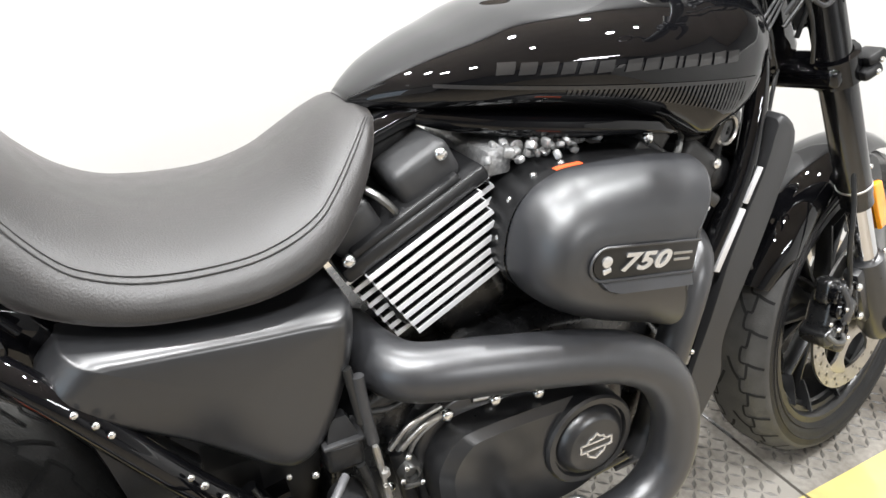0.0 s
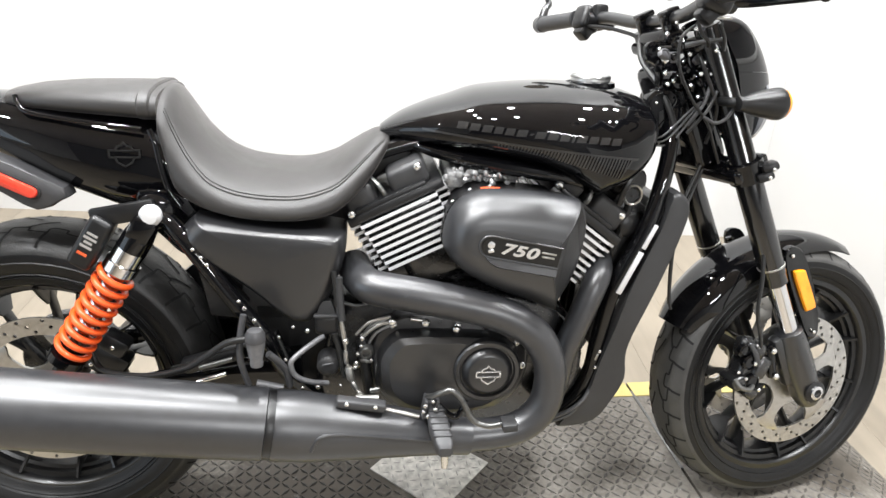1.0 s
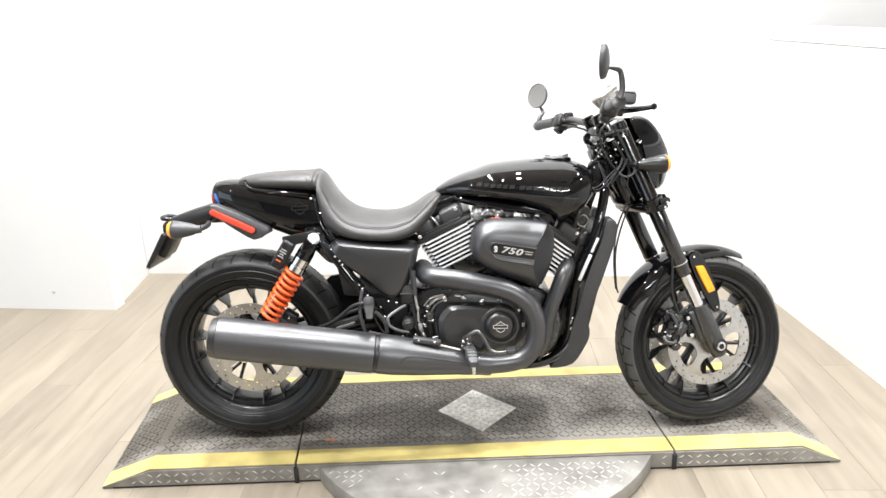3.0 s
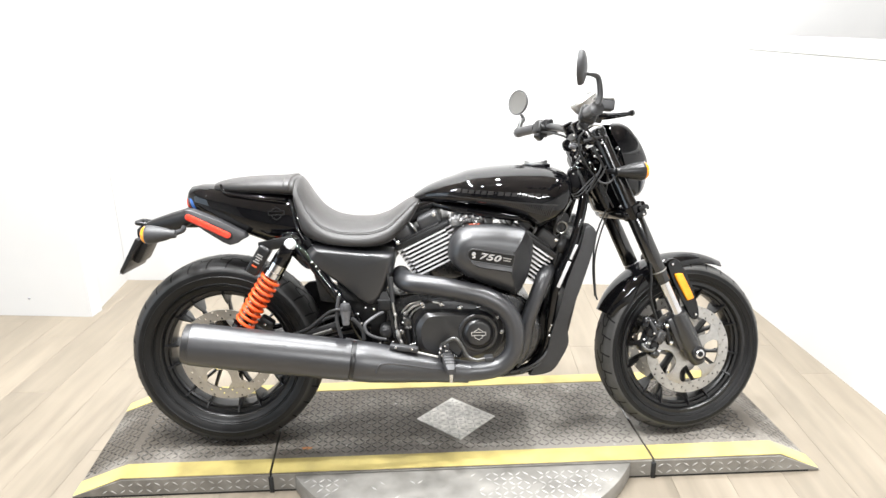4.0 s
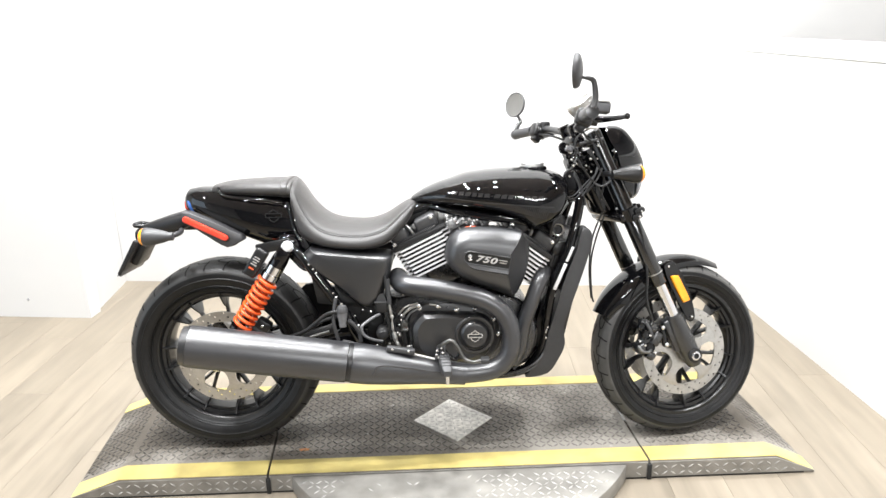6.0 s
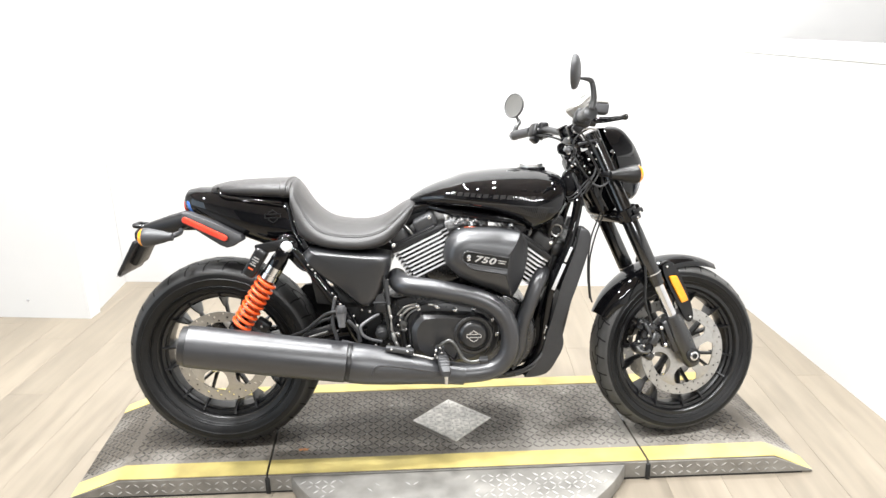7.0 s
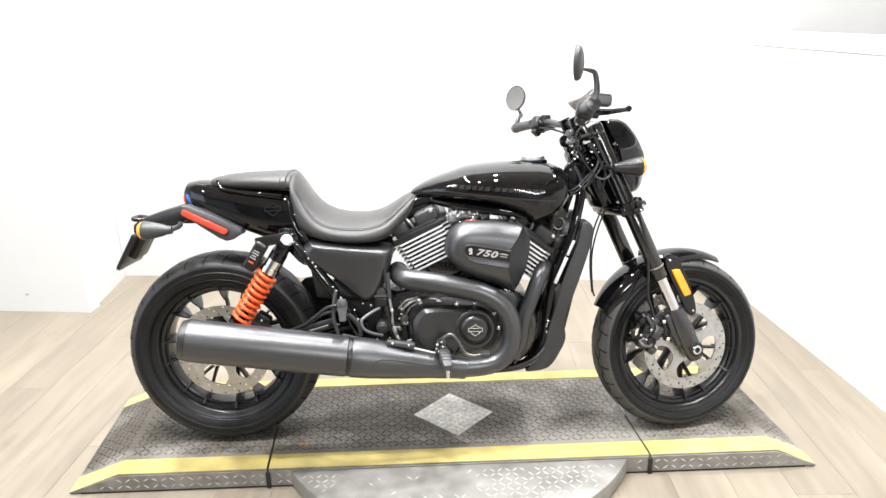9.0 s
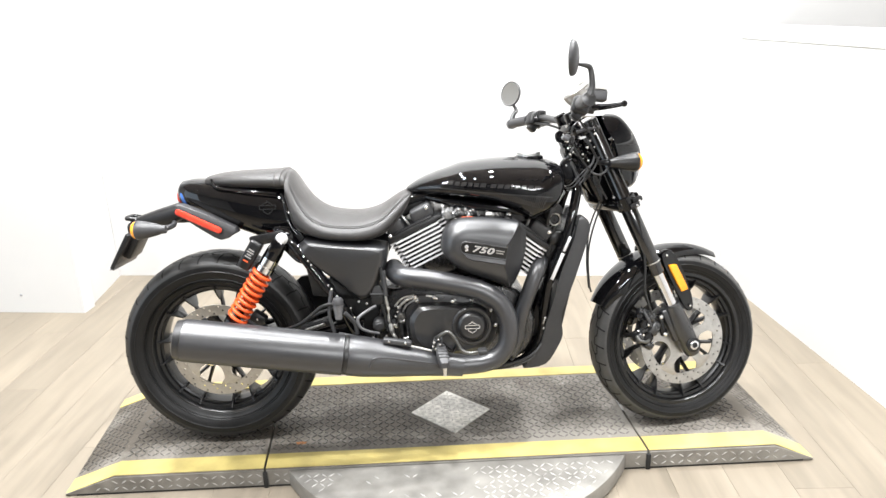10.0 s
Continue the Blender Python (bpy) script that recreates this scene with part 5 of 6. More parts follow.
loft(bm, [muffler_ring(h, r) for h, r in ((SEAM * ML + 0.011, 0.0595), (SEAM * ML + 0.015, 0.0605), (SEAM * ML + 0.06, 0.0600), (SEAM * ML + 0.12, 0.055), (SEAM * ML + 0.19, 0.0475), (SEAM * ML + 0.26, 0.040), (ML - 0.01, 0.0345), (ML + 0.02, 0.033))])
part("muffler_front", bm, EXHAUST, muffler)
bm = B()
pts = []
for a, h in ((-10, 0.075), (15, 0.085), (22, 0.12), (20, 0.20), (16, 0.28)):
    r = interp(h, (0.06, 0.12, 0.19, 0.26, 0.33), (0.0600, 0.055, 0.0475, 0.040, 0.0345)) + 0.0005
    t = radians(a)
    pts.append(MQ @ Vector((r * math.cos(t), SEAM * ML + h, r * math.sin(t))))
tube(bm, pts, 0.003, 8)
part("pressed_rib", bm, EXHAUST, muffler)
bm = B()
rbox(bm, 0.085, 0.022, 0.016, pose(-0.128, -0.272, 0.392, 0, 9, 0), 0.004, 3)
heel = part("heel_guard", bm, GREYPLASTIC, bike, "grey-black heel guard")
bolts(heel, [(-0.152, -0.282, 0.398), (-0.104, -0.282, 0.391)], SMALL_BOLT)

# foot controls
bm = B()
tube(bm, [(-0.014, -0.262, 0.396), (-0.006, -0.275, 0.405), (0.006, -0.284, 0.416), (0.0244, -0.288, 0.4225), (0.041, -0.290, 0.405), (0.0604, -0.293, 0.369), (0.0857, -0.297, 0.358), (0.110, -0.302, 0.363)], 0.0055, 12)
lever = part("brake_pedal", bm, DULL, bike, "worn steel rear brake pedal")
bm = B()
rbox(bm, 0.026, 0.034, 0.014, pose(0.122, -0.306, 0.366, 0, -6, 0), 0.003)
part("pedal_pad", bm, GUARDM, lever)
part("pedal_rod", tube_of([(-0.090, -0.258, 0.3725), (-0.028, -0.260, 0.3565)], 0.0042), STEEL, lever, "bright pedal link rod")
bm = B()
tube(bm, [(0.004, -0.258, 0.378), (0.020, -0.260, 0.362), (0.036, -0.262, 0.3545), (0.047, -0.262, 0.369), (0.052, -0.258, 0.385)], 0.0058, 10)
part("pedal_strut", bm, FRAME, lever, "black bent pedal strut")
# footrest: a clevis, a ribbed rubber peg and a feeler pin
bm = B()
tube(bm, [(0.0, -0.15, 0.33), (-0.004, -0.25, 0.362)], 0.012, 12, 0)
for x in (-0.019, 0.000):
    rbox(bm, 0.007, 0.032, 0.036, pose(x, -0.262, 0.378, 0, 8, 0), 0.003, 2)
peg = part("footrest", bm, GREYPLASTIC, bike, "black folding footrest with rubber pad")
bm = B()
rings = []
for y, cx, cz, hw, hh in ((-0.258, -0.004, 0.374, 0.009, 0.008), (-0.268, -0.002, 0.370, 0.014, 0.011), (-0.300, 0.004, 0.357, 0.0175, 0.013), (-0.338, 0.009, 0.343, 0.0145, 0.012), (-0.345, 0.010, 0.340, 0.010, 0.008)):
    rings.append([Vector((p.y * 1.0 + cx, y, p.z)) for p in superring(0, cz, hw, hh, 20, 5)])
loft(bm, rings)
pad = part("peg_pad", bm, GREYPLASTIC, peg, "ribbed rubber peg pad")
for k in range(5):
    part("rib", rbox(B(), 0.028 + 0.001 * k, 0.004, 0.003, pose(0.001 + 0.0016 * k, -0.278 - 0.012 * k, 0.3785 - 0.0047 * k, 20, 0, 0), 0.001, 1), GUARDM, pad)
bm = B()
tube(bm, [(0.0097, -0.335, 0.334), (0.0098, -0.338, 0.306)], [0.0068, 0.005], 12, 0)
part("feeler", bm, BOLT, peg, "bright footrest feeler pin")
bolts(peg, [(-0.019, -0.280, 0.390), (-0.002, -0.281, 0.383), (-0.014, -0.280, 0.369)], SMALL_BOLT)
bolts(peg, [(-0.022, -0.276, 0.376), (-0.006, -0.279, 0.397), (0.004, -0.277, 0.370)], TINY_BOLT)

# rear brake master cylinder, hoses and clutter behind the engine
bm = B()
rbox(bm, 0.040, 0.035, 0.034, Matrix.Translation((-0.188, -0.172, 0.499)), 0.006, 3)
loft(bm, [[Vector((-0.188 + a * w, -0.172 + b * w * 0.8, z)) for a, b in ((-1, -1), (1, -1), (1, 1), (-1, 1))] for z, w in ((0.514, 0.018), (0.530, 0.013), (0.542, 0.008))])
clutter = part("rear_reservoir", bm, MATTE, bike, "black rear brake fluid reservoir")
part("reservoir_rim", rbox(B(), 0.044, 0.039, 0.005, Matrix.Translation((-0.188, -0.172, 0.517)), 0.002, 2), GUARDM, clutter)
bm = B()
lathe(bm, [(0.005, -0.021), (0.013, -0.020), (0.016, -0.018), (0.0195, -0.015), (0.0205, -0.011), (0.0205, 0.02)], Matrix.Translation((-0.187, -0.168, 0.416)), 28)
plug = part("filler_plug", bm, GUARDM, bike, "round grey-black filler plug")
part("plug_slot", rbox(B(), 0.020, 0.003, 0.003, pose(-0.187, -0.1895, 0.424, 0, -10, 0), 0.001, 1), WORN, plug)
# brake light switch: a tapered metal body with a dark cap above and a ring below
bm = B()
lathe(bm, [(0.003, -0.031), (0.010, -0.030), (0.011, -0.024), (0.010, -0.021), (0.0155, 0.010), (0.0150, 0.014), (0.006, 0.015)], Matrix.Translation((-0.2974, -0.270, 0.4985)) @ Matrix.Rotation(radians(90), 4, "X"), 20)
switch = part("brake_switch", bm, WORN, bike, "worn grey metal brake light switch")
bm = B()
lathe(bm, [(0.004, 0.014), (0.0165, 0.0145), (0.0165, 0.026), (0.012, 0.034), (0.003, 0.036)], Matrix.Translation((-0.2974, -0.270, 0.4985)) @ Matrix.Rotation(radians(90), 4, "X"), 20)
part("switch_cap", bm, GREYPLASTIC, switch)
bm = B()
rbox(bm, 0.20, 0.10, 0.22, Matrix.Translation((-0.235, -0.04, 0.40)), 0.015, 3)
part("gearbox_cover", bm, MATTE, bike)
bm = B()
tube(bm, [(-0.127, -0.165, 0.462), (-0.122, -0.170, 0.42), (-0.112, -0.170, 0.347)], 0.010, 12)
part("oil_pipe", bm, MATTE, bike)
# push rod with its joints
bm = B()
tube(bm, [(-0.160, -0.198, 0.510), (-0.156, -0.200, 0.480), (-0.154, -0.200, 0.444), (-0.146, -0.200, 0.400), (-0.128, -0.202, 0.366)], 0.0028, 10)
part("pushrod", bm, STEEL, clutter, "bright brake push rod")
for x, z, w, h, turn in ((-0.1595, 0.497, 0.0080, 0.034, 7), (-0.1550, 0.476, 0.0110, 0.010, 7), (-0.1545, 0.445, 0.0085, 0.026, 3), (-0.1480, 0.412, 0.0150, 0.030, 12), (-0.1400, 0.388, 0.0120, 0.020, 25), (-0.1300, 0.372, 0.0100, 0.016, 40)):
    bm = B()
    tube(bm, [(0, 0, -h / 2), (0, 0, -h * 0.32), (0, 0, h * 0.32), (0, 0, h / 2)], [w * 0.36, w * 0.5, w * 0.5, w * 0.36], 8, 0)
    part("rod_joint", bm, STEEL, clutter, "bright metal rod joint", pose(x, -0.204, z, 0, -turn, 0))
# linkage along the top of the muffler
for pts, r, mat, word in (
    ([(-0.309, -0.215, 0.402), (-0.264, -0.215, 0.391)], 0.0085, WORN, "dull grey link sleeve"),
    ([(-0.260, -0.215, 0.386), (-0.214, -0.215, 0.375)], 0.0050, STEEL, "bright steel link rod"),
    ([(-0.207, -0.215, 0.370), (-0.164, -0.215, 0.363)], 0.0060, STEEL, "bright steel link rod"),
    ([(-0.425, -0.150, 0.372), (-0.372, -0.150, 0.388)], 0.0045, BOLT, "bright adjuster rod"),
    ([(-0.420, -0.145, 0.398), (-0.360, -0.145, 0.415)], 0.0045, DULL, "dull steel rod"),
    ([(-0.137, -0.212, 0.366), (-0.097, -0.214, 0.367)], 0.0070, STEEL, "bright pedal pivot"),
    ([(-0.112, -0.206, 0.378), (-0.096, -0.207, 0.381)], 0.0050, DULL, "dull pedal pivot"),
):
    bm = B()
    tube(bm, pts, r, 12, 0)
    part("rod", bm, mat, bike, word)
for pts, r, mat in (
    ([(-0.1938, -0.195, 0.4819), (-0.2107, -0.215, 0.4788), (-0.2389, -0.237, 0.4645), (-0.2458, -0.242, 0.4532), (-0.2392, -0.24, 0.4314), (-0.2159, -0.233, 0.4149), (-0.1857, -0.218, 0.4027)], 0.0047, WORN),
    ([(-0.3178, -0.245, 0.5488), (-0.324, -0.251, 0.514), (-0.3256, -0.257, 0.4731), (-0.3158, -0.25, 0.4218)], 0.0055, GREYPLASTIC),
    ([(-0.3044, -0.265, 0.5144), (-0.3432, -0.26, 0.5062), (-0.3828, -0.246, 0.4748), (-0.4244, -0.231, 0.4433), (-0.4966, -0.2, 0.4146), (-0.58, -0.160, 0.405), (-0.61, -0.13, 0.43)], 0.0055, HOSE),
    ([(-0.3081, -0.24, 0.4941), (-0.3648, -0.225, 0.4738), (-0.4182, -0.2, 0.4372), (-0.47, -0.13, 0.39)], 0.0050, HOSE),
    ([(-0.2801, -0.26, 0.4841), (-0.2648, -0.25, 0.4638), (-0.2535, -0.24, 0.4395), (-0.2494, -0.235, 0.4093)], 0.0060, GREYPLASTIC),
    ([(-0.284, -0.150, 0.472), (-0.264, -0.155, 0.420), (-0.255, -0.150, 0.385)], 0.0090, FRAME),
    ([(-0.174, -0.185, 0.600), (-0.1715, -0.187, 0.575), (-0.168, -0.190, 0.536)], 0.0050, HOSE),
    ([(-0.165, -0.188, 0.590), (-0.1645, -0.190, 0.565), (-0.1605, -0.196, 0.512)], 0.0065, GUARDM),
    ([(-0.175, -0.190, 0.485), (-0.166, -0.192, 0.45), (-0.158, -0.192, 0.40)], 0.0050, HOSE),
    ([(-0.158, -0.180, 0.538), (-0.135, -0.180, 0.533), (-0.11, -0.176, 0.536)], 0.0035, HOSE),
):
    bm = B()
    tube(bm, pts, r, 10)
    part("hose", bm, mat, bike, "black rubber hose" if mat is HOSE else "grey sheathed hose")
bolts(clutter, [(-0.221, -0.185, 0.489), (-0.196, -0.195, 0.482), (-0.139, -0.200, 0.423), (-0.126, -0.196, 0.478), (-0.232, -0.196, 0.381), (-0.205, -0.196, 0.383)], SMALL_BOLT)
bolts(clutter, [(-0.246, -0.180, 0.494), (-0.272, -0.178, 0.474), (-0.2698, -0.25, 0.4678), (-0.2545, -0.24, 0.4625), (-0.3043, -0.265, 0.5252), (-0.128, -0.195, 0.462), (-0.134, -0.195, 0.447), (-0.110, -0.190, 0.431), (-0.165, -0.200, 0.388), (-0.120, -0.180, 0.540)], TINY_BOLT)
bm = B()
lathe(bm, [(0.012, 0.02), (0.014, -0.008), (0.010, -0.014), (0.007, -0.014), (0.006, -0.009)], Matrix.Translation((-0.119, -0.172, 0.441)), 18)
rbox(bm, 0.022, 0.02, 0.008, pose(-0.120, -0.178, 0.427, 0, 10, 0), 0.003, 2)
part("speed_sensor", bm, DULL, bike, "dull metal sensor with its cap")
for pts, rr in (([(-0.137, -0.172, 0.473), (-0.113, -0.175, 0.498), (-0.075, -0.176, 0.509)], 0.0030), ([(-0.125, -0.174, 0.470), (-0.099, -0.177, 0.492), (-0.072, -0.179, 0.501)], 0.0036), ([(-0.040, -0.180, 0.506), (-0.015, -0.180, 0.502)], 0.0034)):
    bm = B()
    tube(bm, pts, rr, 10)
    part("bright_pipe", bm, STEEL, clutter, "bright thin metal pipe")
bolts(clutter, [(-0.073, -0.184, 0.503), (-0.014, -0.184, 0.500), (0.042, -0.184, 0.487)])
bm = B()
rbox(bm, 0.12, 0.03, 0.03, pose(-0.40, -0.11, 0.40, 0, -16, 0), 0.008)
rbox(bm, 0.05, 0.012, 0.006, pose(-0.395, -0.13, 0.395, 0, -20, 0), 0.002)
part("chain_guide", bm, MATTE, bike)

# belt guard on the far side
bm = B()
pillow(bm, [(-0.560, 0.300), (-0.530, 0.440), (-0.470, 0.512), (-0.400, 0.505), (-0.280, 0.470), (-0.255, 0.360), (-0.400, 0.300)], 0.096, 0.118, 0.006, 3, 2)
part("belt_guard", bm, MATTE, bike, "black belt guard")
# gusset plate at the shock mount
bm = B()
pillow(bm, [(-0.500, 0.725), (-0.420, 0.712), (-0.398, 0.630), (-0.418, 0.606), (-0.440, 0.612), (-0.466, 0.640), (-0.495, 0.675)], -0.10, -0.122, 0.006, 3, 3)
part("gusset_plate", bm, FRAME, bike, "gloss black frame gusset")
# dark panels behind the frame tube
bm = B()
pillow(bm, [(-0.345, 0.575), (-0.262, 0.490), (-0.262, 0.400), (-0.320, 0.380), (-0.338, 0.420), (-0.345, 0.500)], -0.066, -0.090, 0.006, 3, 1)
part("mudguard_panel", bm, MATTE, bike, "black mudguard side panel")
bm = B()
pillow(bm, [(-0.428, 0.672), (-0.408, 0.640), (-0.394, 0.570), (-0.385, 0.516), (-0.326, 0.509), (-0.320, 0.540), (-0.350, 0.580), (-0.395, 0.650)], -0.160, -0.176, 0.004, 2, 1)
part("frame_panel", bm, MATTE, bike, "matte black panel beside the frame tube")

# tail lamps, plate arm and indicators
bm = B()
rings = []
for x, zt, zb, w in ((-0.79, 0.805, 0.752, 0.06), (-0.84, 0.790, 0.726, 0.055), (-0.88, 0.779, 0.719, 0.048), (-0.93, 0.763, 0.716, 0.04), (-0.965, 0.750, 0.712, 0.036), (-0.985, 0.735, 0.700, 0.034)):
    rings.append(superring(x, (zt + zb) / 2, w, (zt - zb) / 2, 20, 3.2))
loft(bm, rings)
rbox(bm, 0.05, 0.05, 0.03, Matrix.Translation((-0.81, 0, 0.745)), 0.008)
arm = part("plate_arm", bm, MATTE, bike, "matte black rear plate arm")
bm = B()
rbox(bm, 0.014, 0.18, 0.125, pose(-0.995, 0, 0.655, 0, 30, 0), 0.004)
rbox(bm, 0.03, 0.10, 0.09, pose(-0.975, 0, 0.665, 0, 30, 0), 0.008)
holder = part("plate_holder", bm, MATTE, arm, "black plate holder")
bm = B()
rbox(bm, 0.003, 0.175, 0.10, pose(-1.008, 0, 0.640, 0, 30, 0), 0.001)
part("plate", bm, PLATE, arm, "plain grey plate")
part("plate_lip", rbox(B(), 0.010, 0.178, 0.022, pose(-1.020, 0, 0.607, 0, 30, 0), 0.002), WORN, arm, "pale grey lower edge of the plate")
bm = B()
tube(bm, [(-0.955, -0.022, 0.746), (-0.985, -0.026, 0.750), (-0.990, 0.0, 0.751), (-0.985, 0.026, 0.750), (-0.955, 0.022, 0.746)], 0.0075, 10, 3)
part("plate_lamp", bm, MATTE, arm)


def indicator(parent, m, side, label, rear):
    """A bullet indicator whose lens looks along its own -x."""
    bm = B()
    prof = [(0.006, 0.088), (0.0125, 0.086), (0.0135, 0.072), (0.0190, 0.056), (0.0250, 0.030), (0.0285, 0.010), (0.029, 0.0), (0.028, -0.002)]
    lathe(bm, prof, m @ Matrix.Rotation(radians(90), 4, "Z") @ Matrix.Rotation(radians(180), 4, "Z"), 28)
    tube(bm, [m @ Vector((0.060, 0, 0)), m @ Vector((0.085, side * -0.012, 0.002)), m @ Vector((0.090, side * -0.055, 0.003)), m @ Vector((0.075, side * -0.105, 0.004))], [0.013, 0.009, 0.008, 0.008], 10)
    ob = part("indicator", bm, MATTE if not rear else GREYPLASTIC, parent, label)
    bm = B()
    lathe(bm, [(0.0275, 0.0), (0.027, -0.006), (0.021, -0.014), (0.010, -0.019), (0.003, -0.020)], m @ Matrix.Rotation(radians(90), 4, "Z") @ Matrix.Rotation(radians(180), 4, "Z"), 28)
    part("lens", bm, AMBER, ob, "amber lens")
    return ob


indicator(bike, pose(-0.905, -0.15, 0.733), -1, "black bullet indicator with amber lens", True)
indicator(bike, pose(-0.905, 0.15, 0.733), 1, "black bullet indicator with amber lens", True)
for s in (-1, 1):
    bm = B()
    pillow(bm, [(-0.795, 0.790), (-0.778, 0.802), (-0.618, 0.727), (-0.630, 0.702), (-0.655, 0.690), (-0.685, 0.697), (-0.790, 0.772)], s * 0.085, s * 0.122, 0.006, 3, 2)
    mk = part("marker_panel", bm, GREYPLASTIC, bike, "satin grey side marker panel")
    line = [Vector((-0.786, 0, 0.7800)), Vector((-0.668, 0, 0.7205))]
    way = (line[1] - line[0]).normalized()
    up_way = Vector((-way.z, 0, way.x))
    capsule = [line[e] + (math.cos(a) * way * (1 if e else -1) + math.sin(a) * up_way * (1 if e else -1)) * 0.0095 for e in (0, 1) for a in np.linspace(-math.pi / 2, math.pi / 2, 8)]
    c = (line[0] + line[1]) / 2 + Vector((0.0015, 0, -0.0012))
    bm = B()
    pillow(bm, [(c.x + (p.x - c.x) * 1.03, c.z + (p.z - c.z) * 1.03) for p in (q + (q - line[0 if k < 8 else 1]) * 0.28 for k, q in enumerate(capsule))], s * 0.118, s * 0.1245, 0.002, 2, 0)
    part("marker_gasket", bm, GAP, mk, "black gasket round the lens")
    bm = B()
    pillow(bm, [(p.x, p.z) for p in capsule], s * 0.122, s * 0.1300, 0.004, 4, 0)
    part("marker_lens", bm, REDLENS, mk, "red side marker lens")
bm = B()
loft(bm, [superring(x, 0.815, w, h, 24, 2.6) for x, w, h in ((-0.78, 0.048, 0.026), (-0.804, 0.045, 0.025), (-0.815, 0.038, 0.021), (-0.818, 0.025, 0.012))])
part("tail_lamp", bm, REDLENS, cowl, "red tail lamp")
# blue reflection on the lamp's edges, put into their colour
for s in (-1, 1):
    bm = B()
    ball(bm, pose(-0.787, s * 0.054, 0.812, 0, -22, 0), 0.010, 0.014, 0.024, 14, 10)
    part("tail_lamp_side", bm, BLUE_GLINT, cowl, "lamp edge coloured for its blue reflection")
for s in (-1, 1):
    emblem(cowl, Matrix.Translation((-0.515, s * 0.1215, 0.785)) @ pose(0, 0, 0, 0, 0, -3 * s), 0.024, DECAL_DARK)

# ---- front end, turned with the steering ----
ST_ = STEER
FD = Vector((0.308, 0, -0.674)).normalized()
FQ = FD.to_track_quat("Y", "X").to_matrix().to_4x4()
top_leg = Vector((0.480, 0, 0.967))
LEG = (Vector((0.799, 0, 0.268)) - top_leg).length
for s in (-1, 1):
    base = Matrix.Translation(top_leg + Vector((0, s * 0.098, 0))) @ FQ
    bm = B()
    lathe(bm, [(0.012, -0.048), (0.022, -0.046), (0.024, -0.040), (0.024, 0.24), (0.0255, 0.242), (0.0255, 0.465), (0.024, 0.47), (0.024, 0.49), (0.019, 0.495)], base, 28)
    leg = part("fork_leg", bm, FORK, bike, "satin black fork leg with chrome slider", ST_)
    bm = B()
    lathe(bm, [(0.0245, 0.449), (0.0262, 0.450), (0.0262, 0.453), (0.0245, 0.454)], base, 28)
    part("fork_ring", bm, STEEL, leg)
    bm = B()
    lathe(bm, [(0.0185, 0.48), (0.0185, 0.655)], base, 28)
    part("slider", bm, CHROME, leg, "chrome fork slider")
    bm = B()
    lathe(bm, [(0.019, 0.606), (0.027, 0.609), (0.0295, 0.632), (0.033, 0.69), (0.031, LEG), (0.022, LEG + 0.026), (0.008, LEG + 0.032)], base, 28)
    rbox(bm, 0.05, 0.03, 0.12, base @ Matrix.Rotation(radians(90), 4, "X") @ Matrix.Translation((-0.02, 0.005, -0.67)), 0.01)
    part("axle_lug", bm, SATIN, leg, "satin black axle lug")
    bm = B()
    ax = Matrix.Translation((0.794, s * 0.125, 0.281))
    lathe(bm, [(0.024, 0.0), (0.024, s * 0.006), (0.019, s * 0.008)], ax, 24)
    part("axle_collar", bm, MATTE, leg)
    bm = B()
    lathe(bm, [(0.015, s * 0.005), (0.015, s * 0.011), (0.011, s * 0.013), (0.009, s * 0.013), (0.008, s * 0.007)], ax, 20)
    part("axle_nut", bm, CHROME, leg, "bright axle nut")
    # reflector bracket
    bm = B()
    pillow(bm, [(0.7030, 0.5850), (0.7360, 0.5880), (0.7640, 0.5500), (0.8010, 0.4620), (0.8140, 0.4020), (0.8030, 0.3860), (0.7880, 0.3930), (0.7600, 0.4420), (0.7140, 0.5350)], s * 0.083, s * 0.096, 0.004, 2, 3)
    br = part("fork_bracket", bm, FRAME, bike, "gloss black bracket with amber reflector", ST_)
    bm = B()
    pillow(bm, [(0.7272, 0.5322), (0.7312, 0.5421), (0.7473, 0.5425), (0.7544, 0.5351), (0.7891, 0.4667), (0.7863, 0.4568), (0.7726, 0.4530), (0.7655, 0.4590)], s * 0.0965, s * 0.104, 0.004, 3, 3)
    part("reflector", bm, AMBER, br, "amber reflector")
    bolts(br, [(0.8000, s * 0.097, 0.4030), (0.7180, s * 0.097, 0.5730)], SMALL_BOLT)
# yokes
bm = B()
c = Vector((0.580, 0, 0.750))
yq = Matrix.Translation(c) @ Matrix.Rotation(radians(-24.6), 4, "Y")
rbox(bm, 0.060, 0.240, 0.034, yq @ Matrix.Translation((-0.010, 0, 0)), 0.012, 3)
for s in (-1, 1):
    lathe(bm, [(0.026, -0.022), (0.034, -0.020), (0.034, 0.020), (0.026, 0.022)], Matrix.Translation(c + Vector((0, s * 0.098, 0))) @ FQ, 24, True)
    rbox(bm, 0.028, 0.02, 0.03, yq @ Matrix.Translation((0.032, s * 0.098, 0)), 0.005)
lower_yoke = part("lower_yoke", bm, FRAME, bike, "black lower fork yoke", ST_)
for s in (-1, 1):
    for x, z in ((0.604, 0.760), (0.596, 0.742)):
        part("clamp_ear", rbox(B(), 0.030, 0.040, 0.016, pose(x, s * 0.129, z, 0, -24, s * 25), 0.005, 2), MATTE, lower_yoke)
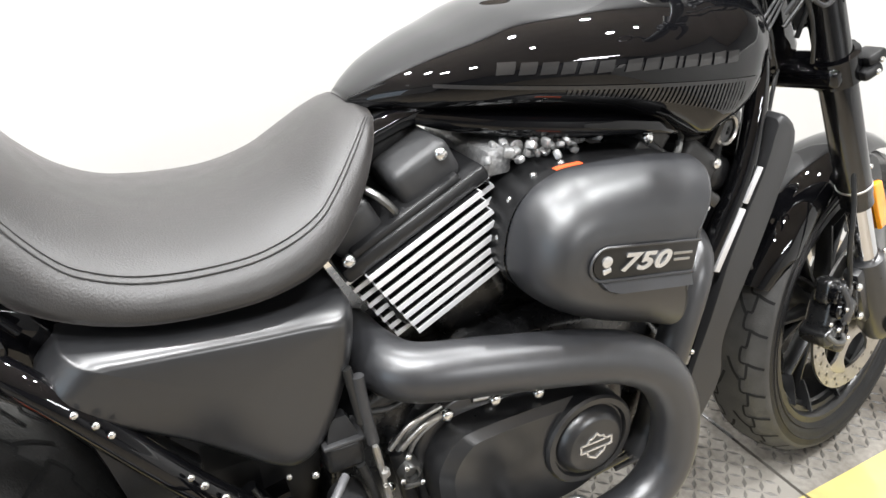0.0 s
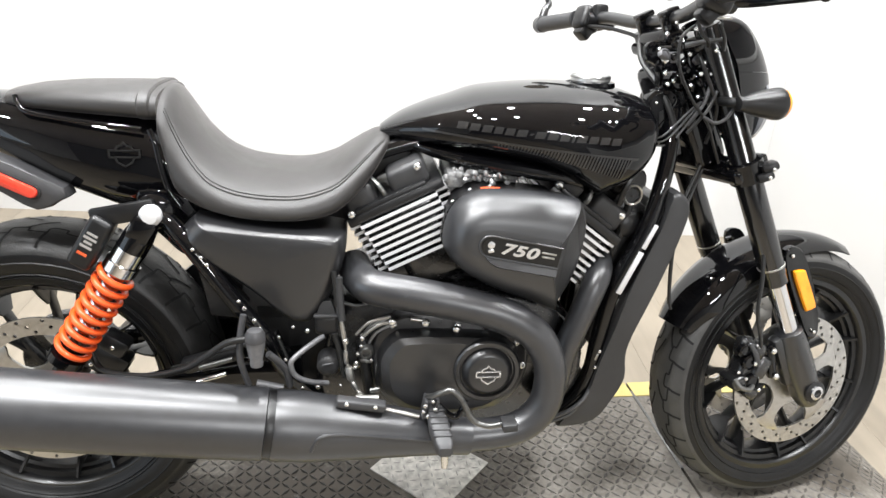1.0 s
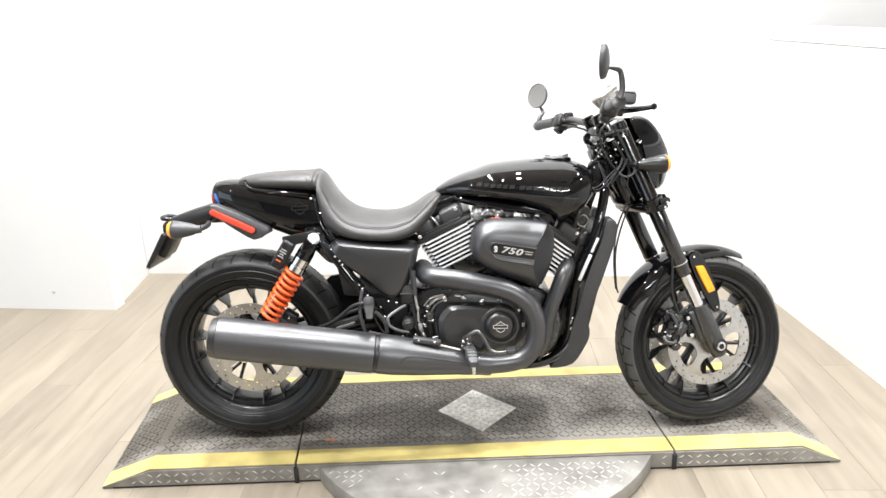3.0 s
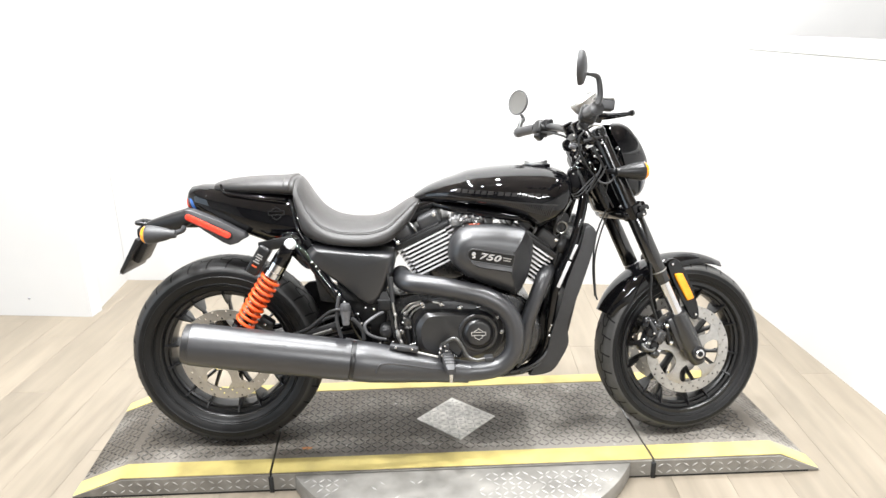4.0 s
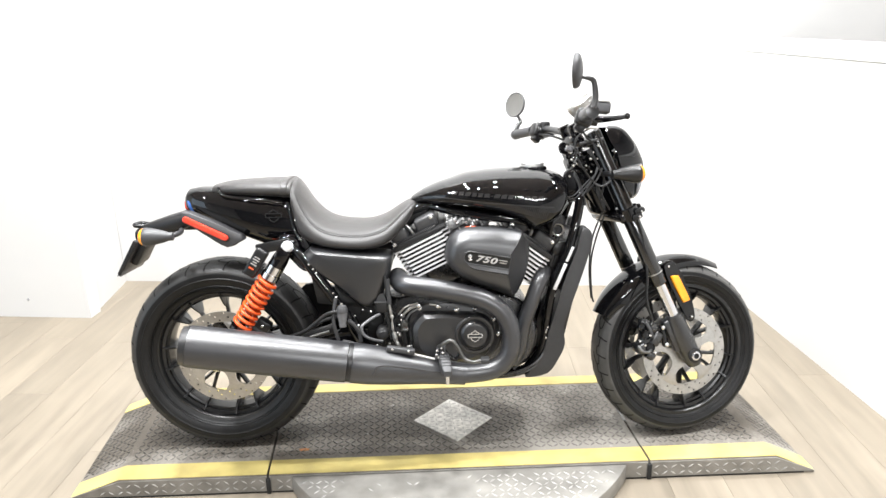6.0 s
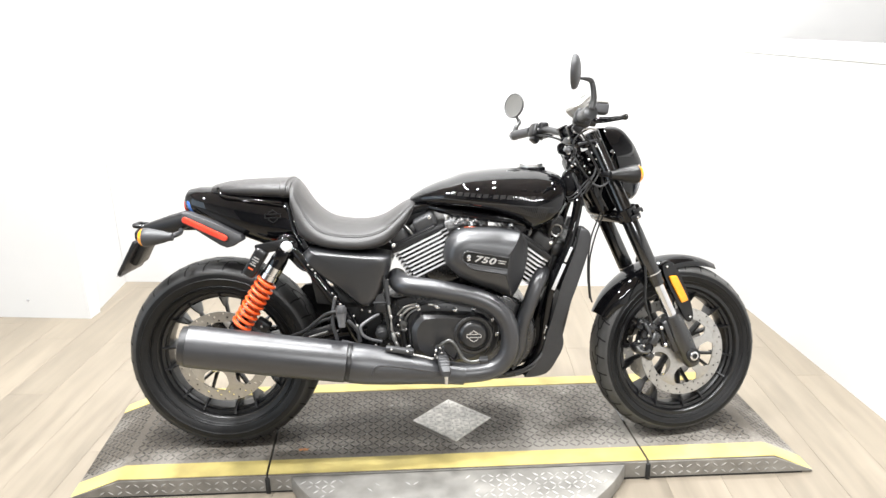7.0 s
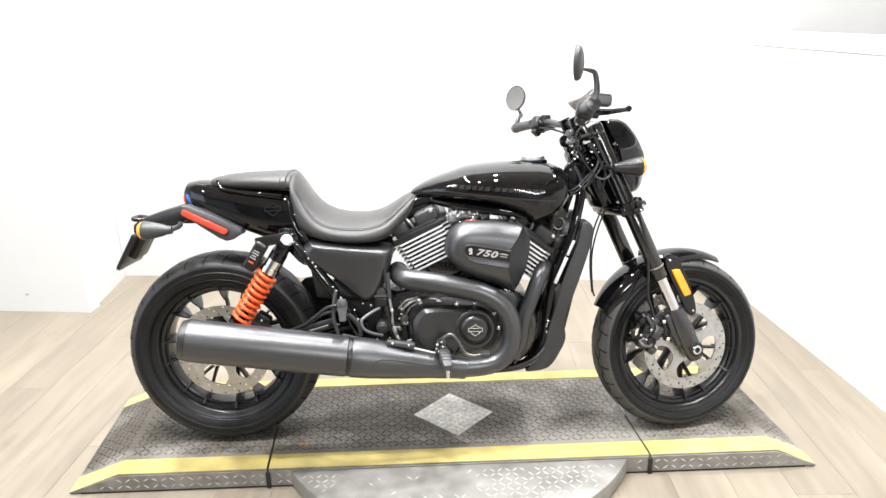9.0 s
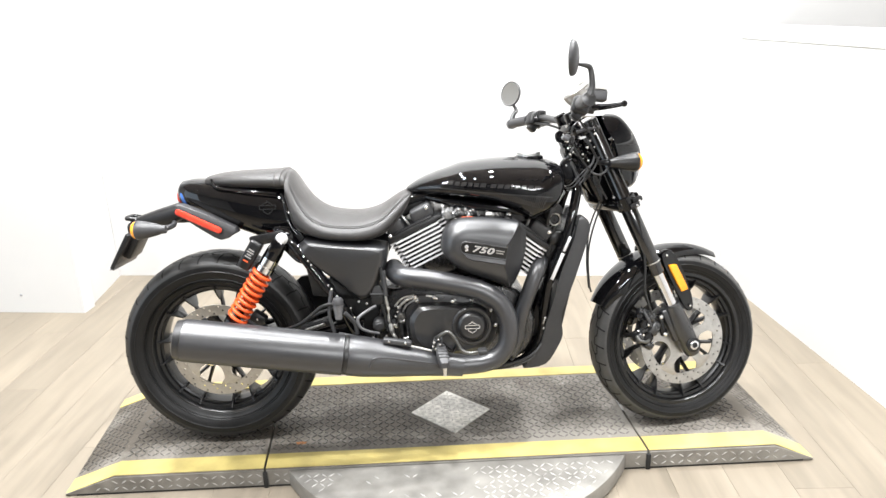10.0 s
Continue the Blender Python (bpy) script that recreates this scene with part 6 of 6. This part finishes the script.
bolts(lower_yoke, [(0.600, -0.148, 0.757), (0.593, -0.148, 0.742)], SMALL_BOLT)
bm = B()
c2 = Vector((0.472, 0, 0.985))
yq2 = Matrix.Translation(c2) @ Matrix.Rotation(radians(-24.6), 4, "Y")
rbox(bm, 0.060, 0.215, 0.026, yq2 @ Matrix.Translation((-0.010, 0, 0)), 0.010, 3)
rbox(bm, 0.04, 0.10, 0.03, Matrix.Translation((0.435, 0, 0.990)), 0.010, 3)
part("upper_yoke", bm, FRAME, bike, "black upper fork yoke", ST_)

# steering head and its wiring
bm = B()
rbox(bm, 0.07, 0.10, 0.13, pose(0.466, 0, 0.885, 0, -24, 0), 0.018, 3)
part("steering_head", bm, FRAME, bike, "black steering head with wiring", ST_)
bm = B()
rbox(bm, 0.075, 0.11, 0.18, pose(0.505, 0, 0.835, 0, -25, 0), 0.018, 3)
part("head_shroud", bm, FRAME, bike, "gloss black steering head shroud", ST_)
bm = B()
lathe(bm, [(0.006, -0.052), (0.017, -0.050), (0.019, -0.044), (0.019, 0.03)], pose(0.438, -0.020, 0.915, 0, 0, 0), 24)
part("ignition_housing", bm, FRAME, bike, "black ignition lock housing", ST_)
bm = B()
pillow(bm, [(0.398, 0.888), (0.440, 0.905), (0.468, 0.868), (0.470, 0.815), (0.430, 0.795), (0.402, 0.830)], -0.030, -0.056, 0.008, 3, 3)
gusset = part("head_gusset", bm, FRAME, bike, "gloss black frame gusset at the steering head")
bolts(gusset, [(0.412, -0.058, 0.878), (0.452, -0.058, 0.806), (0.428, -0.058, 0.802)], TINY_BOLT)
# hooked bracket and plugs behind the fork
bm = B()
pillow(bm, [(0.366, 0.968), (0.376, 0.980), (0.390, 0.976), (0.404, 0.950), (0.406, 0.905), (0.396, 0.903), (0.392, 0.938), (0.372, 0.946)], -0.052, -0.062, 0.003, 2, 2)
wiring = part("wiring_bracket", bm, FRAME, bike, "black bracket with wiring plugs", ST_)
rng = random.Random(14)
for k in range(26):
    x, z = 0.385 + 0.125 * rng.random(), 0.895 + 0.085 * rng.random()
    if z < 0.90 + 0.2 * (0.43 - x):
        continue
    a, c, d = (0.007 + 0.009 * rng.random() for _ in range(3))
    m = pose(x, -0.060 - 0.045 * rng.random(), z, 60 * rng.random(), 90 * rng.random(), 50 * rng.random())
    if k % 3:
        bm = rbox(B(), 1.5 * a, c, d, m, 0.0022, 2)
    else:
        bm = B()
        lathe(bm, [(0.3 * a, -a), (0.55 * a, -0.9 * a), (0.55 * a, 0.5 * a), (0.8 * a, 0.5 * a), (0.8 * a, a), (0.2 * a, 1.05 * a)], m, 12)
    part("connector", bm, FRAME if k % 4 else WORN, wiring, "" if k % 4 else "grey metal plug")
bolts(wiring, [(0.395, -0.080, 0.948)])
bolts(wiring, [(0.401, -0.075, 0.925), (0.4074, -0.075, 0.9064), (0.4172, -0.078, 0.9122), (0.388, -0.07, 0.966), (0.43, -0.10, 0.958), (0.462, -0.10, 0.945), (0.448, -0.112, 0.925)], SMALL_BOLT)
bolts(wiring, [(0.438, -0.10, 0.905), (0.474, -0.105, 0.925), (0.486, -0.09, 0.955), (0.455, -0.10, 0.885), (0.50, -0.085, 0.905)], TINY_BOLT)

for y in (0.04, -0.04):
    bm = rbox(B(), 0.028, 0.022, 0.036, pose(0.424, y, 1.012, 0, -24, 0), 0.007, 2)
    rbox(bm, 0.034, 0.026, 0.012, pose(0.420, y, 1.032, 0, -24, 0), 0.004, 2)
    clamp = part("bar_clamp", bm, FRAME, bike, "gloss black handlebar clamp", ST_)
bolts(clamp, [(0.398, -0.075, 0.992), (0.418, -0.072, 1.012), (0.442, -0.098, 1.000), (0.470, -0.118, 0.965)], SMALL_BOLT)

# handlebar and controls
bm = B()
tube(bm, [(0.345, -0.375, 1.040), (0.375, -0.25, 1.043), (0.405, -0.17, 1.040), (0.42, -0.08, 1.025), (0.425, 0, 1.022), (0.42, 0.08, 1.025), (0.405, 0.17, 1.040), (0.375, 0.25, 1.043), (0.345, 0.375, 1.040)], 0.0125, 16)
bar = part("handlebar", bm, SATIN, bike, "black handlebar with bar-end mirrors", ST_ @ Matrix.Translation((0.366, 0, 1.040)) @ Matrix.Rotation(radians(-1.5), 4, "Z") @ Matrix.Rotation(radians(-1.05), 4, "X") @ Matrix.Translation((-0.360, 0, -1.042)))
for s in (-1, 1):
    d0, d1 = Vector((0.344, s * 0.372, 1.040)), Vector((0.372, s * 0.252, 1.043))
    bm = B()
    tube(bm, [d0, d0 + (d1 - d0) * 0.06, d0 + (d1 - d0) * 0.94, d1], [0.015, 0.0175, 0.0165, 0.0185], 20, 2)
    part("grip", bm, GREYPLASTIC, bar, "black rubber grip")
    bm = B()
    lathe(bm, [(0.0155, -0.004 * s), (0.0155, 0.004 * s), (0.0125, 0.006 * s), (0.0085, 0.006 * s), (0.0075, 0.000), (0.002, 0.000)], Matrix.Translation(d0) @ Matrix.Rotation(radians(-13 * s), 4, "Z"), 24)
    part("bar_end", bm, FRAME, bar, "black bar end with a recessed screw")
    bm = B()
    rbox(bm, 0.05, 0.045, 0.052, pose(0.383, s * 0.222, 1.040, 0, 20, s * 12), 0.012, 3)
    rbox(bm, 0.03, 0.03, 0.028, pose(0.372, s * 0.215, 1.014, 0, 40, s * 12), 0.006, 2)
    rbox(bm, 0.035, 0.02, 0.04, pose(0.40, s * 0.195, 1.05, 0, 0, s * 12), 0.008, 2)
    part("switch_housing", bm, MATTE, bar, "black switch housing")
    bm = B()
    lv = [Vector((0.425, s * 0.205, 1.036)), Vector((0.445, s * 0.225, 1.034)), Vector((0.455, s * 0.27, 1.032)), Vector((0.450, s * 0.33, 1.029)), Vector((0.447, s * 0.375, 1.027))]
    tube(bm, lv, [0.011, 0.009, 0.0075, 0.007, 0.006], 10)
    ball(bm, Matrix.Translation(lv[-1]), 0.009, 0.009, 0.009, 12, 8)
    part("lever", bm, FRAME, bar, "gloss black control lever")
    bm = B()
    tube(bm, [(0.372, s * 0.20, 1.04), (0.43, s * 0.20, 1.03)], 0.014, 12, 0)
    part("lever_clamp", bm, MATTE, bar)
    # mirror
    bm = B()
    e = Vector((0.345, s * 0.376, 1.040))
    lathe(bm, [(0.010, -0.012), (0.019, -0.010), (0.019, 0.010), (0.010, 0.012)], Matrix.Translation(e), 20)
    tube(bm, [e + Vector((0.002, s * 0.004, 0.010)), e + Vector((0.010, s * 0.006, 0.035)), e + (Vector((0.010, 0.000, 0.074)) if s < 0 else Vector((0.022, 0.014, 0.046))), e + (Vector((0.000, -0.004, 0.086)) if s < 0 else Vector((0.024, 0.024, 0.056))), e + (Vector((-0.030, -0.014, 0.090)) if s < 0 else Vector((0.014, 0.030, 0.078)))], [0.011, 0.0085, 0.0075, 0.007, 0.004], 12)
    mirror = part("mirror", bm, SATIN, bar, "round black bar-end mirror")
    face = Vector((-0.88, 0.46, 0.08)).normalized() if s < 0 else Vector((-0.84, -0.52, 0.12)).normalized()
    mq = Matrix.Translation(e + (Vector((-0.044, -0.016, 0.106)) if s < 0 else Vector((0.010, 0.030, 0.112)))) @ face.to_track_quat("Y", "Z").to_matrix().to_4x4()
    bm = B()
    lathe(bm, [(0.010, -0.015), (0.028, -0.012), (0.042, -0.007), (0.0465, 0.0), (0.0465, 0.006), (0.045, 0.007), (0.0425, 0.005)], mq, 36)
    part("mirror_shell", bm, GREYPLASTIC, mirror)
    bm = B()
    lathe(bm, [(0.0427, 0.0052), (0.001, 0.0056)], mq, 36)
    part("mirror_glass", bm, GLASS, mirror, "round mirror glass")
bm = B()
rbox(bm, 0.055, 0.05, 0.032, pose(0.452, -0.175, 1.072, 0, 8, -12), 0.006, 3)
res = part("brake_reservoir", bm, GREYPLASTIC, bar, "black brake fluid reservoir")
bm = B()
rbox(bm, 0.057, 0.052, 0.006, pose(0.450, -0.175, 1.091, 0, 8, -12), 0.002)
part("reservoir_lid", bm, STEEL, res)
part("sight_bar", tube_of([(0.385, -0.185, 1.012), (0.440, -0.185, 1.012)], 0.0022), STEEL, bar, "thin bright metal bar")
# instrument
bm = B()
im = pose(0.462, 0, 1.104, 0, -34, 0)
lathe(bm, [(0.02, -0.040), (0.038, -0.032), (0.045, -0.008), (0.046, 0.006), (0.041, 0.012), (0.038, 0.008), (0.004, 0.007)], im @ Matrix.Rotation(radians(90), 4, "X"), 36)
gauge = part("instrument", bm, STEEL, bike, "round grey instrument with pale dial glass", ST_)
bm = B()
lathe(bm, [(0.038, 0.0085), (0.002, 0.0095)], im @ Matrix.Rotation(radians(90), 4, "X"), 36)
part("dial", bm, LENS, gauge)

# headlamp cowl: a thin screen open to the rear, and the lamp shell below it
def screen_ring(z, grow=0.0):
    """Half-round section of the cowl at a height; grow thins it inwards."""
    zs = (0.797, 0.82, 0.88, 0.908, 0.945, 0.98, 1.018, 1.030)
    nose_x = soft(z, zs, (0.632, 0.652, 0.668, 0.672, 0.658, 0.639, 0.606, 0.584)) - grow
    edge_x = soft(z, zs, (0.606, 0.590, 0.572, 0.565, 0.553, 0.532, 0.522, 0.540))
    half = soft(z, zs, (0.045, 0.062, 0.072, 0.073, 0.074, 0.072, 0.062, 0.042)) - grow
    row = []
    for k in range(25):
        f = math.sin(radians(-90 + 7.5 * k))
        row.append(Vector((edge_x + (nose_x - edge_x) * max(0.0, 1 - abs(f) ** 2.4) ** 0.45, f * half, z)))
    return row


def screen(z0, z1):
    bm = B()
    loft(bm, [screen_ring(z0 + (z1 - z0) * k / 14) + screen_ring(z0 + (z1 - z0) * k / 14, 0.004)[::-1] for k in range(15)])
    return bm


nose = part("headlamp_cowl", screen(0.930, 1.030), GLOSS, bike, "gloss black headlamp flyscreen", ST_, sharp=50)
part("lamp_shell", screen(0.797, 0.9295), GLOSS, nose, "gloss black headlamp shell", sharp=50)
bm = B()
lathe(bm, [(0.072, 0.0), (0.070, 0.008), (0.056, 0.018), (0.03, 0.026), (0.003, 0.028)], Matrix.Translation((0.634, 0, 0.862)) @ Matrix.Rotation(radians(-90), 4, "Z") @ Matrix.Rotation(radians(-6), 4, "X"), 36)
part("headlamp", bm, LENS, nose, "round clear headlamp")
bm = B()
ball(bm, pose(0.578, 0, 0.885, 0, 20, 0), 0.056, 0.062, 0.086, 28, 18)
rbox(bm, 0.05, 0.08, 0.03, pose(0.530, 0, 0.965, 0, 30, 0), 0.008, 3)
part("headlamp_bucket", bm, FRAME, bike, "gloss black headlamp bucket", ST_)
for s in (-1, 1):
    indicator(bike, ST_ @ pose(0.588, s * 0.150, 0.875, 0, 0, 180), -s, "black bullet indicator with amber lens", False)

# front mudguard
bm = B()
rings = []
FC = Vector((0.788, 0, 0.283))
for k in range(26):
    a = radians(62 + (154 - 62) * k / 25)
    taper = min(1.0, 0.10 + 0.90 * k / 13, 0.45 + 0.9 * (25 - k) / 6)
    row = []
    for y, dr in ((-0.064, -0.040), (-0.066, -0.018), (-0.052, 0.004), (-0.028, 0.013), (0, 0.016), (0.028, 0.013), (0.052, 0.004), (0.066, -0.018), (0.064, -0.040),
                  (0.060, -0.038), (0.060, -0.018), (0.048, -0.001), (0.026, 0.008), (0, 0.011), (-0.026, 0.008), (-0.048, -0.001), (-0.060, -0.018), (-0.060, -0.038)):
        r = 0.302 + dr * (taper if dr < 0 else 1)
        row.append(FC + Vector((r * math.cos(a), y * (0.55 + 0.45 * taper), r * math.sin(a))))
    rings.append(row)
loft(bm, rings)
fender = part("front_mudguard", bm, GLOSS, bike, "gloss black short front mudguard", ST_, sharp=60)
for s in (-1, 1):
    bm = B()
    tube(bm, [(0.70, s * 0.075, 0.575), (0.74, s * 0.085, 0.545), (0.765, s * 0.088, 0.47)], 0.007, 8)
    part("mudguard_stay", bm, FRAME, fender)
    bm = B()
    rbox(bm, 0.046, 0.045, 0.090, pose(0.644, s * 0.082, 0.333, 0, 18, 0), 0.012, 3)
    cal = part("front_caliper", bm, ENGINE, bike, "black front brake caliper", ST_)
    part("caliper_bridge", rbox(B(), 0.036, 0.030, 0.044, pose(0.636, s * 0.088, 0.384, 0, 10, 0), 0.010, 3), ENGINE, cal)
    for cx, cz, sx, sz, tilt in ((0.670, 0.340, 0.034, 0.050, 30), (0.620, 0.312, 0.034, 0.032, -20), (0.660, 0.378, 0.028, 0.034, 15), (0.652, 0.286, 0.030, 0.028, 45)):
        part("caliper_lobe", rbox(B(), sx, 0.055, sz, pose(cx, s * 0.086, cz, 0, tilt, 0), 0.010, 3), ENGINE, cal)
    for dx, dz, rr in ((-0.006, 0.026, 0.0165), (0.006, -0.018, 0.0165), (-0.022, 0.054, 0.0120)):
        bm = B()
        lathe(bm, [(rr, s * 0.0), (rr, s * 0.010), (rr * 0.78, s * 0.013), (rr * 0.7, s * 0.010), (rr * 0.2, s * 0.010)], Matrix.Translation((0.640 + dx, s * 0.103, 0.332 + dz)), 22)
        part("piston_cap", bm, FRAME, cal)
    bm = B()
    tube(bm, [(0.606, s * 0.108, 0.322), (0.614, s * 0.118, 0.308), (0.634, s * 0.120, 0.302), (0.648, s * 0.112, 0.306)], 0.0050, 10)
    part("bleed_pipe", bm, DULL, cal, "dull metal bleed pipe")
    bm = B()
    tube(bm, [(0.632, s * 0.110, 0.398), (0.645, s * 0.116, 0.372), (0.652, s * 0.114, 0.350)], 0.0055, 10)
    part("brake_union", bm, GREYPLASTIC, cal, "grey brake line union")
    bm = B()
    rbox(bm, 0.020, 0.020, 0.078, pose(0.698, s * 0.098, 0.348, 0, -13, 0), 0.008, 3)
    rbox(bm, 0.040, 0.018, 0.020, pose(0.682, s * 0.094, 0.372, 0, 15, 0), 0.006, 2)
    part("caliper_bracket", bm, FRAME, cal, "gloss black caliper bracket")
    bolts(cal, [(0.691, s * 0.110, 0.377), (0.705, s * 0.110, 0.3194)], BOLT_ME)
    bolts(cal, [(0.6274, s * 0.113, 0.3238), (0.6345, s * 0.108, 0.3954), (0.6435, s * 0.116, 0.3559), (0.662, s * 0.114, 0.296), (0.612, s * 0.108, 0.338)], SMALL_BOLT)
# cables round the steering head
for pts, r, mat in (
    ([(0.60, -0.075, 0.735), (0.63, -0.10, 0.65), (0.635, -0.115, 0.55), (0.632, -0.118, 0.47), (0.655, -0.112, 0.40), (0.66, -0.105, 0.37)], 0.004, HOSE),
    ([(0.439, -0.13, 1.017), (0.420, -0.122, 1.005), (0.3975, -0.118, 0.982), (0.402, -0.115, 0.935), (0.433, -0.115, 0.881), (0.471, -0.115, 0.838), (0.490, -0.112, 0.801), (0.515, -0.10, 0.765)], 0.0028, HOSE),
    ([(0.412, -0.14, 1.010), (0.424, -0.14, 0.989), (0.437, -0.138, 0.980), (0.452, -0.12, 0.972)], 0.0035, HOSE),
    ([(0.4555, -0.14, 1.009), (0.468, -0.14, 0.985), (0.480, -0.125, 0.965)], 0.0035, HOSE),
    ([(0.385, 0.20, 1.020), (0.412, 0.12, 1.008), (0.432, 0.05, 0.975), (0.43, 0.03, 0.86)], 0.004, HOSE),
    ([(0.452, -0.128, 0.851), (0.474, -0.132, 0.8406), (0.4966, -0.133, 0.850), (0.515, -0.130, 0.873)], 0.0030, GREYPLASTIC),
    ([(0.476, -0.105, 0.905), (0.466, -0.110, 0.880), (0.452, -0.112, 0.860), (0.440, -0.10, 0.835)], 0.0032, GREYPLASTIC),
    ([(0.488, -0.110, 0.895), (0.472, -0.115, 0.868), (0.458, -0.112, 0.848), (0.44, -0.10, 0.82)], 0.0030, HOSE),
    ([(0.43, 0.06, 1.0), (0.41, 0.02, 0.95), (0.415, -0.04, 0.90), (0.43, -0.07, 0.84), (0.44, -0.08, 0.78)], 0.006, HOSE),
    ([(0.47, -0.06, 0.99), (0.455, -0.10, 0.95), (0.475, -0.110, 0.90), (0.495, -0.105, 0.86), (0.49, -0.09, 0.80)], 0.0035, HOSE),
    ([(0.42, -0.10, 0.972), (0.450, -0.115, 0.980), (0.486, -0.120, 0.985)], 0.0045, GREYPLASTIC),
):
    bm = B()
    tube(bm, pts, r, 8)
    part("cable", bm, mat, bike, "black control cable" if mat is HOSE else "grey sheathed cable", ST_)
for k in range(3):
    bm = B()
    o = 0.007 * k
    tube(bm, [(0.404 + 0.4 * o, -0.078, 0.816 - o), (0.424 + o, -0.084, 0.823 - o), (0.462 + 0.7 * o, -0.082, 0.862 - 0.7 * o), (0.486 + 0.3 * o, -0.074, 0.881 + 0.2 * o)], 0.0019, 8)
    part("cable", bm, GREYPLASTIC, bike, "grey sheathed cable")
for pts, r in (
    ([(0.53, -0.04, 0.75), (0.50, -0.06, 0.68), (0.482, -0.07, 0.60), (0.485, -0.075, 0.50), (0.492, -0.075, 0.47)], 0.003),
    ([(0.52, -0.05, 0.76), (0.485, -0.07, 0.68), (0.475, -0.08, 0.58), (0.483, -0.08, 0.485)], 0.003),
    ([(0.40, -0.09, 0.80), (0.375, -0.11, 0.77), (0.35, -0.12, 0.735), (0.345, -0.11, 0.70)], 0.006),
    ([(0.34, -0.08, 0.76), (0.37, -0.095, 0.72), (0.36, -0.10, 0.66), (0.345, -0.10, 0.60)], 0.008),
):
    bm = B()
    tube(bm, pts, r, 8)
    part("cable", bm, HOSE, bike, "black loose cable")
# horn and clamps ahead of the engine
bm = B()
lathe(bm, [(0.020, 0.0), (0.022, -0.01), (0.016, -0.014), (0.005, -0.015)], pose(0.372, -0.095, 0.655, 0, 0, 12), 24)
lathe(bm, [(0.016, 0.0), (0.020, -0.008), (0.014, -0.014)], pose(0.372, -0.10, 0.745, 0, 0, 10), 20)
rbox(bm, 0.05, 0.06, 0.05, Matrix.Translation((0.36, -0.06, 0.735)), 0.012, 3)
rbox(bm, 0.06, 0.07, 0.16, pose(0.372, -0.06, 0.60, 0, 15, 0), 0.012, 3)
horn = part("horn", bm, MATTE, bike, "black horn and brackets")
bm = B()
lathe(bm, [(0.0190, -0.002), (0.0205, -0.006), (0.0185, -0.010), (0.0160, -0.008), (0.0165, -0.002)], pose(0.366, -0.108, 0.718, 0, 0, 10), 28, True)
part("horn_ring", bm, STEEL, horn, "bright steel horn ring")
bm = B()
lathe(bm, [(0.0165, -0.002), (0.0150, -0.005), (0.0100, -0.0035), (0.0020, -0.006)], pose(0.366, -0.108, 0.718, 0, 0, 10), 28)
part("horn_face", bm, FRAME, horn)
bm = B()
rbox(bm, 0.0105, 0.004, 0.090, pose(0.372, -0.1345, 0.572, 0, 23, 0), 0.001)
rbox(bm, 0.0080, 0.004, 0.050, pose(0.402, -0.1345, 0.643, 0, 23, 0), 0.001)
part("frame_sticker", bm, ALU, bike, "plain silver sticker on the frame tube")

# bright strips added where the gloss down tube shows its highlights
for z, x, h in ((0.662, 0.403, 0.034), (0.497, 0.353, 0.042), (0.392, 0.331, 0.016)):
    bm = B()
    rbox(bm, 0.0055, 0.010, h, pose(x, -0.121, z, 0, 17, 0), 0.002)
    part("cable_clip", bm, STEEL, frame_part, "bright metal strip standing in for a tube highlight")
for pts in (([(0.262, -0.125, 0.400), (0.268, -0.140, 0.355), (0.255, -0.140, 0.310), (0.225, -0.135, 0.270)]), ([(0.330, -0.120, 0.330), (0.305, -0.138, 0.300), (0.262, -0.140, 0.272), (0.205, -0.130, 0.252)]), ([(0.318, -0.118, 0.300), (0.285, -0.136, 0.272), (0.235, -0.136, 0.252)])):
    bm = B()
    tube(bm, pts, 0.004, 8)
    part("wire", bm, GREYPLASTIC, frame_part, "grey-black sheathed wire")

# small rust stain on the deck
rng = random.Random(8)
bm = B()
ring = []
for k in range(14):
    a = 2 * math.pi * k / 14
    d = 0.006 + 0.005 * rng.random()
    ring.append((-0.505 + 1.9 * d * math.cos(a), -0.155 + d * math.sin(a)))
loft(bm, [[Vector((x, y, z)) for x, y in ring] for z in (0.0003, 0.0011)])
part("rust_stain", bm, RUST, platform, "small orange rust stain")

# ---- the floor, laid in planks ----
floor = setting("floor", rbox(B(), 10.0, 9.8, 0.1, Matrix.Translation((-0.2, -2.6, FLOOR - 0.0535)), 0), SUBFLOOR, "pale oak vinyl plank floor")
tagged(floor, category="floor")
PW, PL = 0.18, 1.22
pb = B()
rbox(pb, PW - 0.0006, PL - 0.0006, 0.004, Matrix(), 0.0004, 1)
plank_me = finish("plank", pb, WOOD)
rng = random.Random(11)
far_verts, far_faces = [], []
for i in range(-29, 27):
    shift = rng.random() * PL
    for j in range(-7, 4):
        x, y = (i + 0.5) * PW, j * PL + shift - 0.1
        if not (-5.1 < x < 4.7 and -7.8 < y < 2.3):
            continue
        turn = 180 * rng.randrange(2)
        if -2.9 < x < 1.95 and -2.4 < y < 2.3:
            share("plank", plank_me, floor, pose(x, y, FLOOR - 0.002, 0, 0, turn))
        else:
            k = len(far_verts)
            for v in plank_me.vertices:
                far_verts.append((v.co.x + x, v.co.y + y, v.co.z + FLOOR - 0.002))
            far_faces += [tuple(q + k for q in f.vertices) for f in plank_me.polygons]
me = bpy.data.meshes.new("far_plank")
me.from_pydata(far_verts, [], far_faces)
me.materials.append(WOOD)
tagged(share("far_plank", me, floor, Matrix()), kind="stuff")
